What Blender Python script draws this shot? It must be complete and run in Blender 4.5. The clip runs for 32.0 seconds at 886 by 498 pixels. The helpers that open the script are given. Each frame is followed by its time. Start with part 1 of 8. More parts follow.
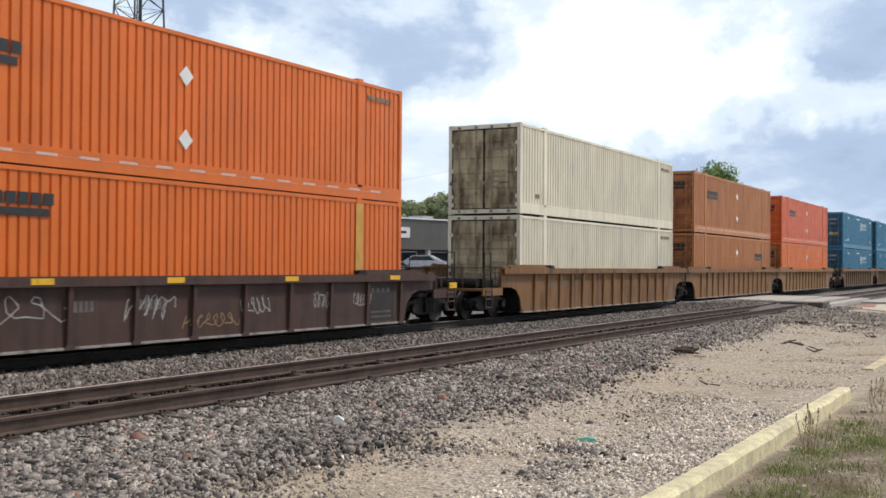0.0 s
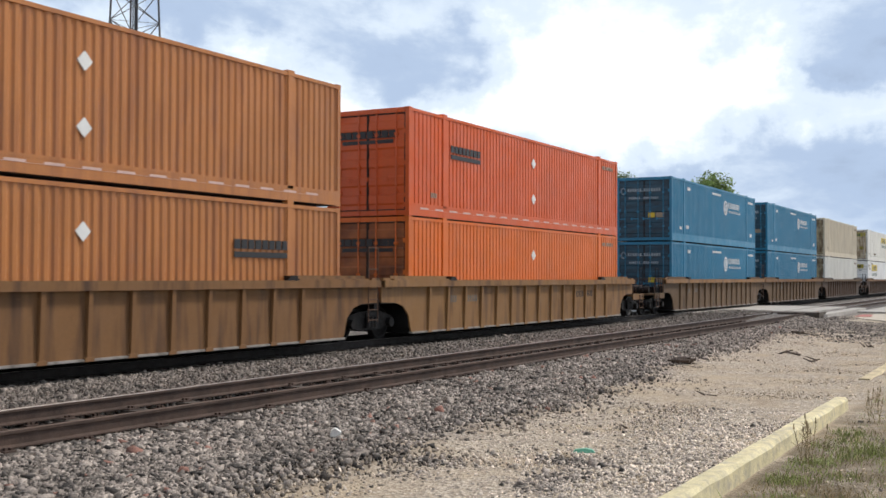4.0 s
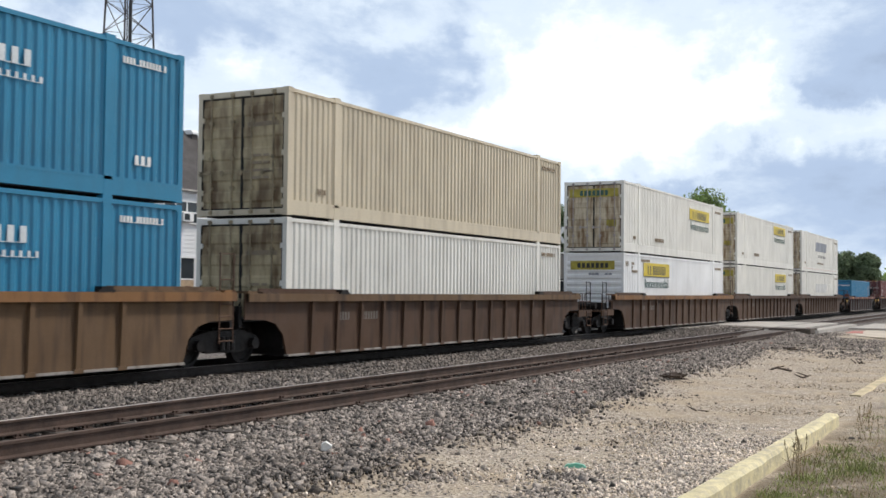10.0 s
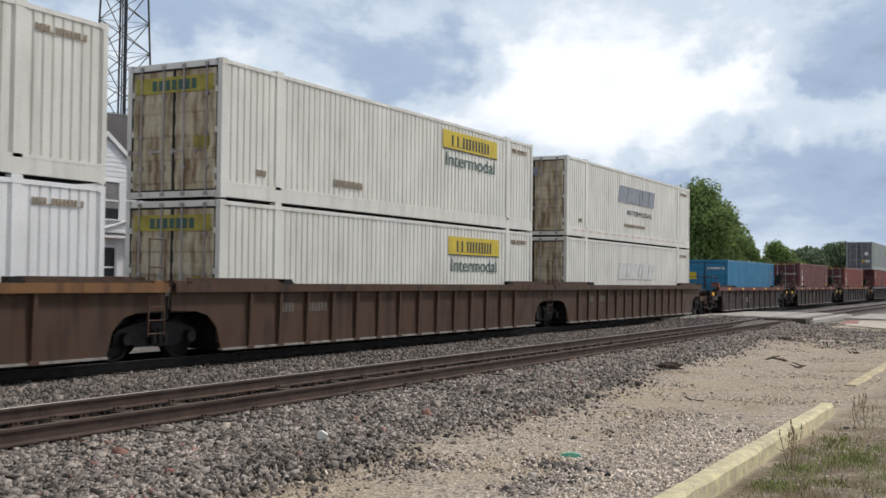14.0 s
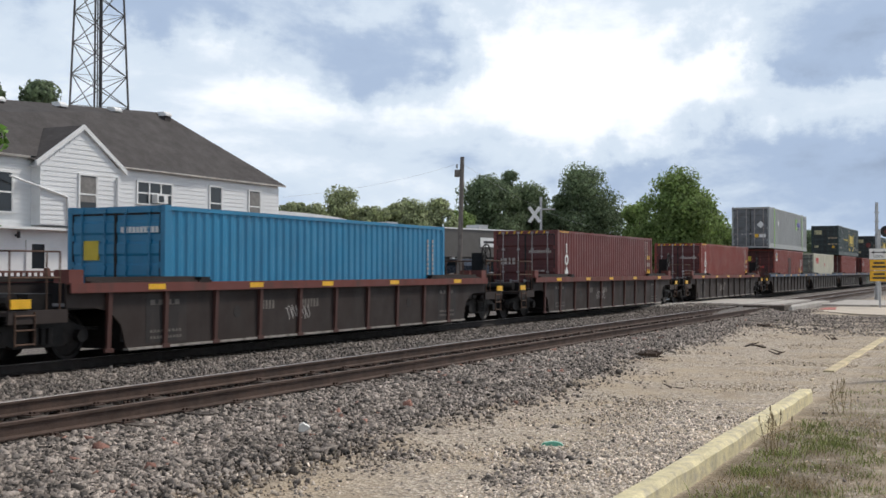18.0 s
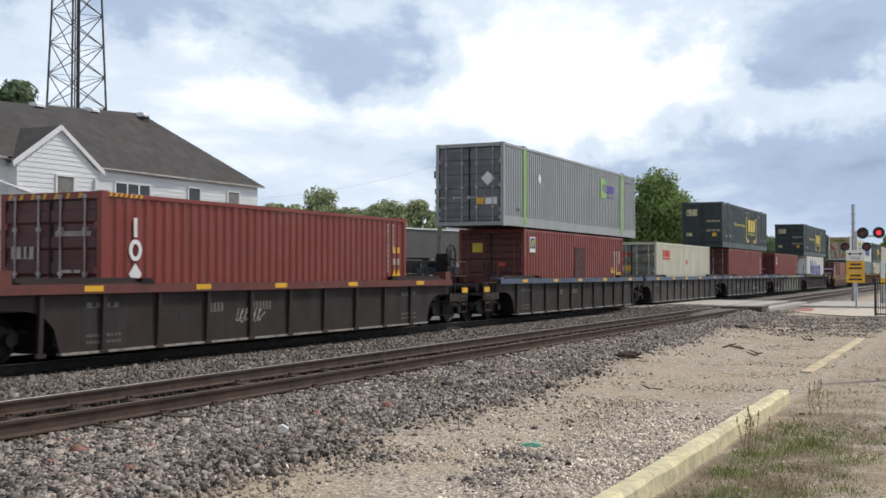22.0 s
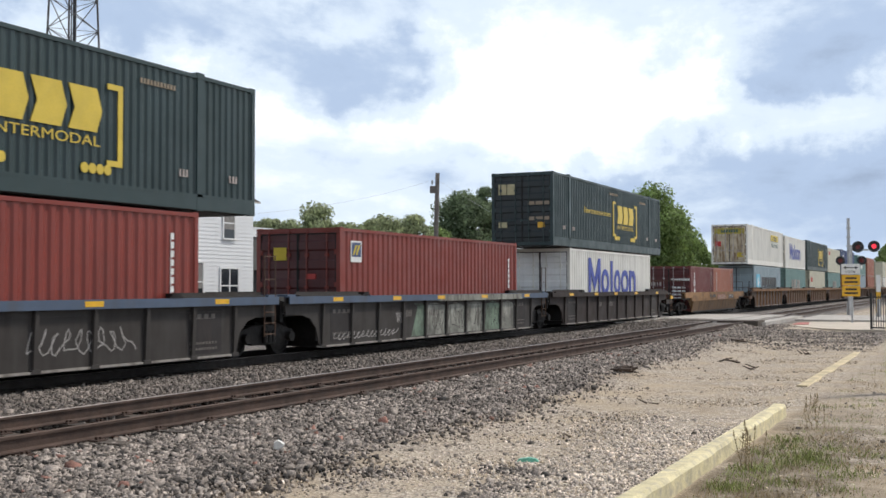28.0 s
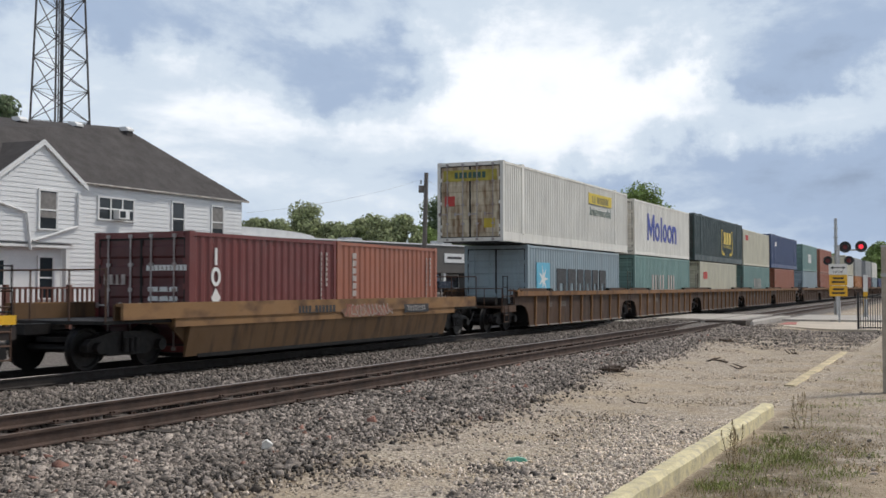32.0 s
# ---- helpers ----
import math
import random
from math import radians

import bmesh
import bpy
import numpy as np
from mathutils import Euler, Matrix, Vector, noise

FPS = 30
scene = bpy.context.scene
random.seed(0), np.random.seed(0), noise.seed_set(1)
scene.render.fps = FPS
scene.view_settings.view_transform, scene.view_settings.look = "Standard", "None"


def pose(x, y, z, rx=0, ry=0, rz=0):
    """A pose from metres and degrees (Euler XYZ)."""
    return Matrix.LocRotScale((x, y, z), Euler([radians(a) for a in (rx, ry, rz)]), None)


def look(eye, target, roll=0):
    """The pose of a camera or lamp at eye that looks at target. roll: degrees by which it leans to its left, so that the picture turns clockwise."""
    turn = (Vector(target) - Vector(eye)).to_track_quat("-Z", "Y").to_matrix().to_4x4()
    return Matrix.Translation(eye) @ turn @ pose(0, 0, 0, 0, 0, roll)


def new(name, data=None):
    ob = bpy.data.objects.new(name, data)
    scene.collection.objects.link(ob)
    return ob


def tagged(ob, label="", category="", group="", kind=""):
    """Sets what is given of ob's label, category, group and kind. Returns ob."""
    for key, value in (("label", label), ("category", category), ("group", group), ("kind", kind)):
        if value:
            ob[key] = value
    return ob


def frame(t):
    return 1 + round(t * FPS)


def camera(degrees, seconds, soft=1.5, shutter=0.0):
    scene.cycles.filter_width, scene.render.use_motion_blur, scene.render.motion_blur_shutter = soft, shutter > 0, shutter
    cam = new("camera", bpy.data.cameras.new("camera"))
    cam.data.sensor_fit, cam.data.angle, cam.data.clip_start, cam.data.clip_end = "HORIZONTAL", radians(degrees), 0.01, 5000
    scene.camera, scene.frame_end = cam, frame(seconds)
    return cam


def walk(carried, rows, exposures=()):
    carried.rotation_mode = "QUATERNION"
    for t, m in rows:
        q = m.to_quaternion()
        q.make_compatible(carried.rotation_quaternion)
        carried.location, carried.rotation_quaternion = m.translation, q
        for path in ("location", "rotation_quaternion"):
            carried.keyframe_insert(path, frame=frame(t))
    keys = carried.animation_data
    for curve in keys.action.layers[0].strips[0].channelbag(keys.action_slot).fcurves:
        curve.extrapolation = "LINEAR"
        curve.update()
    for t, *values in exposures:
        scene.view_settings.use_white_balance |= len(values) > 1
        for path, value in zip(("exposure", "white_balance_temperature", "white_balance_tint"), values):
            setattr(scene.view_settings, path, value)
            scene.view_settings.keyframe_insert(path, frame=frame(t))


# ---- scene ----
# ---- camera: it stands by the kerb and pans a little ----
EYE = Vector((0.0, 0.0, 1.62))
# seconds, turn to the left of the tracks, tilt up, lean
PATH = [
    (0, 28.69, 0.83, 0.43), (0.5, 28.60, 0.82, 0.32), (1, 28.62, 0.86, 0.40), (1.5, 28.76, 1.02, 0.51),
    (2, 28.81, 1.20, 0.52), (2.5, 28.75, 1.29, 0.37), (3, 28.58, 1.38, 0.24), (3.5, 28.51, 1.41, 0.15),
    (5.5, 28.55, 1.52, 0.68), (6, 28.56, 1.58, 0.92), (6.5, 28.44, 1.87, 0.59), (7, 28.34, 1.95, 0.55),
    (7.5, 28.27, 2.03, 0.69), (8, 28.19, 2.02, 0.65), (8.5, 28.17, 2.05, 0.71), (9, 28.13, 2.09, 0.66),
    (9.5, 28.19, 2.15, 0.69), (10, 28.12, 2.14, 0.55), (10.5, 27.97, 2.02, 0.80), (11, 27.91, 1.95, 0.67),
    (11.5, 27.80, 1.85, 0.62), (12, 27.71, 1.78, 0.49), (12.5, 27.69, 1.73, 0.38), (13, 27.68, 1.72, 0.45),
    (13.5, 27.78, 1.65, 0.49), (14, 27.92, 1.60, 0.65), (14.5, 27.96, 1.58, 0.67), (16.5, 27.81, 1.64, 0.20),
    (17, 27.61, 1.42, 0.18), (17.5, 27.26, 1.26, 0.14), (18, 26.88, 1.13, 0.04), (18.5, 26.50, 1.06, 0.05),
    (19, 26.23, 1.05, 0.05), (19.5, 26.03, 1.02, 0.04), (20, 25.91, 1.00, -0.01), (20.5, 25.88, 0.97, -0.01),
    (21, 25.85, 1.01, -0.03), (21.5, 25.86, 1.10, -0.03), (22, 25.82, 1.20, 0.05), (22.5, 25.84, 1.29, -0.09),
    (23, 25.89, 1.39, -0.12), (23.5, 25.96, 1.45, -0.07), (24, 26.03, 1.54, -0.05), (24.5, 26.10, 1.68, 0.11),
    (25, 26.11, 1.74, 0.11), (25.5, 26.13, 1.83, 0.21), (27.5, 25.75, 1.91, -0.07), (28, 25.61, 1.96, -0.09),
    (28.5, 25.54, 1.98, -0.15), (29, 25.41, 2.00, -0.38), (29.5, 25.35, 1.92, -0.27), (30, 25.34, 1.84, -0.27),
    (30.5, 25.33, 1.79, -0.19), (31, 25.19, 1.79, -0.30), (31.5, 25.05, 1.81, -0.17), (32, 25.03, 1.94, -0.04),
]


def aim(turn, tilt, lean):
    a, b = radians(turn), radians(tilt)
    way = Vector((-math.sin(a) * math.cos(b), math.cos(a) * math.cos(b), math.sin(b)))
    return look(EYE, EYE + way, lean)


cam = camera(43.43, 32.0, soft=1.6, shutter=0.12)
walk(cam, [(t, aim(a, b, c)) for t, a, b, c in PATH], [(0, 0.06), (3, 0.05), (6, 0.08), (9, 0.18), (10, 0.06), (11, -0.2), (14, -0.22), (17, -0.14), (18, -0.14), (19, -0.06), (23, -0.05), (24, 0.03), (25, 0.02), (28, 0.07), (29, -0.06), (31, 0.0), (32, -0.24)])

# ---- sky and sun ----
SUN_TURN, SUN_UP = 38.0, 54.0  # degrees clockwise from the tracks, and above the horizon
world = bpy.data.worlds.new("cloudy_sky")
scene.world = world
world.use_nodes = True


CLOUDS = (
    (39.5, 13.8, 7.5, 3.0, -0.17), (31.0, 10.8, 5.0, 2.4, -0.13), (28.0, 14.5, 5.0, 2.0, -0.05), (7.0, 13.4, 8.5, 2.8, -0.12),
    (8.0, 4.2, 11.0, 4.2, -0.13), (18.0, 4.6, 5.0, 2.2, -0.05), (19.0, 10.8, 9.5, 5.0, 0.13), (8.0, 9.3, 6.0, 1.8, 0.05), (46.0, 9.0, 6.0, 4.0, -0.035), (30.0, 4.5, 11.0, 2.6, -0.03),
)


def build_sky():
    nt = world.node_tree
    nt.nodes.clear()
    N, L = nt.nodes.new, nt.links.new
    out, bg = N("ShaderNodeOutputWorld"), N("ShaderNodeBackground")
    L(bg.outputs[0], out.inputs[0])
    sky = N("ShaderNodeTexSky")
    sky.sky_type, sky.sun_disc = "NISHITA", False
    sky.sun_elevation, sky.sun_rotation = radians(SUN_UP), radians(SUN_TURN)
    blue = N("ShaderNodeMix")
    blue.data_type, blue.blend_type = "RGBA", "MULTIPLY"
    blue.inputs[0].default_value = 1.0
    L(sky.outputs[0], blue.inputs[6])
    blue.inputs[7].default_value = (0.105, 0.095, 0.085, 1)
    tc = N("ShaderNodeTexCoord")

    def noise_of(scale, where, stretch, detail, rough):
        mp = N("ShaderNodeMapping")
        mp.inputs["Location"].default_value = where
        mp.inputs["Scale"].default_value = stretch
        L(tc.outputs["Generated"], mp.inputs[0])
        n = N("ShaderNodeTexNoise")
        n.inputs["Scale"].default_value, n.inputs["Detail"].default_value = scale, detail
        n.inputs["Roughness"].default_value = rough
        n.inputs["Distortion"].default_value = 0.25
        L(mp.outputs[0], n.inputs[0])
        return n.outputs[0]

    def ramp(src, stops):
        r = N("ShaderNodeValToRGB")
        L(src, r.inputs[0])
        r.color_ramp.interpolation = "EASE"
        while len(r.color_ramp.elements) < len(stops):
            r.color_ramp.elements.new(0.5)
        for e, (p, c) in zip(r.color_ramp.elements, stops):
            e.position, e.color = p, (*c, 1)
        return r.outputs[0]

    def maths(op, x, y=None, z=None):
        k = N("ShaderNodeMath")
        k.operation = op
        for i, v in enumerate((x, y, z)):
            if v is None:
                continue
            if isinstance(v, (int, float)):
                k.inputs[i].default_value = v
            else:
                L(v, k.inputs[i])
        return k.outputs[0]

    # clouds wander off their round shapes: the direction is ruffled before they are laid out
    swirl = N("ShaderNodeTexNoise")
    swirl.inputs["Scale"].default_value, swirl.inputs["Detail"].default_value, swirl.inputs["Roughness"].default_value = 6.5, 8.0, 0.6
    L(tc.outputs["Generated"], swirl.inputs[0])
    less, ruffle = N("ShaderNodeVectorMath"), N("ShaderNodeVectorMath")
    less.operation, ruffle.operation = "SUBTRACT", "MULTIPLY_ADD"
    L(swirl.outputs["Color"], less.inputs[0])
    less.inputs[1].default_value = (0.5, 0.5, 0.5)
    L(less.outputs[0], ruffle.inputs[0])
    ruffle.inputs[1].default_value = (0.26, 0.26, 0.17)
    L(tc.outputs["Generated"], ruffle.inputs[2])
    way = N("ShaderNodeSeparateXYZ")
    L(ruffle.outputs[0], way.inputs[0])
    turn = maths("MULTIPLY", maths("ARCTAN2", maths("MULTIPLY", way.outputs[0], -1.0), way.outputs[1]), 180 / math.pi)
    rise = maths("MULTIPLY", maths("ARCSINE", way.outputs[2]), 180 / math.pi)
    # degrees left of the tracks, degrees up, half width, half height, thick (-) or thin (+)
    total = maths("MULTIPLY_ADD", noise_of(3.4, (8.64, 2.26, -3.07), (1, 1, 2.0), 9, 0.57), 0.6, 0.142)
    total = maths("MULTIPLY_ADD", noise_of(13.0, (3.1, 7.7, 1.9), (1, 1, 2.4), 8, 0.58), 0.19, total)
    for t0, e0, wide, high, much in CLOUDS:
        p = maths("MULTIPLY", maths("SUBTRACT", turn, t0), 1 / wide)
        q = maths("MULTIPLY", maths("SUBTRACT", rise, e0), 1 / high)
        d = maths("ADD", maths("MULTIPLY", p, p), maths("MULTIPLY", q, q))
        soft = N("ShaderNodeMapRange")
        soft.interpolation_type = "SMOOTHSTEP"
        L(d, soft.inputs[0])
        for i, v in enumerate((0.0, 1.6, 1.0, 0.0)):
            soft.inputs[i + 1].default_value = v
        total = maths("MULTIPLY_ADD", soft.outputs[0], much, total)
    # body of the clouds: white where thin, blue grey where thick
    body = ramp(total, [(0.27, (0.32, 0.40, 0.54)), (0.40, (0.465, 0.585, 0.785)), (0.51, (0.76, 0.87, 1.0)), (0.64, (1.18, 1.22, 1.28))])
    cover = ramp(noise_of(2.2, (16.7, 14.24, -11.16), (1, 1, 2.2), 6, 0.5), [(0.26, (0, 0, 0)), (0.42, (1, 1, 1))])
    # overhead the clouds stand apart, towards the horizon they close up
    xyz = N("ShaderNodeSeparateXYZ")
    L(tc.outputs["Generated"], xyz.inputs[0])
    gaps = N("ShaderNodeMapRange")
    gaps.interpolation_type = "SMOOTHSTEP"
    L(xyz.outputs[2], gaps.inputs[0])
    for i, v in enumerate((0.22, 0.55, 1.0, 0.2)):
        gaps.inputs[i + 1].default_value = v
    thin = N("ShaderNodeMath")
    thin.operation = "MULTIPLY"
    L(cover, thin.inputs[0]), L(gaps.outputs[0], thin.inputs[1])
    mix = N("ShaderNodeMix")
    mix.data_type = "RGBA"
    L(thin.outputs[0], mix.inputs[0])
    L(blue.outputs[2], mix.inputs[6])
    L(body, mix.inputs[7])
    L(mix.outputs[2], bg.inputs[0])
    bg.inputs[1].default_value = 1.0


build_sky()
lamp = bpy.data.lights.new("sun", "SUN")
lamp.energy, lamp.angle, lamp.color = 2.9, radians(9), (1.0, 0.95, 0.88)
sun = new("sun", lamp)
_a, _b = radians(SUN_TURN), radians(SUN_UP)
sun.matrix_world = look((0, 0, 60), Vector((0, 0, 60)) - Vector((math.sin(_a) * math.cos(_b), math.cos(_a) * math.cos(_b), math.sin(_b))))
scene.view_settings.exposure = 0.0


# ---- materials ----
def shader(name, colour, rough=0.6, metal=0.0, var=0.15, scale=3.0, grain=0.1, grain_scale=60.0, dirt=None, dirt_amount=0.0, dirt_scale=(1, 1, 0.15), bump=0.1, bump_scale=40.0, per="", per_amount=0.2, emit=0.0, blotch=False):
    """Paint, stone or metal: base colour with broad stains, fine grain, streaks of dirt and fine relief."""
    m = bpy.data.materials.new(name)
    m.use_nodes = True
    nt = m.node_tree
    N, L = nt.nodes.new, nt.links.new
    b = nt.nodes["Principled BSDF"]
    b.inputs["Roughness"].default_value, b.inputs["Metallic"].default_value = rough, metal
    tc = N("ShaderNodeTexCoord")

    def noise_of(s, detail=4.0, stretch=(1, 1, 1)):
        mp = N("ShaderNodeMapping")
        mp.inputs["Scale"].default_value = stretch
        L(tc.outputs["Object"], mp.inputs[0])
        n = N("ShaderNodeTexNoise")
        n.inputs["Scale"].default_value, n.inputs["Detail"].default_value = s, detail
        L(mp.outputs[0], n.inputs[0])
        return n.outputs[0]

    def span(src, lo, hi, a=0.3, c=0.7):
        r = N("ShaderNodeMapRange")
        L(src, r.inputs[0])
        for i, v in enumerate((a, c, lo, hi)):
            r.inputs[i + 1].default_value = v
        return r.outputs[0]

    def times(x, y):
        k = N("ShaderNodeMath")
        k.operation = "MULTIPLY"
        L(x, k.inputs[0]), L(y, k.inputs[1])
        return k.outputs[0]

    v = times(span(noise_of(scale), 1 - var, 1 + var), span(noise_of(grain_scale, 2.0), 1 - grain, 1 + grain))
    if per:
        src = N("ShaderNodeObjectInfo" if per == "object" else "ShaderNodeNewGeometry")
        v = times(v, span(src.outputs["Random" if per == "object" else "Random Per Island"], 1 - per_amount, 1 + per_amount, 0, 1))
    hsv = N("ShaderNodeHueSaturation")
    hsv.inputs["Color"].default_value = (*colour, 1)
    L(v, hsv.inputs["Value"])
    col = hsv.outputs[0]
    if dirt:
        mix = N("ShaderNodeMix")
        mix.data_type = "RGBA"
        L(span(noise_of(2.2, 2.5, dirt_scale), 0.0, dirt_amount, 0.38, 0.66) if blotch else span(noise_of(2.2, 6.0, dirt_scale), 0, dirt_amount, 0.48, 0.72), mix.inputs[0])
        L(col, mix.inputs[6])
        mix.inputs[7].default_value = (*dirt, 1)
        col = mix.outputs[2]
    L(col, b.inputs["Base Color"])
    if bump:
        bp = N("ShaderNodeBump")
        bp.inputs["Strength"].default_value, bp.inputs["Distance"].default_value = bump, 0.02
        L(noise_of(bump_scale, 3.0), bp.inputs["Height"])
        L(bp.outputs[0], b.inputs["Normal"])
    L(span(noise_of(scale * 2.3), max(0, rough - 0.12), min(1, rough + 0.12)), b.inputs["Roughness"])
    if emit:
        b.inputs["Emission Color"].default_value, b.inputs["Emission Strength"].default_value = (*colour, 1), emit
    return m


def paint(name, colour, dirt_amount=0.35, dirt=(0.09, 0.06, 0.04), rough=0.45, streak=(1.6, 1.6, 0.22), **k):
    return shader(name, colour, rough, 0.0, 0.08, 0.7, 0.05, 25, dirt, dirt_amount, streak, 0.05, 30, **k)


def glass(name, colour=(0.02, 0.025, 0.03)):
    return shader(name, colour, 0.08, 0.0, 0.1, 2, 0.0, 20, bump=0.0)


RUST = shader("rusty_steel", (0.10, 0.055, 0.035), 0.75, 0.2, 0.35, 2.5, 0.25, 50, bump=0.25)
DARK_STEEL = shader("greasy_dark_steel", (0.011, 0.0095, 0.009), 0.6, 0.4, 0.35, 4, 0.2, 50, (0.025, 0.017, 0.013), 0.5, bump=0.2)
RAIL_TOP = shader("polished_rail", (0.40, 0.36, 0.335), 0.42, 0.8, 0.1, 6, 0.05, 80, bump=0.02)
RAIL_SIDE = shader("rail_rust", (0.068, 0.042, 0.031), 0.8, 0.1, 0.3, 3, 0.25, 60, bump=0.3)
RAIL_DULL = shader("rust_filmed_rail_head", (0.11, 0.075, 0.058), 0.7, 0.2, 0.2, 5, 0.15, 60, bump=0.05)
# oily rail, blackened further for the shadow band beneath the wagons
RAIL_UNDER_TRAIN = shader("oily_shaded_rail", (0.02, 0.015, 0.0125), 0.75, 0.1, 0.3, 3, 0.25, 60, bump=0.3)
TIE = shader("weathered_tie_wood", (0.085, 0.068, 0.055), 0.9, 0, 0.35, 4, 0.3, 40, bump=0.5, per="object", per_amount=0.35)
WHITE_MARK = shader("white_lettering", (0.75, 0.75, 0.73), 0.5, 0, 0.08, 3, 0.05, 40, bump=0)
BLACK_MARK = shader("black_lettering", (0.02, 0.02, 0.022), 0.5, 0, 0.1, 3, 0.05, 40, bump=0)
GALV = shader("galvanised_steel", (0.42, 0.43, 0.44), 0.45, 0.6, 0.15, 4, 0.1, 40, bump=0.05)
RED_REFLECTOR = shader("red_white_tape", (0.62, 0.42, 0.36), 0.35, 0, 0.1, 4, 0.1, 40, bump=0)
YELLOW_REFLECTOR = shader("yellow_reflector", (0.75, 0.42, 0.02), 0.35, 0, 0.1, 4, 0.1, 40, bump=0)


# ---- mesh helpers ----
class Geo:
    """Collects boxes, rods and plates of one part."""

    def __init__(self):
        self.v, self.f = [], []

    def box(self, x0, x1, y0, y1, z0, z1):
        n = len(self.v)
        self.v += [(x, y, z) for z in (z0, z1) for y in (y0, y1) for x in (x0, x1)]
        self.f += [[n + i for i in q] for q in ((0, 2, 3, 1), (4, 5, 7, 6), (0, 1, 5, 4), (2, 6, 7, 3), (0, 4, 6, 2), (1, 3, 7, 5))]
        return self

    def rod(self, a, b, r, sides=8, r2=None):
        a, b = Vector(a), Vector(b)
        d = (b - a).normalized()
        u = d.orthogonal().normalized()
        w = d.cross(u)
        n = len(self.v)
        for p, q in ((a, r), (b, r if r2 is None else r2)):
            for k in range(sides):
                t = 2 * math.pi * k / sides
                self.v.append(tuple(p + q * (math.cos(t) * u + math.sin(t) * w)))
        self.f += [[n + k, n + (k + 1) % sides, n + sides + (k + 1) % sides, n + sides + k] for k in range(sides)]
        self.f += [[n + k for k in reversed(range(sides))], [n + sides + k for k in range(sides)]]
        return self

    def sheet(self, outline, axis, lo, hi):
        """An outline in the two other axes, from lo to hi along axis (0, 1 or 2)."""
        n, k = len(self.v), len(outline)
        for c in (lo, hi):
            for p, q in outline:
                self.v.append({0: (c, p, q), 1: (p, c, q), 2: (p, q, c)}[axis])
        self.f += [[n + i, n + (i + 1) % k, n + k + (i + 1) % k, n + k + i] for i in range(k)]
        self.f += [[n + i for i in reversed(range(k))], [n + k + i for i in range(k)]]
        return self

    def quad(self, a, b, c, d):
        n = len(self.v)
        self.v += [a, b, c, d]
        self.f.append([n, n + 1, n + 2, n + 3])
        return self

    def mesh(self, name, material, smooth=False):
        me = bpy.data.meshes.new(name)
        me.from_pydata(self.v, [], self.f)
        bm = bmesh.new()
        bm.from_mesh(me)
        bmesh.ops.recalc_face_normals(bm, faces=bm.faces)
        bm.to_mesh(me)
        bm.free()
        if smooth:
            me.polygons.foreach_set("use_smooth", [True] * len(me.polygons))
        me.materials.append(material)
        return me


def part(name, geo, material, parent, label="", smooth=False):
    """Links a Geo, or a mesh, as one mesh under a thing or under a part."""
    ob = new(name, geo.mesh(name, material, smooth) if isinstance(geo, Geo) else geo)
    ob.parent = parent
    if label:
        ob["label"] = label
    return ob


def thing(name, m, label, category, group="", kind=""):
    ob = new(name)
    ob.empty_display_size = 0.2
    ob.matrix_basis = m
    return tagged(ob, label, category, group, kind)


def solid(name, geo, material, label, category, group="", kind="", smooth=False):
    return tagged(new(name, geo.mesh(name, material, smooth)), label, category, group, kind)


def lettering(text, size, material, parent, m, width=None, name="lettering"):
    """Raised letters, as a mesh part; m maps the text's own plane into the parent's space."""
    cu = bpy.data.curves.new(name, "FONT")
    cu.body, cu.size, cu.extrude, cu.align_x, cu.align_y = text, size, 0.002, "CENTER", "CENTER"
    ob = bpy.data.objects.new(name, cu)
    me = bpy.data.meshes.new_from_object(ob)
    bpy.data.objects.remove(ob)
    bpy.data.curves.remove(cu)
    if width:
        span = max(v.co.x for v in me.vertices) - min(v.co.x for v in me.vertices)
        me.transform(Matrix.Diagonal((width / span, 1, 1, 1)))
    me.transform(m)
    me.materials.clear()
    me.materials.append(material)
    return part(name, me, material, parent)


SIDE = Matrix(((0, 0, 1, 0), (1, 0, 0, 0), (0, 1, 0, 0), (0, 0, 0, 1)))  # writing on a face that looks along +x
END = Matrix(((1, 0, 0, 0), (0, 0, -1, 0), (0, 1, 0, 0), (0, 0, 0, 1)))  # writing on a face that looks along -y


# ---- the ground, tracks, road and kerb ----
TRAIN_X = -16.06  # middle of the train's track
HALF_GAUGE = 0.7525


def near_track(y):
    """Middle of the near track, which draws a little closer to the other one far off."""
    return -10.3 - 0.0055 * max(0.0, y - 12.0)


def ground_z(x, y):
    """Height of the ground sheet: flat ballast beds, a shoulder, the dirt strip and the lot."""
    road = max(0.0, min(1.0, (y - 46.5) / 4.0)) * max(0.0, min(1.0, (74.0 - y) / 4.0)) * max(0.0, min(1.0, (-9.2 - x) / 0.8))
    if x < -18.6:
        z = -0.24 - 0.2 * min(1.0, (-18.6 - x) / 3.0) + 0.62 * max(0.0, min(1.0, (-24.0 - x) / 7.0)) + 0.85 * max(0.0, min(1.0, (-36.0 - x) / 14.0))
    elif x < -8.7:
        z = -0.24
    elif x < -5.4:
        z = -0.24 - 0.14 * (x + 8.7) / 3.3
    else:
        z = -0.38 + 0.02 * max(0.0, min(1.0, (x + 5.4) / 3.0))
    return z * (1 - road) - 0.06 * road


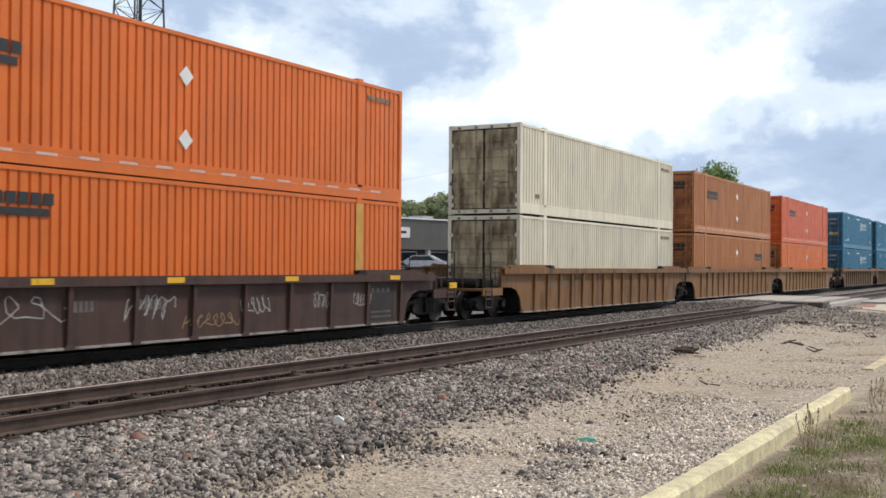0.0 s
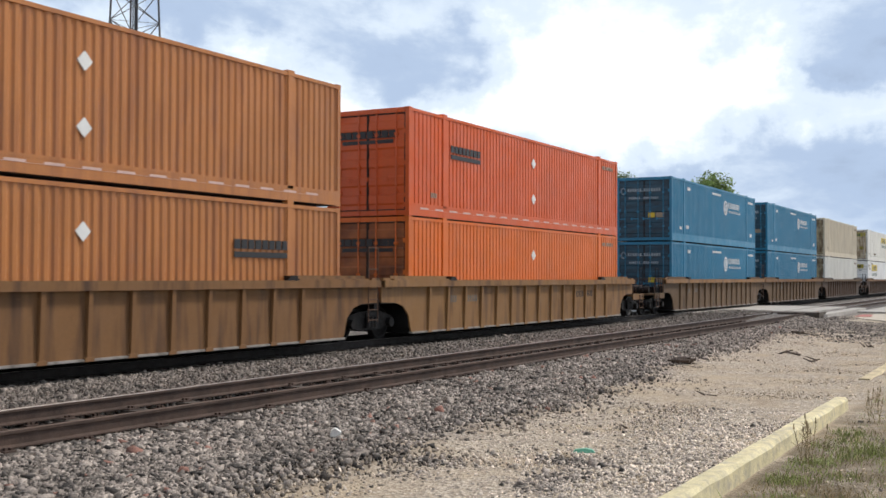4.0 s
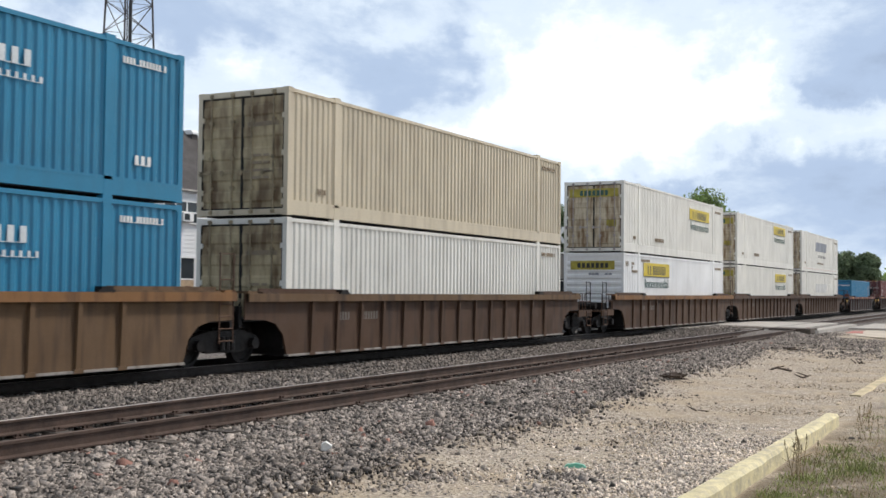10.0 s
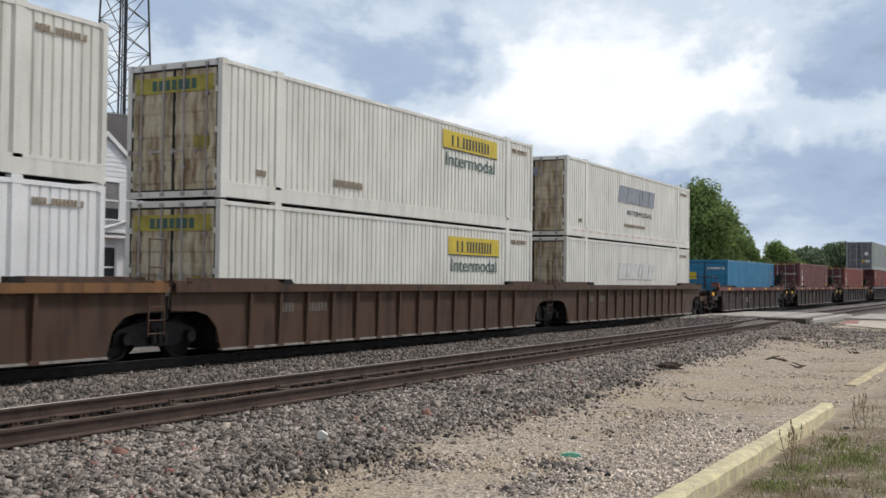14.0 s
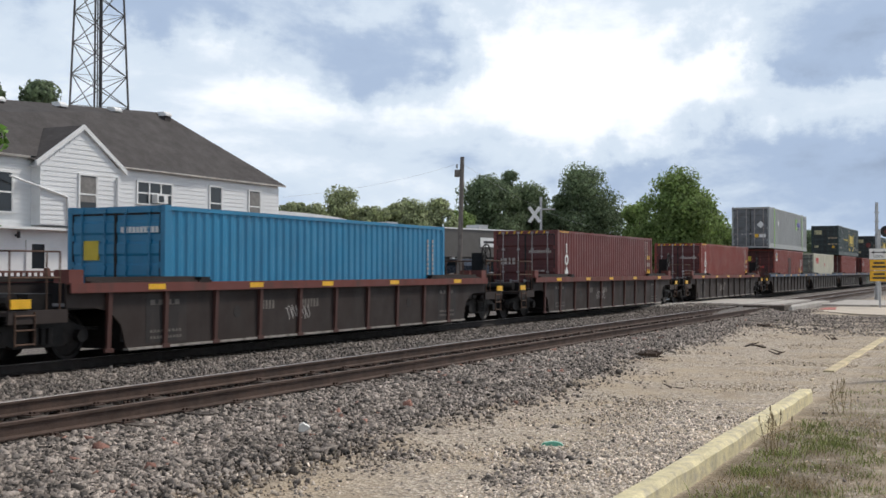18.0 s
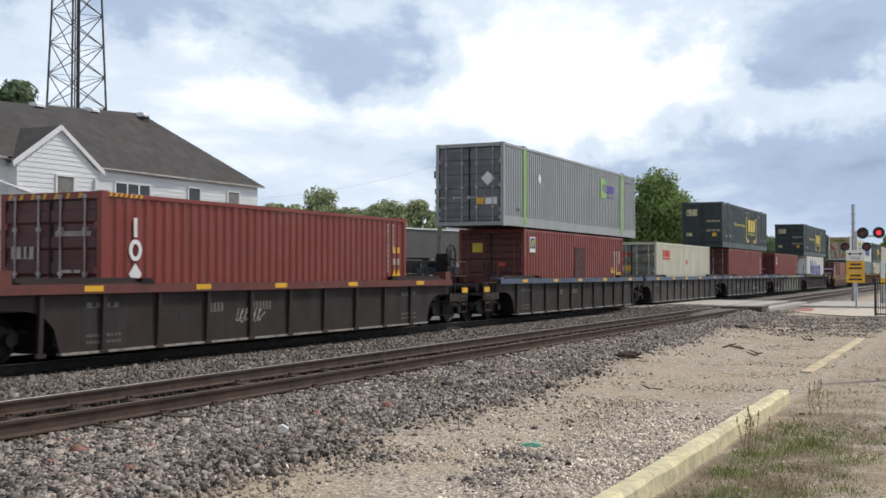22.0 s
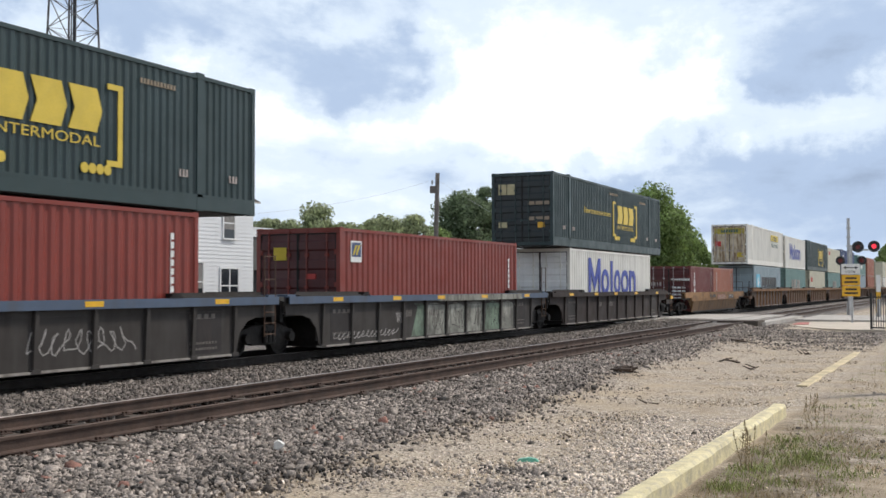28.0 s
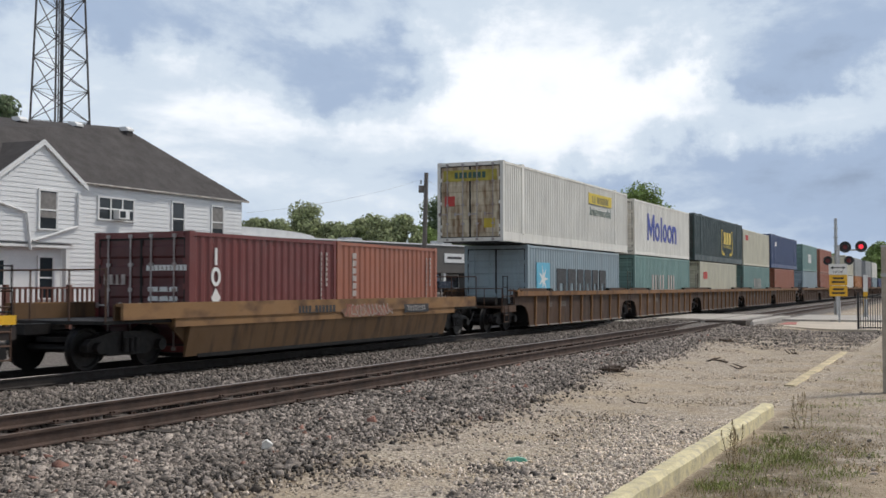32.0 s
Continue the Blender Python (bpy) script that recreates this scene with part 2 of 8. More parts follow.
def soil():
    """Dirt and gravel: the colour goes from tan dust to grey stones in patches."""
    m = bpy.data.materials.new("gravelly_dirt")
    m.use_nodes = True
    nt = m.node_tree
    N, L = nt.nodes.new, nt.links.new
    b = nt.nodes["Principled BSDF"]
    b.inputs["Roughness"].default_value = 0.95
    tc = N("ShaderNodeTexCoord")

    def noise_of(s, d=4.0):
        n = N("ShaderNodeTexNoise")
        n.inputs["Scale"].default_value, n.inputs["Detail"].default_value = s, d
        L(tc.outputs["Object"], n.inputs[0])
        return n.outputs[0]

    def ramp(src, stops):
        r = N("ShaderNodeValToRGB")
        L(src, r.inputs[0])
        while len(r.color_ramp.elements) < len(stops):
            r.color_ramp.elements.new(0.5)
        for e, (p, c) in zip(r.color_ramp.elements, stops):
            e.position, e.color = p, (*c, 1)
        return r.outputs[0]

    def mix(f, a, c, mode="MIX"):
        k = N("ShaderNodeMix")
        k.data_type, k.blend_type = "RGBA", mode
        if isinstance(f, float):
            k.inputs[0].default_value = f
        else:
            L(f, k.inputs[0])
        L(a, k.inputs[6]), L(c, k.inputs[7])
        return k.outputs[2]

    dust = ramp(noise_of(0.7, 6), [(0.3, (0.30, 0.235, 0.165)), (0.5, (0.46, 0.365, 0.25)), (0.62, (0.41, 0.33, 0.235)), (0.75, (0.33, 0.265, 0.195))])
    vo = N("ShaderNodeTexVoronoi")
    vo.inputs["Scale"].default_value = 28
    L(tc.outputs["Object"], vo.inputs[0])
    stones = ramp(vo.outputs["Color"], [(0.1, (0.20, 0.17, 0.145)), (0.5, (0.42, 0.345, 0.26)), (0.85, (0.60, 0.52, 0.42))])
    patch = ramp(noise_of(0.9, 6), [(0.38, (0.22, 0.22, 0.22)), (0.56, (1, 1, 1))])
    col = mix(patch, dust, stones)
    col = mix(0.5, col, ramp(noise_of(9, 6), [(0.3, (0.72, 0.72, 0.72)), (0.7, (1.2, 1.2, 1.2))]), "MULTIPLY")
    xyz = N("ShaderNodeSeparateXYZ")
    L(tc.outputs["Object"], xyz.inputs[0])
    wob = N("ShaderNodeMath")
    wob.operation = "MULTIPLY_ADD"
    L(noise_of(1.1, 5), wob.inputs[0])
    wob.inputs[1].default_value = 1.2
    L(xyz.outputs[0], wob.inputs[2])
    drift = N("ShaderNodeMapRange")
    L(xyz.outputs[1], drift.inputs[0])
    for i, v in enumerate((8.0, 40.0, 0.3, 2.1)):
        drift.inputs[i + 1].default_value = v
    edge = N("ShaderNodeMath")
    L(wob.outputs[0], edge.inputs[0]), L(drift.outputs[0], edge.inputs[1])
    bed = N("ShaderNodeMapRange")
    L(edge.outputs[0], bed.inputs[0])
    for i, v in enumerate((-6.2, -5.0, 1.0, 0.0)):
        bed.inputs[i + 1].default_value = v
    stone = ramp(vo.outputs["Color"], [(0.1, (0.06, 0.052, 0.047)), (0.6, (0.16, 0.14, 0.125)), (0.9, (0.3, 0.27, 0.245))])
    col = mix(bed.outputs[0], col, stone)
    lot_x = N("ShaderNodeMapRange")
    L(xyz.outputs[0], lot_x.inputs[0])
    for i, v in enumerate((-2.66, -2.56, 0.0, 1.0)):
        lot_x.inputs[i + 1].default_value = v
    near_y = N("ShaderNodeMapRange")
    L(xyz.outputs[1], near_y.inputs[0])
    for i, v in enumerate((14.0, 20.0, 1.0, 0.2)):
        near_y.inputs[i + 1].default_value = v
    turf = ramp(noise_of(1.6, 6), [(0.36, (0.15, 0.15, 0.15)), (0.56, (0.95, 0.95, 0.95))])
    lot_end = N("ShaderNodeMapRange")
    L(xyz.outputs[0], lot_end.inputs[0])
    for i, v in enumerate((-1.5, -0.7, 1.0, 0.15)):
        lot_end.inputs[i + 1].default_value = v
    for k in (lot_x.outputs[0], near_y.outputs[0], lot_end.outputs[0]):
        m2 = N("ShaderNodeMath")
        m2.operation = "MULTIPLY"
        L(turf, m2.inputs[0]), L(k, m2.inputs[1])
        turf = m2.outputs[0]
    col = mix(turf, col, ramp(noise_of(14, 5), [(0.3, (0.115, 0.088, 0.055)), (0.7, (0.21, 0.165, 0.105))]))
    L(col, b.inputs["Base Color"])
    bp = N("ShaderNodeBump")
    bp.inputs["Strength"].default_value, bp.inputs["Distance"].default_value = 0.7, 0.03
    L(vo.outputs["Distance"], bp.inputs["Height"])
    L(bp.outputs[0], b.inputs["Normal"])
    return m


SOIL = soil()
OILY_BALLAST = shader("oily_ballast_stone", (0.175, 0.15, 0.13), 0.9, 0, 0.25, 0.8, 0.35, 40, bump=0.5, bump_scale=60, per="island", per_amount=0.75)
BALLAST = shader("ballast_stone", (0.238, 0.204, 0.176), 0.9, 0, 0.25, 0.8, 0.35, 40, bump=0.5, bump_scale=60, per="island", per_amount=0.95)
PINK_STONE = shader("reddish_stone", (0.33, 0.17, 0.13), 0.9, 0, 0.2, 6, 0.2, 60, bump=0.4, per="island", per_amount=0.3)
GRAVEL = shader("pale_gravel", (0.51, 0.42, 0.305), 0.9, 0, 0.2, 1.0, 0.25, 40, bump=0.4, per="island", per_amount=0.42)
BRIGHT_GRAVEL = shader("pinkish_white_gravel", (0.60, 0.52, 0.44), 0.9, 0, 0.2, 1.0, 0.25, 40, bump=0.4, per="island", per_amount=0.6)
MIXED = shader("mixed_brown_gravel", (0.33, 0.275, 0.22), 0.9, 0, 0.2, 1.0, 0.25, 40, bump=0.4, per="island", per_amount=0.6)
CONCRETE = shader("road_concrete", (0.44, 0.41, 0.37), 0.85, 0, 0.12, 0.5, 0.12, 12, (0.2, 0.18, 0.16), 0.4, (1, 1, 1), bump=0.2)
ASPHALT = shader("worn_asphalt", (0.085, 0.082, 0.08), 0.9, 0, 0.2, 0.6, 0.2, 40, bump=0.3)
KERB_PAINT = shader("chipped_yellow_kerb_paint", (0.68, 0.60, 0.37), 0.85, 0, 0.18, 3.0, 0.12, 40, (0.42, 0.37, 0.29), 0.9, (3.6, 3.6, 3.6), bump=0.4, bump_scale=25)
GRASS = shader("spring_grass", (0.26, 0.295, 0.09), 0.8, 0, 0.3, 1.5, 0.1, 30, bump=0, per="island", per_amount=0.4)
DRY_GRASS = shader("dry_grass", (0.36, 0.28, 0.16), 0.9, 0, 0.3, 2, 0.1, 30, bump=0, per="island", per_amount=0.35)


def lay_ground():
    xs = [-3000, -800, -300, -120, -70, -60, -50, -43, -36, -31, -27.5, -24, -21.6, -18.6] + [-17.5 + 0.5 * i for i in range(20)] + [-7.4 + 0.25 * i for i in range(40)] + [4, 8, 16, 40, 120, 400, 3000]
    ys = [-3000, -500, -120, -40, -15, -5] + [0.6 * i for i in range(84)] + [52, 54, 55, 56, 57, 58, 60, 62, 64, 66, 68, 70, 71, 72, 73, 74, 76, 80, 90, 110, 150, 220, 340, 600, 1200, 3000]
    g = Geo()
    for y in ys:
        for x in xs:
            bump = noise.noise((x * 0.7, y * 0.7, 0.0)) * 0.03 if -30 < x < 6 and 0 < y < 53 else 0.0
            g.v.append((x, y, ground_z(x, y) + (bump if x > -7.4 else bump * 0.5)))
    w = len(xs)
    g.f = [[j * w + i, j * w + i + 1, (j + 1) * w + i + 1, (j + 1) * w + i] for j in range(len(ys) - 1) for i in range(w - 1)]
    tagged(new("ground", g.mesh("ground", SOIL, True)), "tan dirt and gravel ground beside the railway", "ground", kind="structure")


lay_ground()


def stones(name, material, count, spots, size, label, seed):
    """Loose stones as one object: crumpled cubes strewn by spots(rng, n) -> x, y, z."""
    rng = np.random.default_rng(seed)
    x, y, z = spots(rng, count)
    n = len(x)
    base = np.array([(a, b, c) for c in (-1, 1) for b in (-1, 1) for a in (-1, 1)], float)
    base = base[None] * rng.uniform(0.2, 1.15, (n, 8, 3))
    s = size * rng.lognormal(0, 0.35, n)
    base *= (s[:, None] * rng.uniform(0.6, 1.15, (n, 3)))[:, None] * 0.5
    ang = rng.uniform(0, 2 * np.pi, (n, 3))
    c, sn = np.cos(ang), np.sin(ang)
    rz = np.zeros((n, 3, 3))
    rz[:, 0, 0], rz[:, 0, 1], rz[:, 1, 0], rz[:, 1, 1], rz[:, 2, 2] = c[:, 0], -sn[:, 0], sn[:, 0], c[:, 0], 1
    rx = np.zeros((n, 3, 3))
    rx[:, 1, 1], rx[:, 1, 2], rx[:, 2, 1], rx[:, 2, 2], rx[:, 0, 0] = c[:, 1], -sn[:, 1], sn[:, 1], c[:, 1], 1
    pts = np.einsum("nij,nkj->nki", rz @ rx, base) + np.stack([x, y, z], -1)[:, None]
    quads = np.array([(0, 2, 3, 1), (4, 5, 7, 6), (0, 1, 5, 4), (2, 6, 7, 3), (0, 4, 6, 2), (1, 3, 7, 5)])
    faces = (np.arange(n)[:, None, None] * 8 + quads[None]).reshape(-1, 4)
    me = bpy.data.meshes.new(name)
    me.vertices.add(n * 8)
    me.vertices.foreach_set("co", pts.ravel())
    me.loops.add(faces.size)
    me.loops.foreach_set("vertex_index", faces.ravel().astype(np.int32))
    me.polygons.add(len(faces))
    me.polygons.foreach_set("loop_start", np.arange(0, faces.size, 4, dtype=np.int32))
    me.update(calc_edges=True)
    me.materials.append(material)
    return tagged(new(name, me), label, "stones", kind="stuff")


def level(x, y):
    return np.array([ground_z(a, b) for a, b in zip(x, y)])


def along(rng, n, near, far):
    """Distances along the tracks, thinning out with distance."""
    return near * (far / near) ** rng.uniform(0, 1, n)


def shoulder(rng, n):
    y = along(rng, n, 4.5, 56)
    k = rng.uniform(0, 1, n) ** 0.92
    edge = -6.7 - np.clip(0.06 * (y - 10.7), -0.2, 1.7) + 0.2 * np.sin(y * 0.45) + 0.15 * np.sin(y * 1.3) + rng.normal(0, 0.42, n)
    mid = np.array([near_track(v) for v in y])
    x = mid + 0.6 + k * (edge - mid - 0.6)
    return x, y, level(x, y) + 0.012


def between(rng, n):
    y = along(rng, n, 6, 56)
    mid = np.array([near_track(v) for v in y])
    x = -15.2 + rng.uniform(0, 1, n) * (mid + 15.2)
    keep = np.abs(x - mid) > 0.72
    x, y, mid = x[keep], y[keep], mid[keep]
    z = level(x, y) + 0.015 + np.where(x > mid - 0.6, 0.0, 0.05 * np.sin(np.clip((x + 15.2) / (mid - 0.6 + 15.2), 0, 1) * math.pi))
    return x, y, z


def dirt(rng, n):
    y = along(rng, n, 4.5, 45)
    x = rng.uniform(-6.9, -2.8, n)
    keep = np.array([noise.noise((a * 0.9, b * 0.5, 3.0)) for a, b in zip(x, y)]) + rng.normal(0, 0.5, n) + np.clip((x + 4.7) * 0.7, -0.9, 0.5) > 0.0
    x, y = x[keep], y[keep]
    return x, y, level(x, y)


def lot(rng, n):
    y = along(rng, n, 6, 40)
    x = rng.uniform(-2.3, 3.0, n)
    keep = np.array([noise.noise((a * 0.9, b * 0.6, 8.0)) for a, b in zip(x, y)]) + rng.normal(0, 0.2, n) > 0.0
    x, y = x[keep], y[keep]
    return x, y, level(x, y)


stones("track_ballast", BALLAST, 76000, shoulder, 0.046, "coarse grey crushed-stone ballast on the track shoulder", 1)
stones("track_ballast", OILY_BALLAST, 46000, between, 0.05, "coarse grey crushed-stone ballast between the two tracks", 2)
stones("strewn_stones", BALLAST, 1800, dirt, 0.026, "dark loose stones strewn over the dirt strip", 6)
stones("strewn_stones", BALLAST, 1600, lot, 0.036, "dark loose stones on the weedy lot", 7)
stones("pink_stones", PINK_STONE, 160, shoulder, 0.085, "scattered reddish granite and brick lumps in the ballast", 3)
stones("dirt_gravel", GRAVEL, 38000, dirt, 0.019, "fine pale gravel strewn over the dirt strip", 4)
def dark_patch(rng, n):
    k = rng.integers(0, 9, n)
    cx, cy = -5.9 + 1.9 * rng.uniform(0, 1, 9), 9.6 + 2.4 * rng.uniform(0, 1, 9)
    x, y = cx[k] + rng.normal(0, 0.22, n), cy[k] + rng.normal(0, 0.16, n)
    return x, y, level(x, y)


def far_gravel(rng, n):
    y = rng.uniform(36.0, 51.5, n)
    x = rng.uniform(-9.0, -3.0, n)
    keep = rng.uniform(0, 1, n) < 0.25 + 0.75 * np.clip((y - 38) / 8, 0, 1)
    x, y = x[keep], y[keep]
    return x, y, level(x, y)


stones("strewn_stones", BALLAST, 1500, dark_patch, 0.035, "patches of dark stones on the dirt strip", 21)
stones("track_ballast", BALLAST, 14000, far_gravel, 0.05, "grey gravel on the ground before the crossing", 22)


def by_kerb(rng, n):
    y = along(rng, n, 5.0, 17)
    x = -2.85 - np.abs(rng.normal(0, 1.25, n))
    return x, y, level(x, y)


def verge(rng, n):
    """The ragged seam between ballast and dirt."""
    y = along(rng, n, 4.5, 48)
    x = -6.3 - np.clip(0.06 * (y - 10.7), -0.2, 1.7) + 0.2 * np.sin(y * 0.45) + 0.15 * np.sin(y * 1.3) + rng.normal(0, 0.75, n)
    return x, y, level(x, y)


stones("mixed_gravel", MIXED, 6500, verge, 0.032, "brown-grey gravel where ballast meets dirt", 23)
stones("dirt_gravel", BRIGHT_GRAVEL, 19000, by_kerb, 0.028, "coarse mixed gravel along the foot of the kerb", 8)
stones("strewn_stones", BALLAST, 800, by_kerb, 0.038, "dark stones along the foot of the kerb", 9)
stones("lot_gravel", GRAVEL, 9000, lot, 0.022, "pale gravel at the weedy edge of the lot", 5)


def rail_path(middle, side, ys):
    """Points of one rail, on the given side of a track's middle line."""
    out = []
    for y in ys:
        slope = (middle(y + 0.05) - middle(y - 0.05)) / 0.1
        k = math.hypot(1, slope)
        out.append((middle(y) + side * HALF_GAUGE / k, y - side * HALF_GAUGE * slope / k))
    return out


def rail(path, label, side=RAIL_SIDE, worn=RAIL_TOP):
    """A rail swept along a path: foot, web and head, its running surface a part of its own."""
    root = tagged(new("rail"), label, "rail", "rails", "structure")
    prof = [(-0.07, -0.185), (0.07, -0.185), (0.07, -0.17), (0.012, -0.15), (0.012, -0.045), (0.036, -0.035), (0.036, -0.004), (-0.036, -0.004), (-0.036, -0.035), (-0.012, -0.045), (-0.012, -0.15), (-0.07, -0.17)]
    for nm, pr, mat in (("rail_body", prof, side), ("running_surface", [(-0.03, -0.004), (0.03, -0.004), (0.027, 0.001), (-0.027, 0.001)], worn)):
        g = Geo()
        k = len(pr)
        for x, y in path:
            g.v += [(x + a, y, b) for a, b in pr]
        for j in range(len(path) - 1):
            g.f += [[j * k + i, j * k + (i + 1) % k, (j + 1) * k + (i + 1) % k, (j + 1) * k + i] for i in range(k)]
        g.f += [list(range(k)), [(len(path) - 1) * k + i for i in range(k)]]
        part(nm, g, mat, root)
    return root


YS_NEAR = [-30, 0, 6, 12, 16, 20, 24, 30, 40, 55.5]
YS_FAR = [-60, 0, 30, 60, 100, 200, 420]
for s in (-1, 1):
    rail(rail_path(near_track, s, YS_NEAR), "rust-brown steel rail of the near track, dull running surface", worn=RAIL_TOP if s < 0 else RAIL_DULL)
    rail(rail_path(lambda y: TRAIN_X, s, YS_FAR), "worn steel rail under the passing freight train", RAIL_UNDER_TRAIN)
    rail(rail_path(lambda y: -10.75, s, [66, 90, 140, 420]), "steel rail of the near track beyond the road crossing")


def ties():
    """Each wooden tie of the near stretch is a part; joint bars and plates lie on the rails."""
    bed = tagged(new("tie_bed"), "weathered dark wooden ties bedded in grey ballast", "ties", kind="structure")
    rng = random.Random(4)
    g = Geo().box(-1.3, 1.3, -0.115, 0.115, -0.36, -0.19)
    me = g.mesh("tie", TIE)
    pg = Geo()
    pg.box(-0.17, 0.17, -0.09, 0.09, -0.19, -0.172)
    for a in (-0.11, 0.11):
        pg.box(a - 0.02, a + 0.02, -0.05, -0.015, -0.175, -0.14).box(a - 0.02, a + 0.02, 0.02, 0.055, -0.175, -0.145)
    plate = pg.mesh("tie_plate", RAIL_SIDE)
    y = 0.0
    while y < 54:
        slope = (near_track(y + 0.05) - near_track(y - 0.05)) / 0.1
        ob = part("tie", me, TIE, bed)
        ob.matrix_basis = pose(near_track(y) + rng.uniform(-0.06, 0.06), y, rng.uniform(-0.07, 0.0), 0, 0, math.degrees(math.atan(-slope)) + rng.uniform(-2, 2))
        for s in (-1, 1):
            part("tie_plate", plate, RAIL_SIDE, ob).location = (s * HALF_GAUGE, 0, 0)
        y += 0.53 + rng.uniform(-0.04, 0.06)
    bed2 = tagged(new("tie_bed"), "dark oily wooden ties under the freight train", "ties", kind="structure")
    y = 4.0
    while y < 60:
        part("tie", me, TIE, bed2).matrix_basis = pose(TRAIN_X + rng.uniform(-0.05, 0.05), y, 0, 0, 0, rng.uniform(-1, 1))
        y += 0.56


ties()


def crossing():
    """The road over the tracks, its kerbed apron and the pad with a red warning edge."""
    g = Geo()

    def strip(x0, x1, top):
        near = lambda x: 50.0 + (x + 15.0) * 0.62 if x > -18 else 48.2
        g.sheet([(x0, near(x0)), (x1, near(x1)), (x1, 66), (x0, 66)], 2, -0.35, top)

    for x0, x1, top in ((-30, -17.0, -0.02), (-16.7, -15.42, 0.0), (-15.1, -11.4, 0.0), (-11.15, -9.95, 0.0), (-9.6, -8.95, -0.06)):
        strip(x0, x1, top)
    g.box(-8.95, 120, 63.0, 74, -0.45, -0.17)
    tagged(new("road", g.mesh("road", CONCRETE)), "pale worn concrete road crossing the tracks", "road", kind="structure")
    out = [(-8.9, 60.0), (-8.3, 56.8), (-7.35, 54.3), (-6.3, 52.8), (-5.1, 51.9), (-3.0, 51.6), (6.0, 51.6), (6.0, 62.9), (-8.9, 62.9)]
    tagged(new("pavement", Geo().sheet(out, 2, -0.5, -0.27).mesh("pavement", shader("pale_pavement_concrete", (0.55, 0.48, 0.39), 0.85, 0, 0.1, 0.8, 0.1, 12, bump=0.15))), "pale concrete pavement apron by the crossing", "pavement", kind="structure")
    strip = Geo().sheet([(-8.85, 60.5), (-8.25, 57.2), (-7.5, 57.4), (-7.9, 60.7)], 2, -0.28, -0.255)
    solid("warning_strip", strip, shader("red_warning_tiles", (0.42, 0.13, 0.1), 0.7), "dull red tactile warning strip on the pavement", "warning strip", kind="structure")
    panel = Geo().box(-12.9, -9.1, 52.5, 54.3, -0.2, 0.035).box(-12.5, -11.6, 50.4, 52.2, -0.2, -0.012)
    solid("crossing_timber", panel, TIE, "dark wooden crossing timbers at the road edge", "crossing timber", kind="structure")
    solid("road_beyond", Geo().box(-19.5, -17.6, 74, 420, -0.4, -0.2), ASPHALT, "strip of dark ground along the far track", "road", kind="structure")


crossing()


def kerb_piece(y0, y1, x0, x1, width, top, label, seed, paint_mat):
    rng = random.Random(seed)
    g = Geo()
    n = max(4, int((y1 - y0) / 0.34))
    for i in range(n + 1):
        t = i / n
        y, x = y0 + (y1 - y0) * t, x0 + (x1 - x0) * t
        j = lambda s: rng.uniform(-s, s)
        w = width / 2
        g.v += [(x - w + j(0.008), y, -0.5), (x - w + 0.01 + j(0.008), y, top - 0.03 + j(0.006)), (x - w + 0.04 + j(0.007), y, top + j(0.003)), (x + w - 0.04 + j(0.008), y, top + j(0.003)), (x + w - 0.005 + j(0.012), y, top - 0.035 + j(0.01)), (x + w + j(0.01), y, -0.5)]
    for i in range(n):
        g.f += [[i * 6 + k, i * 6 + k + 1, i * 6 + k + 7, i * 6 + k + 6] for k in range(5)]
    g.f += [list(range(6)), [n * 6 + k for k in range(6)]]
    tagged(new("kerb", g.mesh("kerb", paint_mat)), label, "kerb", "kerbs", "structure")


kerb_piece(5.0, 17.6, -2.72, -2.74, 0.22, -0.17, "chipped yellow-painted concrete kerb beside the dirt", 1, KERB_PAINT)
kerb_piece(23.0, 35.5, -3.15, -3.26, 0.26, -0.34, "faded yellow kerb sunk flush into the gravel", 2, shader("faded_kerb_paint", (0.60, 0.50, 0.31), 0.9, 0, 0.2, 2.0, 0.15, 30, (0.40, 0.33, 0.24), 0.95, (2.2, 2.2, 2.2), bump=0.4, bump_scale=25))


def blades(name, material, count, spots, height, label, seed, lean=0.8):
    """Grass blades as one object: thin bent triangles."""
    rng = np.random.default_rng(seed)
    x, y, z = spots(rng, count)
    n = len(x)
    h = height * rng.lognormal(0, 0.4, n)
    a = rng.uniform(0, 2 * np.pi, n)
    w = 0.0025 + 0.0025 * rng.uniform(0, 1, n)
    tip = lean * h * rng.uniform(0.2, 1.2, n)
    b = rng.uniform(0, 2 * np.pi, n)
    p = np.zeros((n, 5, 3))
    for k, (s, hh) in enumerate(((-1, 0), (1, 0), (1, 0.6), (-1, 0.6), (0, 1))):
        p[:, k, 0] = x + s * w * np.cos(a) * (1 - 0.4 * hh) + tip * np.cos(b) * hh * hh
        p[:, k, 1] = y + s * w * np.sin(a) * (1 - 0.4 * hh) + tip * np.sin(b) * hh * hh
        p[:, k, 2] = z - 0.01 + h * hh
    me = bpy.data.meshes.new(name)
    i = np.arange(n) * 5
    me.from_pydata(p.reshape(-1, 3).tolist(), [], [q for k in i.tolist() for q in ([k, k + 1, k + 2, k + 3], [k + 3, k + 2, k + 4])])
    me.materials.append(material)
    return tagged(new(name, me), label, "grass", kind="stuff")


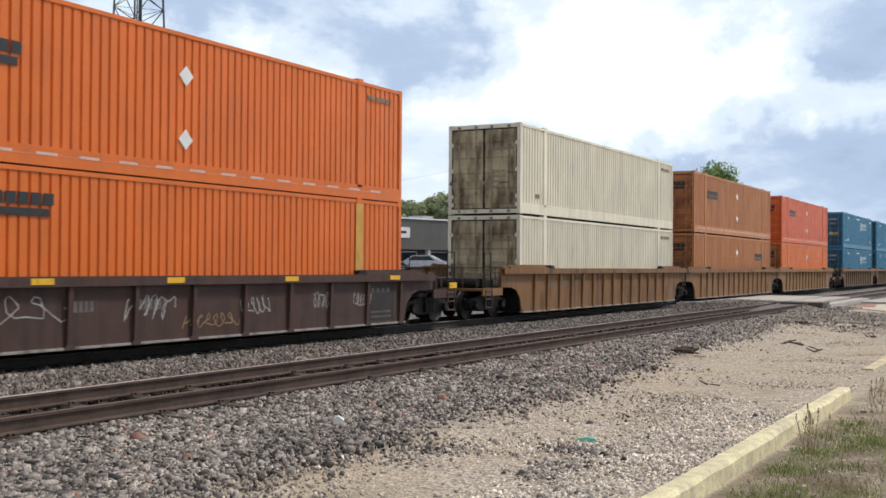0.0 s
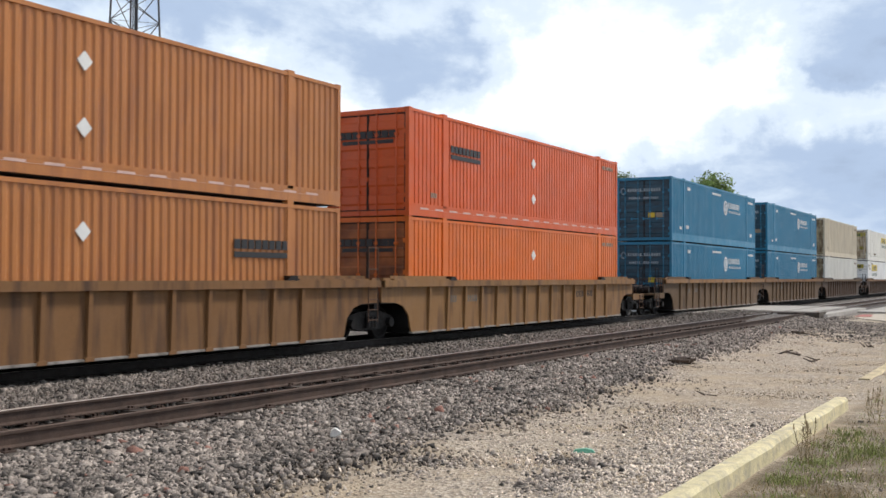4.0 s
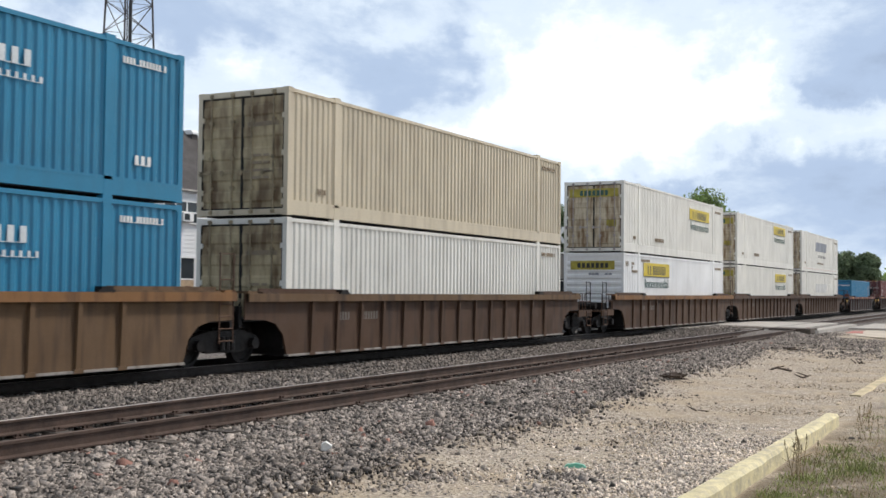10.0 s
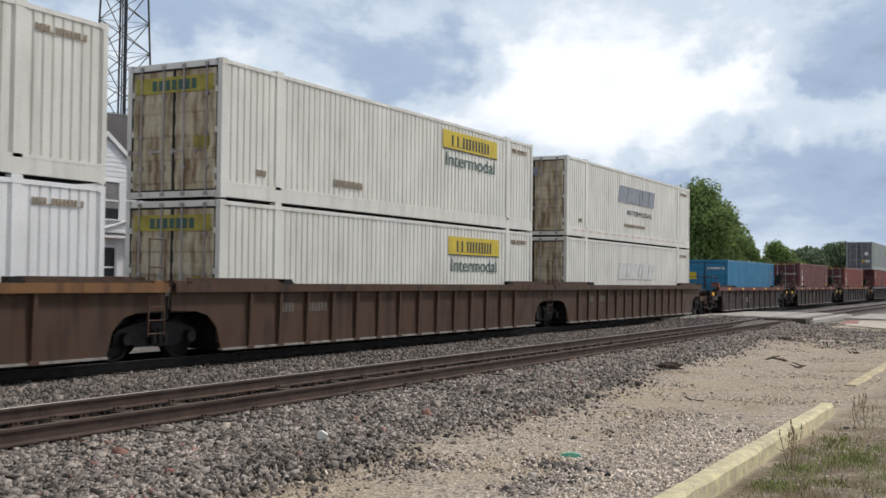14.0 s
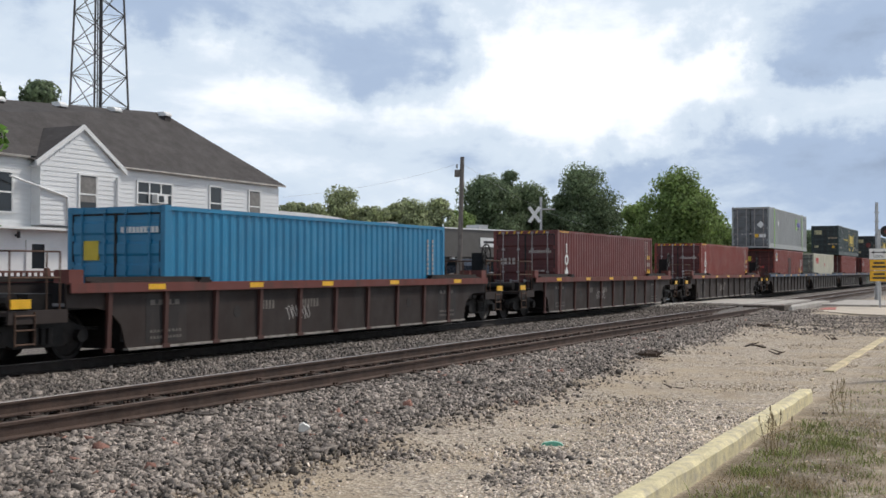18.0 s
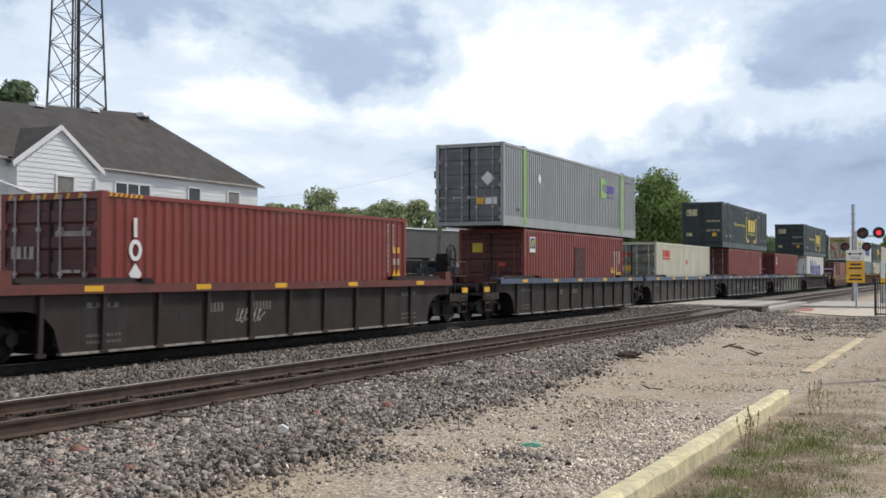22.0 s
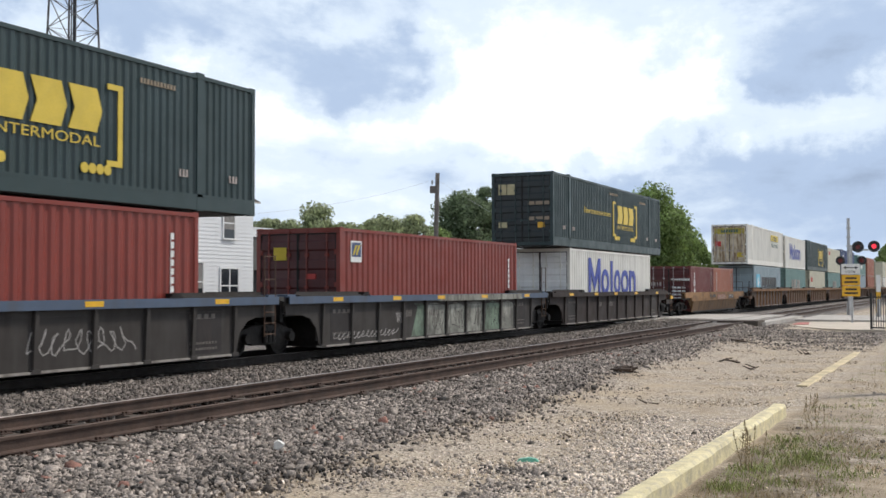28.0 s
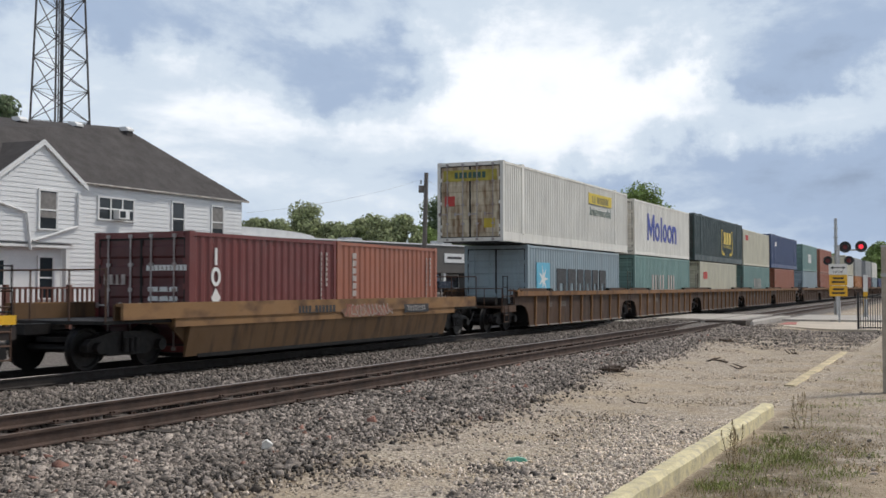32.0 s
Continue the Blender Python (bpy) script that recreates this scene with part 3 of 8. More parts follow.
def clumped(x0, x1, y0, y1, clumps, spread):
    def spots(rng, n):
        cx, cy = rng.uniform(x0, x1, clumps), along(rng, clumps, y0, y1)
        k = rng.integers(0, clumps, n)
        x, y = cx[k] + rng.normal(0, spread, n), cy[k] + rng.normal(0, spread, n)
        keep = x > -2.48
        x, y = x[keep], y[keep]
        return x, y, level(x, y)
    return spots


blades("grass", GRASS, 7500, clumped(-2.45, -1.0, 7.0, 15.0, 60, 0.13), 0.055, "tufts of green grass growing behind the kerb", 11)
blades("grass", GRASS, 7000, clumped(-2.4, 1.5, 13.0, 34.0, 130, 0.16), 0.035, "thin green weeds on the gravel lot", 12)
blades("dry_grass", DRY_GRASS, 10000, clumped(-2.5, -0.8, 7.0, 16.0, 150, 0.15), 0.034, "dead straw-coloured grass along the kerb", 13)
blades("dry_grass", DRY_GRASS, 4000, clumped(-2.4, 0.5, 15.0, 40.0, 60, 0.28), 0.04, "sparse dead grass on the gravel lot", 14)


# ---- the train ----
MOVERS = []  # every thing that rides along: (object, its place along the tracks at the start)
WHEELS = []
WELL_FLOOR = 0.30
CX = -14.765 - 1.2955 - TRAIN_X  # containers sit on the middle of the wagons


def ride(ob, y):
    MOVERS.append((ob, y))
    return ob


def flutes(length, pitch, kind):
    """Outline (along, inward) of a corrugated side."""
    out, y = [(0.0, 0.0)], 0.06
    n = max(2, int((length - 0.12) / pitch))
    pitch = (length - 0.12) / n
    for _ in range(n):
        if kind == "plate":
            q = ((0.0, 0.0), (0.72, 0.0), (0.80, 0.042), (0.90, 0.042), (0.98, 0.0))
        else:
            d = min(0.034, 0.16 * pitch)
            q = ((0.0, 0.0), (0.36, 0.0), (0.56, d), (0.78, d), (0.98, 0.0))
        out += [(y + pitch * a, b) for a, b in q]
        y += pitch
    out.append((length, 0.0))
    return out


def wall_mesh(name, outline, z0, z1, x, sign, material):
    """A corrugated wall along y at x; sign points outward."""
    g = Geo()
    for y, d in outline:
        g.v += [(x - sign * (0.02 + d), y, z0), (x - sign * (0.02 + d), y, z1)]
    g.f = [[2 * i, 2 * i + 2, 2 * i + 3, 2 * i + 1] for i in range(len(outline) - 1)]
    return g.mesh(name, material)


GASKET = shader("black_rubber", (0.016, 0.015, 0.014), 0.8, 0, 0.2, 4, 0.1, 40, bump=0.1)
PALE_ROD = shader("pale_galvanised_bars", (0.40, 0.37, 0.36), 0.5, 0.3, 0.2, 4, 0.15, 40, (0.16, 0.08, 0.06), 0.7, bump=0.05)
RUSTY_ROD = shader("rust_streaked_bars", (0.34, 0.28, 0.18), 0.7, 0.1, 0.3, 4, 0.2, 40, (0.05, 0.028, 0.018), 0.8, bump=0.1)


def container(y, z, length, height, mats, label, pitch=0.283, kind="flute", door=True, frame_mat=None, rod_mat=None):
    """A shipping container with its doors at the near end; y is that end, z the underside."""
    body, end = mats
    if rod_mat is None:
        rod_mat = {"rust_stained_cream_doors": RUSTY_ROD, "grimy_white_doors": PALE_ROD, "shaded_maroon_doors": PALE_ROD, "shaded_teal_doors": body, "shaded_grey_doors": PALE_ROD}.get(end.name)
    fm = frame_mat or body
    top = thing("shipping_container", pose(TRAIN_X + CX, y, z), label, "container", "containers on the train")
    ride(top, y)
    W, H, Ln = 1.295, height, length
    base = 0.34 if length > 16 else 0.16
    for s, nm in ((1, "side_wall"), (-1, "side_wall")):
        part(nm, wall_mesh(nm, flutes(Ln - 0.16, pitch, kind), base, H - 0.09, W * s, s, body), body, top).location.y = 0.08
        rails = Geo().box(min(s * W, s * (W - 0.06)), max(s * W, s * (W - 0.06)), 0.1, Ln - 0.1, H - 0.10, H - 0.02)
        part("top_rail", rails, fm, top)
        lo = Geo().box(min(s * W, s * (W - 0.08)), max(s * W, s * (W - 0.08)), 0.1, Ln - 0.1, 0.02, base)
        if length > 16:
            lo.box(min(s * (W + 0.004), s * W), max(s * (W + 0.004), s * W), 0.1, Ln - 0.1, base - 0.05, base + 0.01)
        part("bottom_rail", lo, fm, top)
        for yy in (0.0, Ln):
            q = Geo().box(min(s * W, s * (W - 0.12)), max(s * W, s * (W - 0.12)), min(yy, yy + (0.12 if yy == 0 else -0.12)), max(yy, yy + (0.12 if yy == 0 else -0.12)), 0.11, H - 0.11)
            part("corner_post", q, fm, top)
            for zz in (0.0, H - 0.118):
                a, b = (yy, yy + 0.178) if yy == 0 else (yy - 0.178, yy)
                part("corner_casting", Geo().box(min(s * (W + 0.003), s * (W - 0.15)), max(s * (W + 0.003), s * (W - 0.15)), a, b, zz, zz + 0.118), fm, top)
        if length > 16:
            for yy in (1.98, Ln - 1.98):
                part("stacking_post", Geo().box(min(s * (W + 0.004), s * (W - 0.05)), max(s * (W + 0.004), s * (W - 0.05)), yy - 0.10, yy + 0.10, 0.0, H - 0.02), fm, top)
                part("corner_casting", Geo().box(min(s * (W + 0.01), s * (W - 0.15)), max(s * (W + 0.01), s * (W - 0.15)), yy - 0.12, yy + 0.12, H - 0.1, H + (0.04 if z < 1 else 0.03)), fm, top)
    part("roof", Geo().box(-W + 0.05, W - 0.05, 0.1, Ln - 0.1, H - 0.05, H - 0.015), fm, top)
    part("underframe", Geo().box(-W + 0.1, W - 0.1, 0.2, Ln - 0.2, 0.0, 0.09), DARK_STEEL, top)
    part("floor", Geo().box(-W + 0.06, W - 0.06, 0.1, Ln - 0.1, 0.1, 0.15), DARK_STEEL, top)
    for yy in (0.0, Ln - 0.08):
        part("header", Geo().box(-W + 0.12, W - 0.12, yy, yy + 0.08, H - 0.14, H - 0.01), fm, top)
        part("end_sill", Geo().box(-W + 0.12, W - 0.12, yy, yy + 0.08, 0.02, 0.15), fm, top)
    prof = [(Ln - 0.09, 0.15)]
    for k in range(9):
        zz = 0.22 + k * (H - 0.5) / 9
        prof += [(Ln - 0.06, zz), (Ln - 0.03, zz + 0.04), (Ln - 0.03, zz + 0.15), (Ln - 0.06, zz + 0.19)]
    prof += [(Ln - 0.06, H - 0.14), (Ln - 0.09, H - 0.14)]
    far = Geo().sheet(prof, 0, -W + 0.12, W - 0.12)
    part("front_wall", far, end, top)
    if door:
        for s in (-1, 1):
            a, b = (-W + 0.13, -0.01) if s < 0 else (0.01, W - 0.13)
            prof = [(0.06, 0.16), (0.03, 0.16)]
            for k in range(5):
                zz = 0.3 + k * (H - 0.62) / 4.6
                prof += [(0.03, zz), (0.008, zz + 0.05), (0.008, zz + 0.24), (0.03, zz + 0.29)]
            prof += [(0.03, H - 0.15), (0.06, H - 0.15)]
            leaf = Geo().sheet(prof, 0, a, b)
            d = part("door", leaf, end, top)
            for xx in (a + 0.27, b - 0.27):
                bar = Geo().rod((xx, -0.012, 0.06), (xx, -0.012, H - 0.06), 0.019, 6)
                for zz in (0.05, 0.62, 1.3, H - 0.75, H - 0.13):
                    bar.box(xx - 0.05, xx + 0.05, -0.028, 0.03, zz, zz + 0.075)
                part("locking_bar", bar, rod_mat or fm, d)
                part("handle", Geo().box(xx - 0.34, xx + 0.02, -0.03, -0.008, 0.98, 1.02).box(xx - 0.34, xx - 0.27, -0.02, 0.03, 0.94, 1.06), rod_mat or fm, d)
                part("hinge", Geo().box((a - 0.03 if s < 0 else b - 0.05), (a + 0.05 if s < 0 else b + 0.03), 0.0, 0.03, 0.5 if xx < (a + b) / 2 else H - 0.7, 0.62 if xx < (a + b) / 2 else H - 0.58), fm, d)
                part("hinge", Geo().box((a - 0.03 if s < 0 else b - 0.05), (a + 0.05 if s < 0 else b + 0.03), 0.0, 0.03, 0.24 if xx < (a + b) / 2 else 1.35, 0.36 if xx < (a + b) / 2 else 1.47), fm, d)
            gk = Geo().box(a - 0.005, a + 0.022, 0.004, 0.03, 0.16, H - 0.15).box(b - 0.022, b + 0.005, 0.004, 0.03, 0.16, H - 0.15).box(a + 0.022, b - 0.022, 0.012, 0.032, 0.155, 0.185).box(a + 0.022, b - 0.022, 0.012, 0.032, H - 0.18, H - 0.15)
            part("gasket", gk, GASKET, d, "black rubber door gasket")
    else:
        prof = [(0.07, 0.15), (0.05, 0.15)]
        for k in range(9):
            zz = 0.22 + k * (H - 0.5) / 9
            prof += [(0.05, zz), (0.012, zz + 0.04), (0.012, zz + 0.15), (0.05, zz + 0.19)]
        prof += [(0.05, H - 0.14), (0.07, H - 0.14)]
        w = Geo().sheet(prof, 0, -W + 0.12, W - 0.12)
        part("end_wall", w, end, top)
    return top


def side_mark(box, y, z, w, h, material, name="marking", proud=0.0):
    """A flat painted patch on the side that looks along +x; y and z are its lower near corner."""
    return part(name, Geo().box(1.295 - 0.012, 1.295 + 0.003 + proud, y, y + w, z, z + h), material, box)


def end_mark(box, x, z, w, h, material, name="marking"):
    return part(name, Geo().box(x, x + w, -0.003, 0.028, z, z + h), material, box)


def comb(start, low, widths, h, gap, slant=0.0):
    """Outline of a row of letter-sized bars that stand on one thin line."""
    feet, at = [], start
    for w in widths:
        if w > 0:
            feet.append((at, at + w))
        at += abs(w) + gap
    e = min(0.012, h * 0.1)
    out = [(feet[0][0], low), (feet[-1][1], low)]
    for k, (p, q) in enumerate(reversed(feet)):
        out += [(q + slant, low + h), (p + slant, low + h)]
        if k < len(feet) - 1:
            out += [(p, low + e), (feet[len(feet) - 2 - k][1], low + e)]
    return out


def bars(box, y, z, widths, h, material, gap=0.06, name="lettering", slant=0.0):
    """A row of letter-sized plain bars on the side."""
    return part(name, Geo().sheet(comb(y, z, widths, h, gap, slant), 0, 1.283, 1.2985), material, box)


def end_bars(box, x, z, widths, h, material, gap=0.05, name="lettering"):
    return part(name, Geo().sheet(comb(x, z, widths, h, gap), 1, -0.004, 0.03), material, box)


def wheelset_mesh():
    g = Geo()
    n = 20
    for s in (-1, 1):
        a = s * 0.70
        prof = [(a - s * 0.02, 0.46), (a + s * 0.01, 0.425), (a + s * 0.11, 0.418), (a + s * 0.11, 0.36), (a + s * 0.07, 0.33), (a + s * 0.06, 0.16), (a + s * 0.12, 0.13), (a + s * 0.12, 0.06), (a + s * 0.32, 0.05)]
        base = len(g.v)
        for x, r in prof:
            g.v += [(x, r * math.cos(2 * math.pi * k / n), r * math.sin(2 * math.pi * k / n)) for k in range(n)]
        for j in range(len(prof) - 1):
            g.f += [[base + j * n + k, base + j * n + (k + 1) % n, base + (j + 1) * n + (k + 1) % n, base + (j + 1) * n + k] for k in range(n)]
        g.f += [[base + k for k in range(n)], [base + (len(prof) - 1) * n + k for k in range(n)]]
        for k in range(3):
            t = 2 * math.pi * k / 3
            g.rod((a + s * 0.33, 0.045 * math.cos(t), 0.045 * math.sin(t)), (a + s * 0.35, 0.045 * math.cos(t), 0.045 * math.sin(t)), 0.015, 5)
    g.rod((-0.7, 0, 0), (0.7, 0, 0), 0.08, 10)
    return g.mesh("wheelset", DARK_STEEL)


WHEELSET = wheelset_mesh()


def bogie_frame():
    g = Geo()
    for s in (-1, 1):
        x0, x1 = sorted((s * 0.92, s * 1.06))
        g.sheet([(-1.15, 0.52), (-1.05, 0.62), (-0.5, 0.74), (0.5, 0.74), (1.05, 0.62), (1.15, 0.52), (1.15, 0.38), (0.72, 0.36), (0.55, 0.28), (-0.55, 0.28), (-0.72, 0.36), (-1.15, 0.38)], 0, x0, x1)
        for k in (-0.16, 0.0, 0.16):
            g.rod((s * 1.12, k, 0.34), (s * 1.12, k, 0.62), 0.06, 8)
        for k in (-0.89, 0.89):
            g.rod((s * 1.06, k, 0.45), (s * 1.18, k, 0.45), 0.12, 10)
    g.box(-1.1, 1.1, -0.2, 0.2, 0.5, 0.72)
    g.box(-0.5, 0.5, -0.9, 0.9, 0.55, 0.65)
    return g.mesh("bogie", DARK_STEEL)


BOGIE = bogie_frame()


def add_bogie(wagon, y):
    b = part("bogie", BOGIE, DARK_STEEL, wagon, "black greasy two-axle bogie")
    b.location = (0, y, 0)
    for k in (-0.89, 0.89):
        w = part("wheelset", WHEELSET, DARK_STEEL, b)
        w.matrix_parent_inverse = Matrix.Translation((0, k, 0.425))
        WHEELS.append(w)
    return b


def well_wagon(a, b, left, right, body, chord, label, top=1.42, reflectors=None, ribs=(0.96, 1.047, 14), low=0.17, post_mat=None):
    """A well wagon between a and b along the track; an end is 'coupled' or 'joined' (shared bogie)."""
    wg = thing("well_wagon", pose(TRAIN_X, a, 0), label, "freight wagon", "wagons of the train")
    ride(wg, a)
    Ln = b - a
    pm = post_mat or body
    over = 1.45
    out = [(0.05, low), (Ln - 0.05, low)]
    arch = [(0.0, 0.30), (0.10, 0.62), (0.38, 0.86), (0.75, 0.95), (over, 0.97)]
    out += [(Ln + p, q) for p, q in arch] + [(Ln + over, top), (-over, top)] + [(-p, q) for p, q in reversed(arch)]
    for s in (-1, 1):
        x0, x1 = sorted((s * 1.34, s * 1.38))
        part("side_sill", Geo().sheet(out, 0, x0, x1), body, wg)
        x0, x1 = sorted((s * 1.33, s * 1.50))
        part("top_chord", Geo().box(x0, x1, -over, Ln + over, top - 0.02, top + 0.0).box(*sorted((s * 1.47, s * 1.50)), -over, Ln + over, top - 0.175, top - 0.02), chord, wg)
        part("ledge", Geo().box(*sorted((s * 1.38, s * 1.40)), 0.25, Ln - 0.25, top - 0.31, top - 0.29), body, wg)
        part("bottom_chord", Geo().box(*sorted((s * 1.30, s * 1.43)), 0.05, Ln - 0.05, low - 0.04, low + 0.005), EDGE, wg)
        z0, z1 = low + 0.01, top - 0.18
        me = Geo().sheet([(s * 1.38, z0), (s * 1.425, z0), (s * 1.468, z1), (s * 1.38, z1)], 1, -0.05, 0.05).box(*sorted((s * 1.38, s * 1.445)), -0.11, 0.11, low - 0.045, low + 0.03).mesh("side_post", pm)
        for k in range(ribs[2]):
            part("side_post", me, pm, wg).location.y = ribs[0] + k * ribs[1]
        for y0, y1 in ((-over + 0.5, 2.05), (Ln - 2.05, Ln + over - 0.5)):
            part("guide_rail", Geo().box(*sorted((s * 1.31, s * 1.46)), y0, y1, top, top + 0.035).box(*sorted((s * 1.31, s * 1.34)), y0, y1, top + 0.035, top + 0.11), body, wg)
        for yy in (2.2, Ln - 2.2):
            part("bracket", Geo().box(*sorted((s * 1.33, s * 1.5)), yy - 0.14, yy + 0.14, top, top + 0.1).box(*sorted((s * 1.46, s * 1.5)), yy - 0.2, yy + 0.2, top - 0.02, top + 0.04), DARK_STEEL, wg)
        for yy in (0.57, Ln - 1.75) if reflectors else ():
            dp = part("data_panel", Geo().box(*sorted((s * 1.38, s * 1.384)), yy, yy + 1.18, low + 0.06, top - 0.24), SOOT, wg, "sooty black stencilled data panel")
            for k, (n, z, h) in enumerate(((10, low + 0.14, 0.05), (9, low + 0.26, 0.05), (4, top - 0.44, 0.1))):
                part("stencilled_code", Geo().sheet(comb(yy + 0.12, z, [0.94 / n * 0.55] * n, h, 0.94 / n * 0.45), 0, *sorted((s * 1.384, s * 1.387))), SCUFF, dp)
        for y0, y1 in ((-over, -over + 0.34), (Ln + over - 0.34, Ln + over)):
            part("end_block", Geo().box(*sorted((s * 1.08, s * 1.44)), y0, y1, top, top + (0.24 if chord is W_MAROON else 0.05)), chord, wg)
        at = ribs[0] + ribs[1] * (1 if not reflectors else 3)
        for k, n in ((0, 4), (1, 6)):
            part("stencilled_code", Geo().sheet(comb(at + 0.12 + k * ribs[1], top - 0.62, [0.075] * n, 0.19, 0.05), 0, *sorted((s * 1.38, s * 1.383))), SCUFF, wg)
        if body is W_OCHRE:
            for k, n in ((0, 6), (1, 5)):
                part("stencilled_code", Geo().sheet(comb(ribs[0] + (10 + k) * ribs[1] + 0.1, top - 0.6, [0.085] * n, 0.21, 0.06), 0, *sorted((s * 1.38, s * 1.383))), SOOT, wg)
        if reflectors:
            for yy in (0.75, Ln * 0.27, Ln * 0.465, Ln * 0.69, Ln - 0.7):
                part("reflector", Geo().box(*sorted((s * 1.5, s * 1.504)), yy - 0.24, yy + 0.24, top - 0.135, top - 0.03), reflectors, wg)
    part("well_floor", Geo().box(-1.33, 1.33, 0.1, Ln - 0.1, 0.14, WELL_FLOOR - 0.01), DARK_STEEL, wg)
    for kind, y0, s in ((left, 0.0, -1), (right, Ln, 1)):
        def yy(p, q):
            return tuple(sorted((y0 + s * p, y0 + s * q)))
        part("bulkhead", Geo().box(-1.34, 1.34, *yy(0.02, 0.07), 0.3, 0.96), DARK_STEEL, wg)
        part("end_deck", Geo().box(-1.34, 1.34, *yy(0.0, over), 0.93, 0.99), DARK_STEEL, wg)
        if kind == "coupled":
            part("end_platform", Geo().box(-1.42, 1.42, *yy(over, 2.75), 0.86, 0.93).box(-1.42, -1.36, *yy(over, 2.75), 0.72, 0.95).box(1.36, 1.42, *yy(over, 2.75), 0.72, 0.95), body, wg, "open grating end platform")
            part("draft_sill", Geo().box(-0.25, 0.25, *yy(0.1, 2.9), 0.62, 0.9), DARK_STEEL, wg)
            part("coupler", Geo().box(-0.13, 0.13, *yy(2.9, 3.35), 0.72, 0.9).box(-0.2, 0.16, *yy(3.2, 3.46), 0.68, 0.95), DARK_STEEL, wg)
            part("air_hose", Geo().rod((0.35, y0 + s * 2.8, 0.75), (0.38, y0 + s * 3.2, 0.4), 0.02, 6).rod((0.38, y0 + s * 3.2, 0.4), (0.2, y0 + s * 3.45, 0.38), 0.02, 6), BLACK_MARK, wg)
            rail = 1.95 if chord is W_MAROON else 1.55
            for x in (-1.38, 1.38):
                for p in (1.6, 1.9, 2.7):
                    part("rail_post", Geo().rod((x, y0 + s * p, 0.9), (x, y0 + s * p, rail), 0.016, 6), RUST, wg)
                for z in (1.5, 1.95) if chord is W_MAROON else (1.28,):
                    part("handrail", Geo().rod((x, y0 + s * 1.6, z), (x, y0 + s * 2.7, z), 0.016, 6), RUST, wg)
            for x in (-0.7, 0.0, 0.7):
                part("rail_post", Geo().rod((x, y0 + s * 2.7, 0.9), (x, y0 + s * 2.7, rail), 0.016, 6), RUST, wg)
            part("handrail", Geo().rod((-1.38, y0 + s * 2.7, rail), (1.38, y0 + s * 2.7, rail), 0.016, 6), RUST, wg)
            lad = Geo()
            for p in (2.2, 2.62):
                lad.rod((1.43, y0 + s * p, 0.35), (1.43, y0 + s * p, 0.92), 0.016, 6)
            for z in (0.38, 0.62, 0.86):
                lad.rod((1.43, y0 + s * 2.2, z), (1.43, y0 + s * 2.62, z), 0.016, 6)
            part("step_ladder", lad, RUST, wg)
            part("brake_gear", Geo().box(-1.1, 1.15, *yy(1.55, 2.1), 0.93, 1.22).rod((-0.9, y0 + s * 2.3, 1.1), (1.0, y0 + s * 2.3, 1.1), 0.14, 10), DARK_STEEL, wg, "black air reservoir and brake cylinder")
            part("brake_rod", Geo().rod((0.9, y0 + s * 0.2, 0.55), (0.9, y0 + s * 3.0, 0.62), 0.035, 6), DARK_STEEL, wg)
            part("valve_box", Geo().box(0.95, 1.35, *yy(0.25, 0.75), 0.99, 1.32), DARK_STEEL, wg)
            if chord is not W_MAROON:
                for x in (-1.4, 1.4):
                    lg = part("grab_iron", Geo().rod((x, y0 + s * 2.25, 0.9), (x, y0 + s * 2.25, 2.0), 0.018, 6), DARK_STEEL, wg)
                    part("grab_iron", Geo().rod((x, y0 + s * 2.66, 0.9), (x, y0 + s * 2.66, 2.0), 0.018, 6), DARK_STEEL, wg)
                    for z in (1.2, 1.6, 1.98):
                        part("rung", Geo().rod((x, y0 + s * 2.25, z), (x, y0 + s * 2.66, z), 0.014, 5), DARK_STEEL, lg)
            if s > 0 and chord is W_MAROON:
                part("brake_stand", Geo().box(0.75, 1.15, *yy(1.85, 2.03), 0.93, 2.2), DARK_STEEL, wg)
                rim = part("brake_wheel", ring(0.33, 0.024, (1.22, y0 + s * 1.95, 2.15)), DARK_STEEL, wg)
                for k in range(4):
                    t = math.pi * k / 4
                    part("spoke", Geo().rod((1.2, y0 + s * 1.95 - 0.33 * math.cos(t), 2.15 - 0.33 * math.sin(t)), (1.2, y0 + s * 1.95 + 0.33 * math.cos(t), 2.15 + 0.33 * math.sin(t)), 0.014, 5), DARK_STEEL, rim)
            if reflectors:
                part("end_marker", Geo().box(1.42, 1.45, *yy(2.3, 2.72), 0.98, 1.14), YELLOW_REFLECTOR, wg)
            add_bogie(wg, y0 + s * 1.75)
        else:
            part("end_casting", Geo().box(-0.5, 0.5, *yy(0.05, over), 0.6, 0.93).box(-1.3, 1.3, *yy(over, over + 0.1), 0.8, 1.25), DARK_STEEL, wg)
            if reflectors:
                part("air_tank", Geo().rod((0.75, *yy(0.35, 0.35)[:1], 1.22), (0.75, *yy(1.45, 1.45)[:1], 1.22), 0.24, 12).box(0.5, 1.0, *yy(0.5, 0.6), 0.99, 1.05).box(0.5, 1.0, *yy(1.2, 1.3), 0.99, 1.05), GASKET, wg, "black air reservoir lying on the end deck")
                part("pipe", Geo().rod((-1.1, *yy(0.25, 0.25)[:1], 1.12), (1.2, *yy(0.25, 0.25)[:1], 1.12), 0.03, 6).rod((1.2, *yy(0.2, 0.2)[:1], 1.12), (1.2, *yy(1.5, 1.5)[:1], 1.3), 0.02, 6), DARK_STEEL, wg)
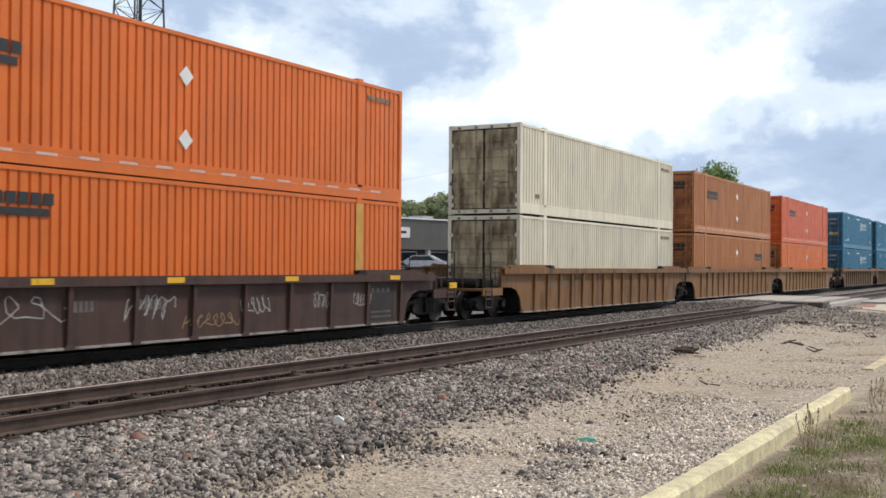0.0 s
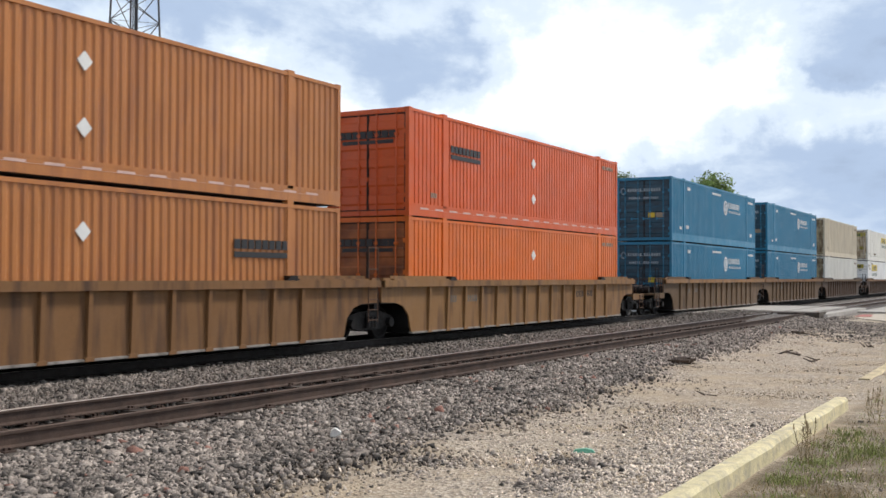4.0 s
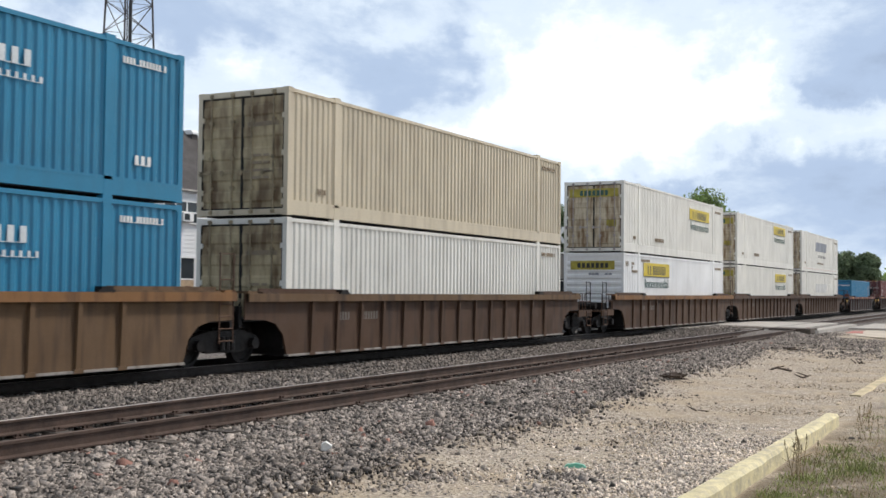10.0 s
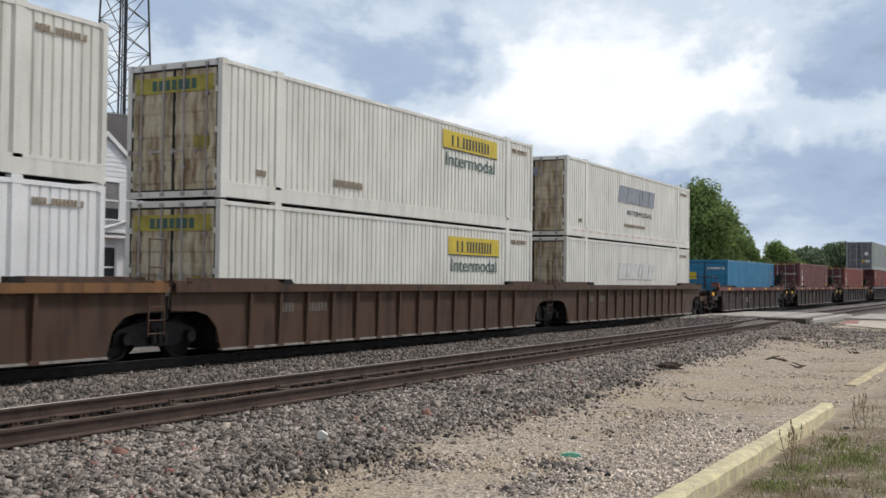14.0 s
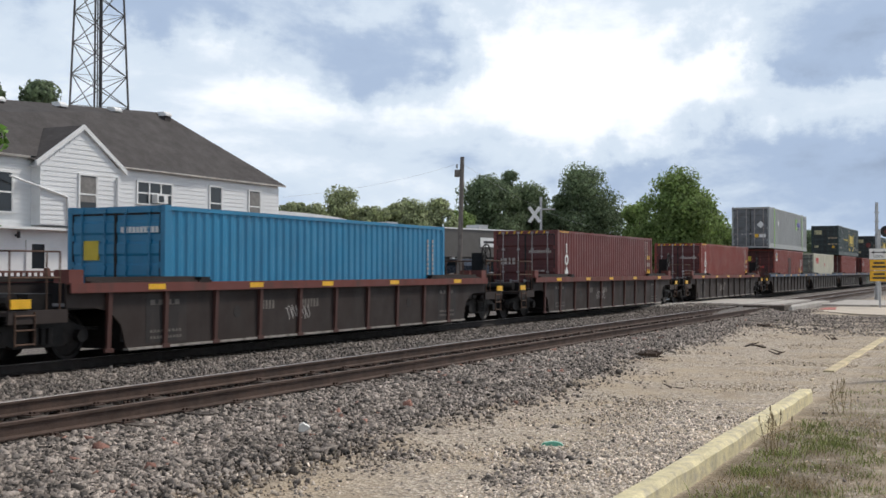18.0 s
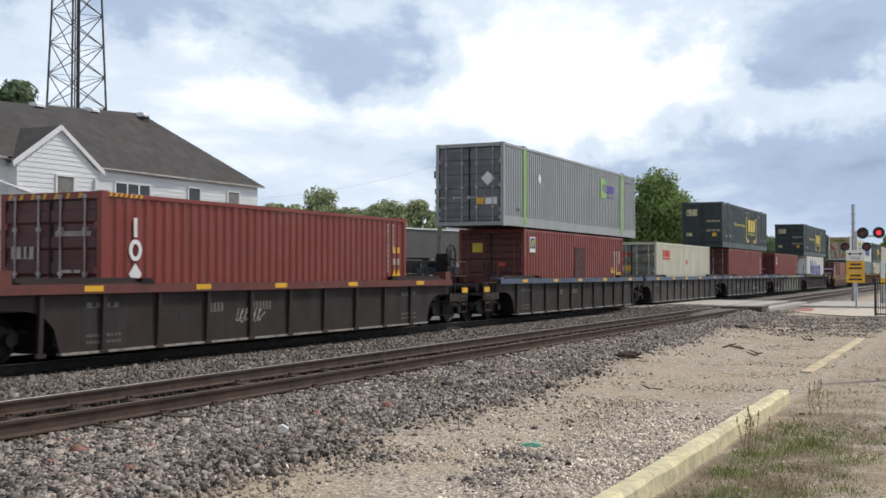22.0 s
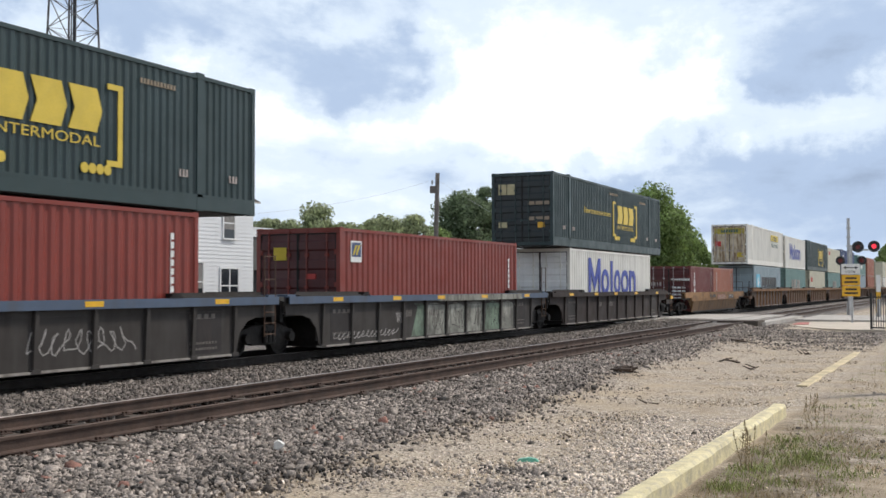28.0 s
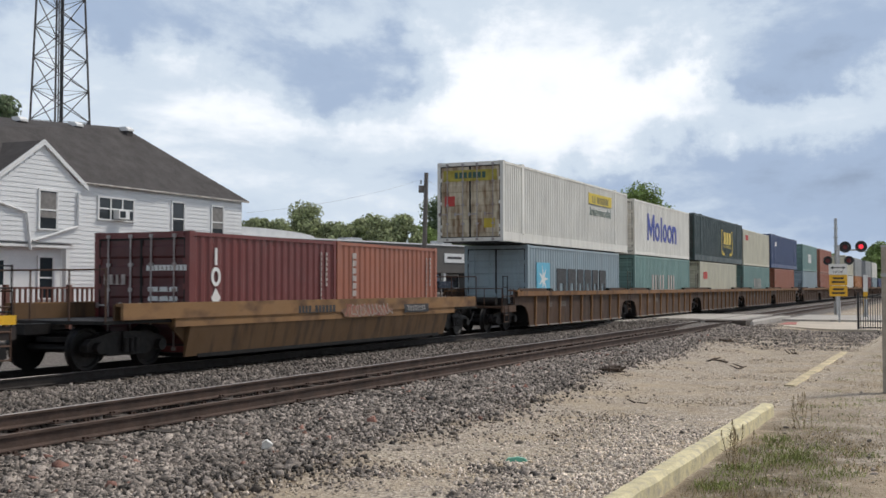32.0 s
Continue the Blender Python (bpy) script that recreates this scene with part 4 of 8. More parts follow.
            if s > 0:
                add_bogie(wg, y0 + 1.6)
                for x in (-1.44, 1.44):
                    lg = part("grab_iron", Geo().rod((x, y0 + 0.95, 0.5), (x, y0 + 0.95, 2.35), 0.016, 6), RUST, wg)
                    part("grab_iron", Geo().rod((x, y0 + 1.38, 0.5), (x, y0 + 1.38, 2.35), 0.016, 6), RUST, wg)
                    for z in (0.55, 0.8, 1.05, 1.3, 1.8, 2.33):
                        part("rung", Geo().rod((x, y0 + 0.95, z), (x, y0 + 1.38, z), 0.013, 5), RUST, lg)
    return wg


def scribble(wagon, y, z, w, h, material, seed, loops=7, x=1.3865):
    """A sprayed line that loops along the side of a wagon."""
    rng = random.Random(seed)
    n = loops * 9
    ph = [rng.uniform(0, 6.28) for _ in range(3)]
    pts = []
    for k in range(n + 1):
        t = k / n
        a = 2 * math.pi * loops * t
        pts.append((y + w * t + 0.5 * w / loops * math.sin(a + ph[0]), z + h * (0.5 + 0.38 * math.cos(a * (1 + 0.07 * math.sin(ph[1])) + 0.6 * math.sin(3 * t + ph[2])) + 0.12 * math.sin(2.3 * a))))
    g = Geo()
    for k, (p, q) in enumerate(pts):
        a, b = pts[max(0, k - 1)], pts[min(n, k + 1)]
        d = math.hypot(b[0] - a[0], b[1] - a[1]) or 1.0
        nx, ny = -(b[1] - a[1]) / d * 0.014, (b[0] - a[0]) / d * 0.014
        g.v += [(x, p + nx, q + ny), (x, p - nx, q - ny)]
    g.f = [[2 * k, 2 * k + 1, 2 * k + 3, 2 * k + 2] for k in range(n)]
    return part("graffiti", g, material, wagon, "looping sprayed graffiti line")


def ring(radius, r, at):
    """A hand wheel's rim round at, its axle along x."""
    g, n, m = Geo(), 20, 6
    for k in range(n):
        t = 2 * math.pi * k / n
        for j in range(m):
            u = 2 * math.pi * j / m
            q = radius + r * math.cos(u)
            g.v.append((at[0] + r * math.sin(u), at[1] + q * math.cos(t), at[2] + q * math.sin(t)))
    g.f = [[k * m + j, k * m + (j + 1) % m, (k + 1) % n * m + (j + 1) % m, (k + 1) % n * m + j] for k in range(n) for j in range(m)]
    return g


P_ORANGE = paint("orange_container_paint", (0.68, 0.147, 0.012), 0.18, (0.25, 0.09, 0.04))
P_REDORANGE = paint("red_orange_container_paint", (0.62, 0.10, 0.014), 0.15, (0.3, 0.08, 0.04))
P_FADED = paint("faded_orange_container_paint", (0.47, 0.18, 0.05), 0.55, (0.24, 0.08, 0.035))
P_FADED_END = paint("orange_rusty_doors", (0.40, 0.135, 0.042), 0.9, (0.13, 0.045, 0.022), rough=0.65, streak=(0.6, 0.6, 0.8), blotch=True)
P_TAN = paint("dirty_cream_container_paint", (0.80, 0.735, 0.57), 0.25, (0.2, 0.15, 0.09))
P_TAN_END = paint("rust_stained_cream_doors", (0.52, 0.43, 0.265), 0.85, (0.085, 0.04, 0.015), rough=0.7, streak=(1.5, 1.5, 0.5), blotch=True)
P_BEIGE = paint("beige_container_paint", (0.60, 0.525, 0.39), 0.3, (0.2, 0.14, 0.08))
P_BLUE = paint("teal_blue_container_paint", (0.018, 0.19, 0.335), 0.2, (0.03, 0.1, 0.14))
# teal taken darker: shade of the door ends put into the colour, plus mottling
P_BLUE_END = paint("shaded_teal_doors", (0.018, 0.075, 0.12), 0.7, (0.012, 0.02, 0.028), streak=(0.6, 0.6, 2.2), blotch=True)
P_WHITE = paint("white_container_paint", (0.76, 0.745, 0.685), 0.3, (0.33, 0.30, 0.25))
P_WHITE_CLEAN = paint("clean_white_container_paint", (0.82, 0.825, 0.82), 0.15, (0.4, 0.38, 0.34))
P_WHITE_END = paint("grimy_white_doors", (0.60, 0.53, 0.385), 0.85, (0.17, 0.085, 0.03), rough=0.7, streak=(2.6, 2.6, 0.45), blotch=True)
P_BRIGHT_BLUE = paint("bright_blue_container_paint", (0.018, 0.20, 0.37), 0.25, (0.03, 0.1, 0.2))
P_MAROON = paint("maroon_container_paint", (0.155, 0.035, 0.032), 0.25, (0.09, 0.03, 0.025))
# maroon darkened to stand for the deep shade on the door ends
P_MAROON_END = paint("shaded_maroon_doors", (0.085, 0.016, 0.016), 0.4, (0.03, 0.012, 0.012))
P_REDBROWN = paint("red_brown_container_paint", (0.215, 0.034, 0.023), 0.25, (0.15, 0.04, 0.03))
P_GREY = paint("grey_container_paint", (0.33, 0.345, 0.345), 0.25, (0.2, 0.19, 0.18))
# grey side paint with the ends' shade painted in; the blotches are dirt
P_GREY_END = paint("shaded_grey_doors", (0.15, 0.16, 0.17), 0.6, (0.06, 0.055, 0.05), streak=(0.8, 0.8, 1.4), blotch=True)
P_REEFER_END = paint("grey_green_doors", (0.25, 0.26, 0.225), 0.7, (0.1, 0.09, 0.07), rough=0.65, streak=(0.8, 0.8, 1.4), blotch=True)
P_REEFER = paint("cream_grey_container_paint", (0.60, 0.575, 0.45), 0.3, (0.28, 0.25, 0.2))
P_GREEN = paint("dark_green_container_paint", (0.021, 0.043, 0.045), 0.2, (0.04, 0.05, 0.045))
# the green of the sides, darkened because the ends lie in shade
P_GREEN_END = paint("shaded_green_doors", (0.012, 0.02, 0.022), 0.4, (0.03, 0.03, 0.028))
P_STEELBLUE = paint("blue_grey_container_paint", (0.30, 0.38, 0.42), 0.3, (0.2, 0.2, 0.2))
P_SEAGREEN = paint("sea_green_container_paint", (0.17, 0.29, 0.27), 0.25, (0.12, 0.16, 0.14))
P_NAVY = paint("navy_container_paint", (0.035, 0.065, 0.17), 0.2, (0.03, 0.04, 0.08))
P_RUSTRED = paint("rust_red_container_paint", (0.35, 0.125, 0.075), 0.3, (0.15, 0.06, 0.04))
YELLOW_INK = shader("yellow_sign_paint", (0.62, 0.47, 0.03), 0.5, 0, 0.12, 2, 0.05, 30, (0.3, 0.24, 0.05), 0.4, bump=0)
OLIVE_INK = shader("grimy_yellow_sign_paint", (0.40, 0.34, 0.05), 0.6, 0, 0.25, 3, 0.1, 30, (0.14, 0.11, 0.03), 0.7, bump=0)
GOLD_INK = shader("gold_lettering", (0.62, 0.46, 0.06), 0.5, 0, 0.1, 2, 0.05, 30, bump=0)
BLUE_INK = shader("royal_blue_lettering", (0.035, 0.06, 0.32), 0.5, 0, 0.1, 2, 0.05, 30, bump=0)
GREEN_INK = shader("dark_green_lettering", (0.03, 0.09, 0.075), 0.5, 0, 0.1, 2, 0.05, 30, bump=0)
RED_INK = shader("red_lettering", (0.5, 0.05, 0.04), 0.5, 0, 0.1, 2, 0.05, 30, bump=0)
WORN_INK = shader("worn_pale_lettering", (0.42, 0.36, 0.33), 0.6, 0, 0.2, 5, 0.1, 30, bump=0)
GREY_INK = shader("grey_lettering", (0.23, 0.25, 0.29), 0.5, 0, 0.1, 2, 0.05, 30, bump=0)
FAINT_INK = shader("faded_lettering", (0.30, 0.24, 0.17), 0.6, 0, 0.1, 2, 0.05, 30, bump=0)
SKY_INK = shader("light_blue_lettering", (0.12, 0.45, 0.62), 0.5, 0, 0.1, 2, 0.05, 30, bump=0)
LIME = shader("lime_green_stripe", (0.23, 0.45, 0.09), 0.5, 0, 0.1, 2, 0.05, 30, bump=0)
W_BROWN = paint("grimy_brown_wagon_paint", (0.062, 0.030, 0.022), 0.6, (0.02, 0.013, 0.011), rough=0.7)
W_TAN = paint("dirty_mustard_wagon_paint", (0.205, 0.098, 0.034), 0.9, (0.06, 0.027, 0.013), rough=0.7)
W_OCHRE = paint("mustard_wagon_paint", (0.25, 0.127, 0.044), 0.85, (0.085, 0.038, 0.017), rough=0.65)
W_DUN = paint("dun_brown_wagon_paint", (0.125, 0.072, 0.034), 0.85, (0.04, 0.021, 0.012), rough=0.75)
W_RUSTY = paint("rusty_brown_wagon_paint", (0.072, 0.036, 0.018), 0.9, (0.026, 0.012, 0.007), rough=0.75)
W_GREY = paint("grimy_grey_wagon_paint", (0.026, 0.0165, 0.0135), 0.6, (0.016, 0.011, 0.009), rough=0.75)
W_MAROON = paint("maroon_wagon_chord", (0.14, 0.038, 0.029), 0.6, (0.055, 0.032, 0.025), rough=0.65)
W_STEEL = paint("pale_grey_wagon_paint", (0.040, 0.034, 0.030), 0.7, (0.02, 0.015, 0.012), rough=0.75)
W_BLUE = paint("blue_grey_wagon_chord", (0.075, 0.105, 0.16), 0.4, (0.08, 0.07, 0.06), rough=0.6)

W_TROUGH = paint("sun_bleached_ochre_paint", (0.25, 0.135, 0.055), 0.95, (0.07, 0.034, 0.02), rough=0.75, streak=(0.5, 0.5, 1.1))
# the trough's ochre darkened: shade below the chord is painted in, with dirt streaks
W_TROUGH_LOW = paint("shaded_ochre_paint", (0.12, 0.066, 0.028), 0.9, (0.035, 0.02, 0.012), rough=0.8)
W_MAROON_DARK = paint("dark_maroon_wagon_posts", (0.07, 0.027, 0.021), 0.6, (0.03, 0.017, 0.013), rough=0.7)
SPRAY_GREY = shader("weathered_silver_spray", (0.25, 0.25, 0.215), 0.75, 0, 0.45, 1.3, 0.2, 12, (0.05, 0.042, 0.036), 0.95, (2.2, 2.2, 0.7), bump=0.05)
SPRAY_GREEN = shader("pale_green_spray", (0.15, 0.205, 0.15), 0.75, 0, 0.45, 1.3, 0.2, 12, (0.05, 0.045, 0.036), 0.9, (1.6, 1.6, 0.7), bump=0.05)
CREAM_PLACARD = shader("grimy_cream_placard", (0.45, 0.41, 0.24), 0.6, 0, 0.25, 3, 0.1, 30, bump=0)
VIOLET_INK = shader("violet_blue_lettering", (0.10, 0.10, 0.36), 0.5, 0, 0.1, 2, 0.05, 30, bump=0)
SOOT = paint("sooty_black_panel", (0.022, 0.018, 0.017), 0.5, (0.06, 0.04, 0.035), rough=0.75)
SCUFF = shader("faded_white_stencil", (0.13, 0.115, 0.1), 0.7, 0, 0.2, 4, 0.1, 30, bump=0)
EDGE = paint("scraped_steel_edge", (0.30, 0.275, 0.245), 0.8, (0.05, 0.035, 0.025), rough=0.7)

L53, L40, L20 = 16.154, 12.19, 6.058
T2, HC, STD = 3.28, 2.896, 2.591  # underside of an upper box, the two usual heights
BOT = 0.343


def stack53(y, lo, up, lo_label, up_label, drop=0.0, **k):
    """Two 53-foot boxes in one well; returns lower and upper."""
    a = container(y, BOT - 0.3 * drop, L53, HC, lo, lo_label, **k)
    b = container(y, T2 - drop, L53, HC, up, up_label, **k)
    return a, b


def diamond(box, y, z, r, material):
    g = Geo().sheet([(y - r, z), (y, z - r), (y + r, z), (y, z + r)], 0, 1.283, 1.299)
    part("placard", g, material, box, "white diamond placard")


def tape(box, n, z=0.2):
    """Short red-and-white reflective strips along the bottom rail."""
    g = Geo().sheet(comb(0.6, z, [0.45] * n, 0.05, 15.0 / n - 0.45), 0, 1.29, 1.3005)
    part("reflective_tape", g, RED_REFLECTOR, box)


def code_marks(box, length, height, ink, ends=True, sides=True):
    """Small owner's code and weights near the ends of the side, and on the doors: too small to read."""
    if sides:
        bars(box, length - 1.65, height - 0.42, [0.05] * 4 + [-0.05] + [0.05] * 7 + [-0.03, 0.05], 0.12, ink, 0.035, "stencilled_code")
        bars(box, 1.2, 0.55, [0.05] * 4, 0.13, ink, 0.04, "stencilled_code")
    if ends:
        end_bars(box, 0.15, height - 0.85, [0.045] * 12, 0.1, ink, 0.03, "stencilled_code")
        for k in range(4):
            end_bars(box, 0.25, 1.35 - 0.17 * k, [0.3, 0.16], 0.06, ink, 0.06, "stencilled_code")


PALE_SPRAY = shader("pale_spray_paint", (0.33, 0.31, 0.29), 0.7, 0, 0.3, 6, 0.2, 30, bump=0)
TAN_SPRAY = shader("tan_spray_paint", (0.24, 0.15, 0.07), 0.7, 0, 0.3, 6, 0.2, 30, bump=0)


def double_orange():
    wg = well_wagon(8.5, 24.8, "coupled", "coupled", W_BROWN, W_BROWN, "grimy dark brown well wagon with graffiti scribbles", top=1.38, reflectors=YELLOW_REFLECTOR, ribs=(0.36, 1.565, 11))
    for k, (y, z, w, h) in enumerate(((2.3, 0.6, 2.6, 0.5), (6.4, 0.55, 1.2, 0.5), (9.7, 0.55, 0.9, 0.4), (12.2, 0.6, 0.8, 0.4), (13.9, 0.6, 0.7, 0.35))):
        scribble(wg, y, z, w, h, PALE_SPRAY, 40 + k, 5)
    scribble(wg, 7.9, 0.35, 1.6, 0.3, TAN_SPRAY, 60, 7)
    lo, up = stack53(8.56, (P_ORANGE, P_FADED_END), (P_ORANGE, P_FADED_END), "orange 53-foot container in a brown well wagon", "orange 53-foot container stacked on another", drop=0.07, pitch=0.215, kind="plate")
    for z in (0.81, 2.05):
        diamond(up, 7.97, z, 0.2, WHITE_MARK)
    tape(up, 16)
    tape(lo, 16)
    bars(up, 2.0, 1.8, [0.21] * 8, 0.2, BLACK_MARK, 0.05)
    bars(up, 2.0, 1.6, [1.95], 0.14, BLACK_MARK)
    bars(lo, 2.7, 2.25, [0.21] * 8, 0.2, BLACK_MARK, 0.05)
    bars(lo, 2.7, 2.06, [1.95], 0.13, BLACK_MARK)
    code_marks(up, L53, HC, FAINT_INK, False)
    post = Geo().box(1.296, 1.303, L53 - 2.14, L53 - 1.82, 0.3, HC - 0.12)
    part("faded_post_cover", post, shader("faded_yellow_paint", (0.55, 0.3, 0.06), 0.6), lo)


def cream_set():
    well_wagon(32.0, 48.3, "coupled", "joined", W_TAN, W_TAN, "mustard-brown well wagon with ribbed sides", top=1.54)
    well_wagon(51.5, 67.85, "joined", "joined", W_TAN, W_TAN, "mustard-brown well wagon with ribbed sides", top=1.53)
    well_wagon(70.95, 87.25, "joined", "coupled", W_OCHRE, W_OCHRE, "ochre-yellow well wagon with dirty ribbed sides", top=1.53)
    lo, up = stack53(32.05, (P_TAN, P_TAN_END), (P_TAN, P_TAN_END), "cream 53-foot container with rust-stained doors in its well", "cream 53-foot container with rust-stained doors, stacked on another", pitch=0.215)
    code_marks(lo, L53, HC, FAINT_INK), code_marks(up, L53, HC, FAINT_INK)
    lo, up = stack53(51.6, (P_FADED, P_FADED_END), (P_FADED, P_FADED_END), "faded orange 53-foot container in its well", "faded orange 53-foot container stacked on another", pitch=0.215)
    for q, y, z in ((up, 2.35, 1.9), (lo, 12.25, 1.85)):
        bars(q, y, z, [0.19] * 8, 0.2, BLACK_MARK, 0.045)
        bars(q, y, z - 0.18, [1.85], 0.12, BLACK_MARK)
    for z in (0.93, 2.1):
        diamond(up, 8.14, z, 0.18, WHITE_MARK)
    diamond(lo, 8.14, 2.05, 0.18, WHITE_MARK)
    for q in (up, lo):
        end_bars(q, -0.95, 2.2, [0.2] * 8, 0.2, BLACK_MARK, 0.03)
        end_bars(q, -0.8, 2.05, [1.6], 0.1, BLACK_MARK)
    tape(up, 18)
    lo, up = stack53(71.0, (P_ORANGE, P_FADED_END), (P_REDORANGE, P_REDORANGE), "orange 53-foot container in an ochre well wagon", "red-orange 53-foot container stacked on an orange one", drop=0.05, pitch=0.215, kind="plate")
    for z in (0.93, 2.1):
        diamond(up, 8.1, z, 0.17, WHITE_MARK)
    diamond(lo, 8.1, 2.0, 0.17, WHITE_MARK)
    tape(up, 18)
    bars(up, 2.35, 1.9, [0.19] * 8, 0.2, BLACK_MARK, 0.045)
    bars(up, 2.35, 1.72, [1.85], 0.12, BLACK_MARK)
    for q in (up, lo):
        end_bars(q, -0.95, 2.1, [0.2] * 8, 0.2, BLACK_MARK, 0.03)
        end_bars(q, -0.8, 1.95, [1.6], 0.1, BLACK_MARK)
    code_marks(up, L53, HC, FAINT_INK, False), code_marks(lo, L53, HC, FAINT_INK, False)


def ring_patch(y, z, w, h, thick, front=1.2985):
    """An oval ring lying on the side of a box; y and z are its lower near corner."""
    g, n = Geo(), 24
    c, d, p, q = y + w / 2, z + h / 2, w / 2, h / 2
    for k in range(n):
        t = 2 * math.pi * k / n
        for u, v in ((p, q), (p - thick, q - thick)):
            g.v += [(x, c + u * math.cos(t), d + v * math.sin(t)) for x in (1.283, front)]
    for k in range(n):
        i, j = 4 * k, 4 * ((k + 1) % n)
        g.f += [[i, j, j + 1, i + 1], [i + 1, j + 1, j + 3, i + 3], [i + 3, j + 3, j + 2, i + 2], [i + 2, j + 2, j, i]]
    return g


def emblem(box, y, z, r, ink):
    """A rosette beside the lettering: a rim, a ring and six petals."""
    top = part("emblem", ring_patch(y - r, z - r, 2 * r, 2 * r, 0.2 * r), ink, box)
    part("ring", ring_patch(y - 0.38 * r, z - 0.38 * r, 0.76 * r, 0.76 * r, 0.16 * r), ink, top)
    for k in range(6):
        t = math.pi * k / 3 + 0.3
        part("petal", ring_patch(y + 0.55 * r * math.cos(t) - 0.24 * r, z + 0.55 * r * math.sin(t) - 0.24 * r, 0.48 * r, 0.48 * r, 0.11 * r, 1.2982), ink, top)


PALE_INK = shader("weathered_white_lettering", (0.58, 0.62, 0.64), 0.55, 0, 0.12, 5, 0.1, 40, bump=0)
FAINT_WHITE = shader("worn_white_lettering", (0.30, 0.36, 0.40), 0.6, 0, 0.25, 5, 0.1, 40, bump=0)


def blue_marks(box):
    emblem(box, 9.5, 1.98, 0.38, PALE_INK)
    bars(box, 10.05, 2.0, [0.13, 0.06, 0.13, 0.13, 0.13, 0.13, 0.06, 0.13, 0.13, 0.13], 0.28, PALE_INK, 0.13)
    bars(box, 10.2, 1.76, [0.06] * 15, 0.11, PALE_INK, 0.11)
    bars(box, 2.5, 2.42, [0.07] * 4, 0.15, WHITE_MARK, 0.05, "stencilled_code")
    bars(box, 6.9, 2.52, [0.05] * 20, 0.1, WHITE_MARK, 0.035, "stencilled_code")
    code_marks(box, L53, HC, WHITE_MARK, False)
    bars(box, 2.25, 0.62, [0.06] * 4, 0.15, WHITE_MARK, 0.05, "stencilled_code")
    bars(box, L53 - 1.3, 0.62, [0.09] * 3, 0.18, WHITE_MARK, 0.07, "stencilled_code")
    g = Geo()
    for k in range(12):
        t = 2 * math.pi * k / 12
        g.box(-0.98 + 0.11 * math.cos(t) - 0.02, -0.98 + 0.11 * math.cos(t) + 0.02, -0.002, 0.03, 2.28 + 0.13 * math.sin(t) - 0.03, 2.28 + 0.13 * math.sin(t) + 0.03)
    part("emblem", g, FAINT_WHITE, box)
    end_bars(box, -0.78, 2.24, [0.075] * 6 + [-0.04] + [0.075] * 7, 0.14, FAINT_WHITE, 0.04)
    end_bars(box, -0.7, 1.9, [0.05] * 6 + [-0.1] + [0.05] * 8, 0.1, FAINT_WHITE, 0.04, "stencilled_code")
    end_mark(box, 0.2, 1.05, 0.3, 0.22, YELLOW_INK, "placard")
    end_mark(box, 0.56, 1.05, 0.36, 0.22, FAINT_INK, "placard")


def blue_set():
    well_wagon(94.3, 110.6, "coupled", "joined", W_DUN, W_OCHRE, "rust-brown well wagon with an ochre top edge", top=1.54)
    well_wagon(113.7, 130.0, "joined", "joined", W_DUN, W_TAN, "dirty mustard well wagon with ribbed sides", top=1.54)
    well_wagon(133.3, 149.6, "joined", "coupled", W_RUSTY, W_DUN, "brown-stained well wagon with ribbed sides", top=1.52)
    for y in (94.38, 113.78):
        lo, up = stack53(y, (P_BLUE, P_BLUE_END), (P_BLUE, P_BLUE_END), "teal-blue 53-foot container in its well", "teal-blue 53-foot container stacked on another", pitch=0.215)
        blue_marks(lo), blue_marks(up)
    lo, up = stack53(133.4, (P_WHITE, P_TAN_END), (P_BEIGE, P_TAN_END), "white 53-foot container in its well", "beige 53-foot container with rust-stained doors, stacked on a white one", pitch=0.215)
    code_marks(lo, L53, HC, FAINT_INK), code_marks(up, L53, HC, FAINT_INK)


def panel_sign(box, y, z, ink, sub, w=2.9, h=0.62):
    """A yellow panel with a dark name bar-lettered on it, and the word below."""
    side_mark(box, y, z, w, h, YELLOW_INK, "sign_panel")
    q = w / 3.4
    part("lettering", Geo().sheet(comb(y + 0.5 * q, z + 0.1, [v * q for v in (0.1, -0.04, 0.1, -0.08, 0.11, 0.11, 0.11, 0.11, 0.11, 0.11, 0.11, 0.11, 0.11)], h - 0.22, 0.085 * q), 0, 1.283, 1.301), BLACK_MARK, box)
    part("panel_border", Geo().box(1.283, 1.3, y, y + w, z, z + 0.03), BLACK_MARK, box)
    if sub:
        lettering("Intermodal", 0.56, ink, box, Matrix.Translation((1.299, y + w * 0.5, z - 0.3)) @ SIDE, w * 0.9)


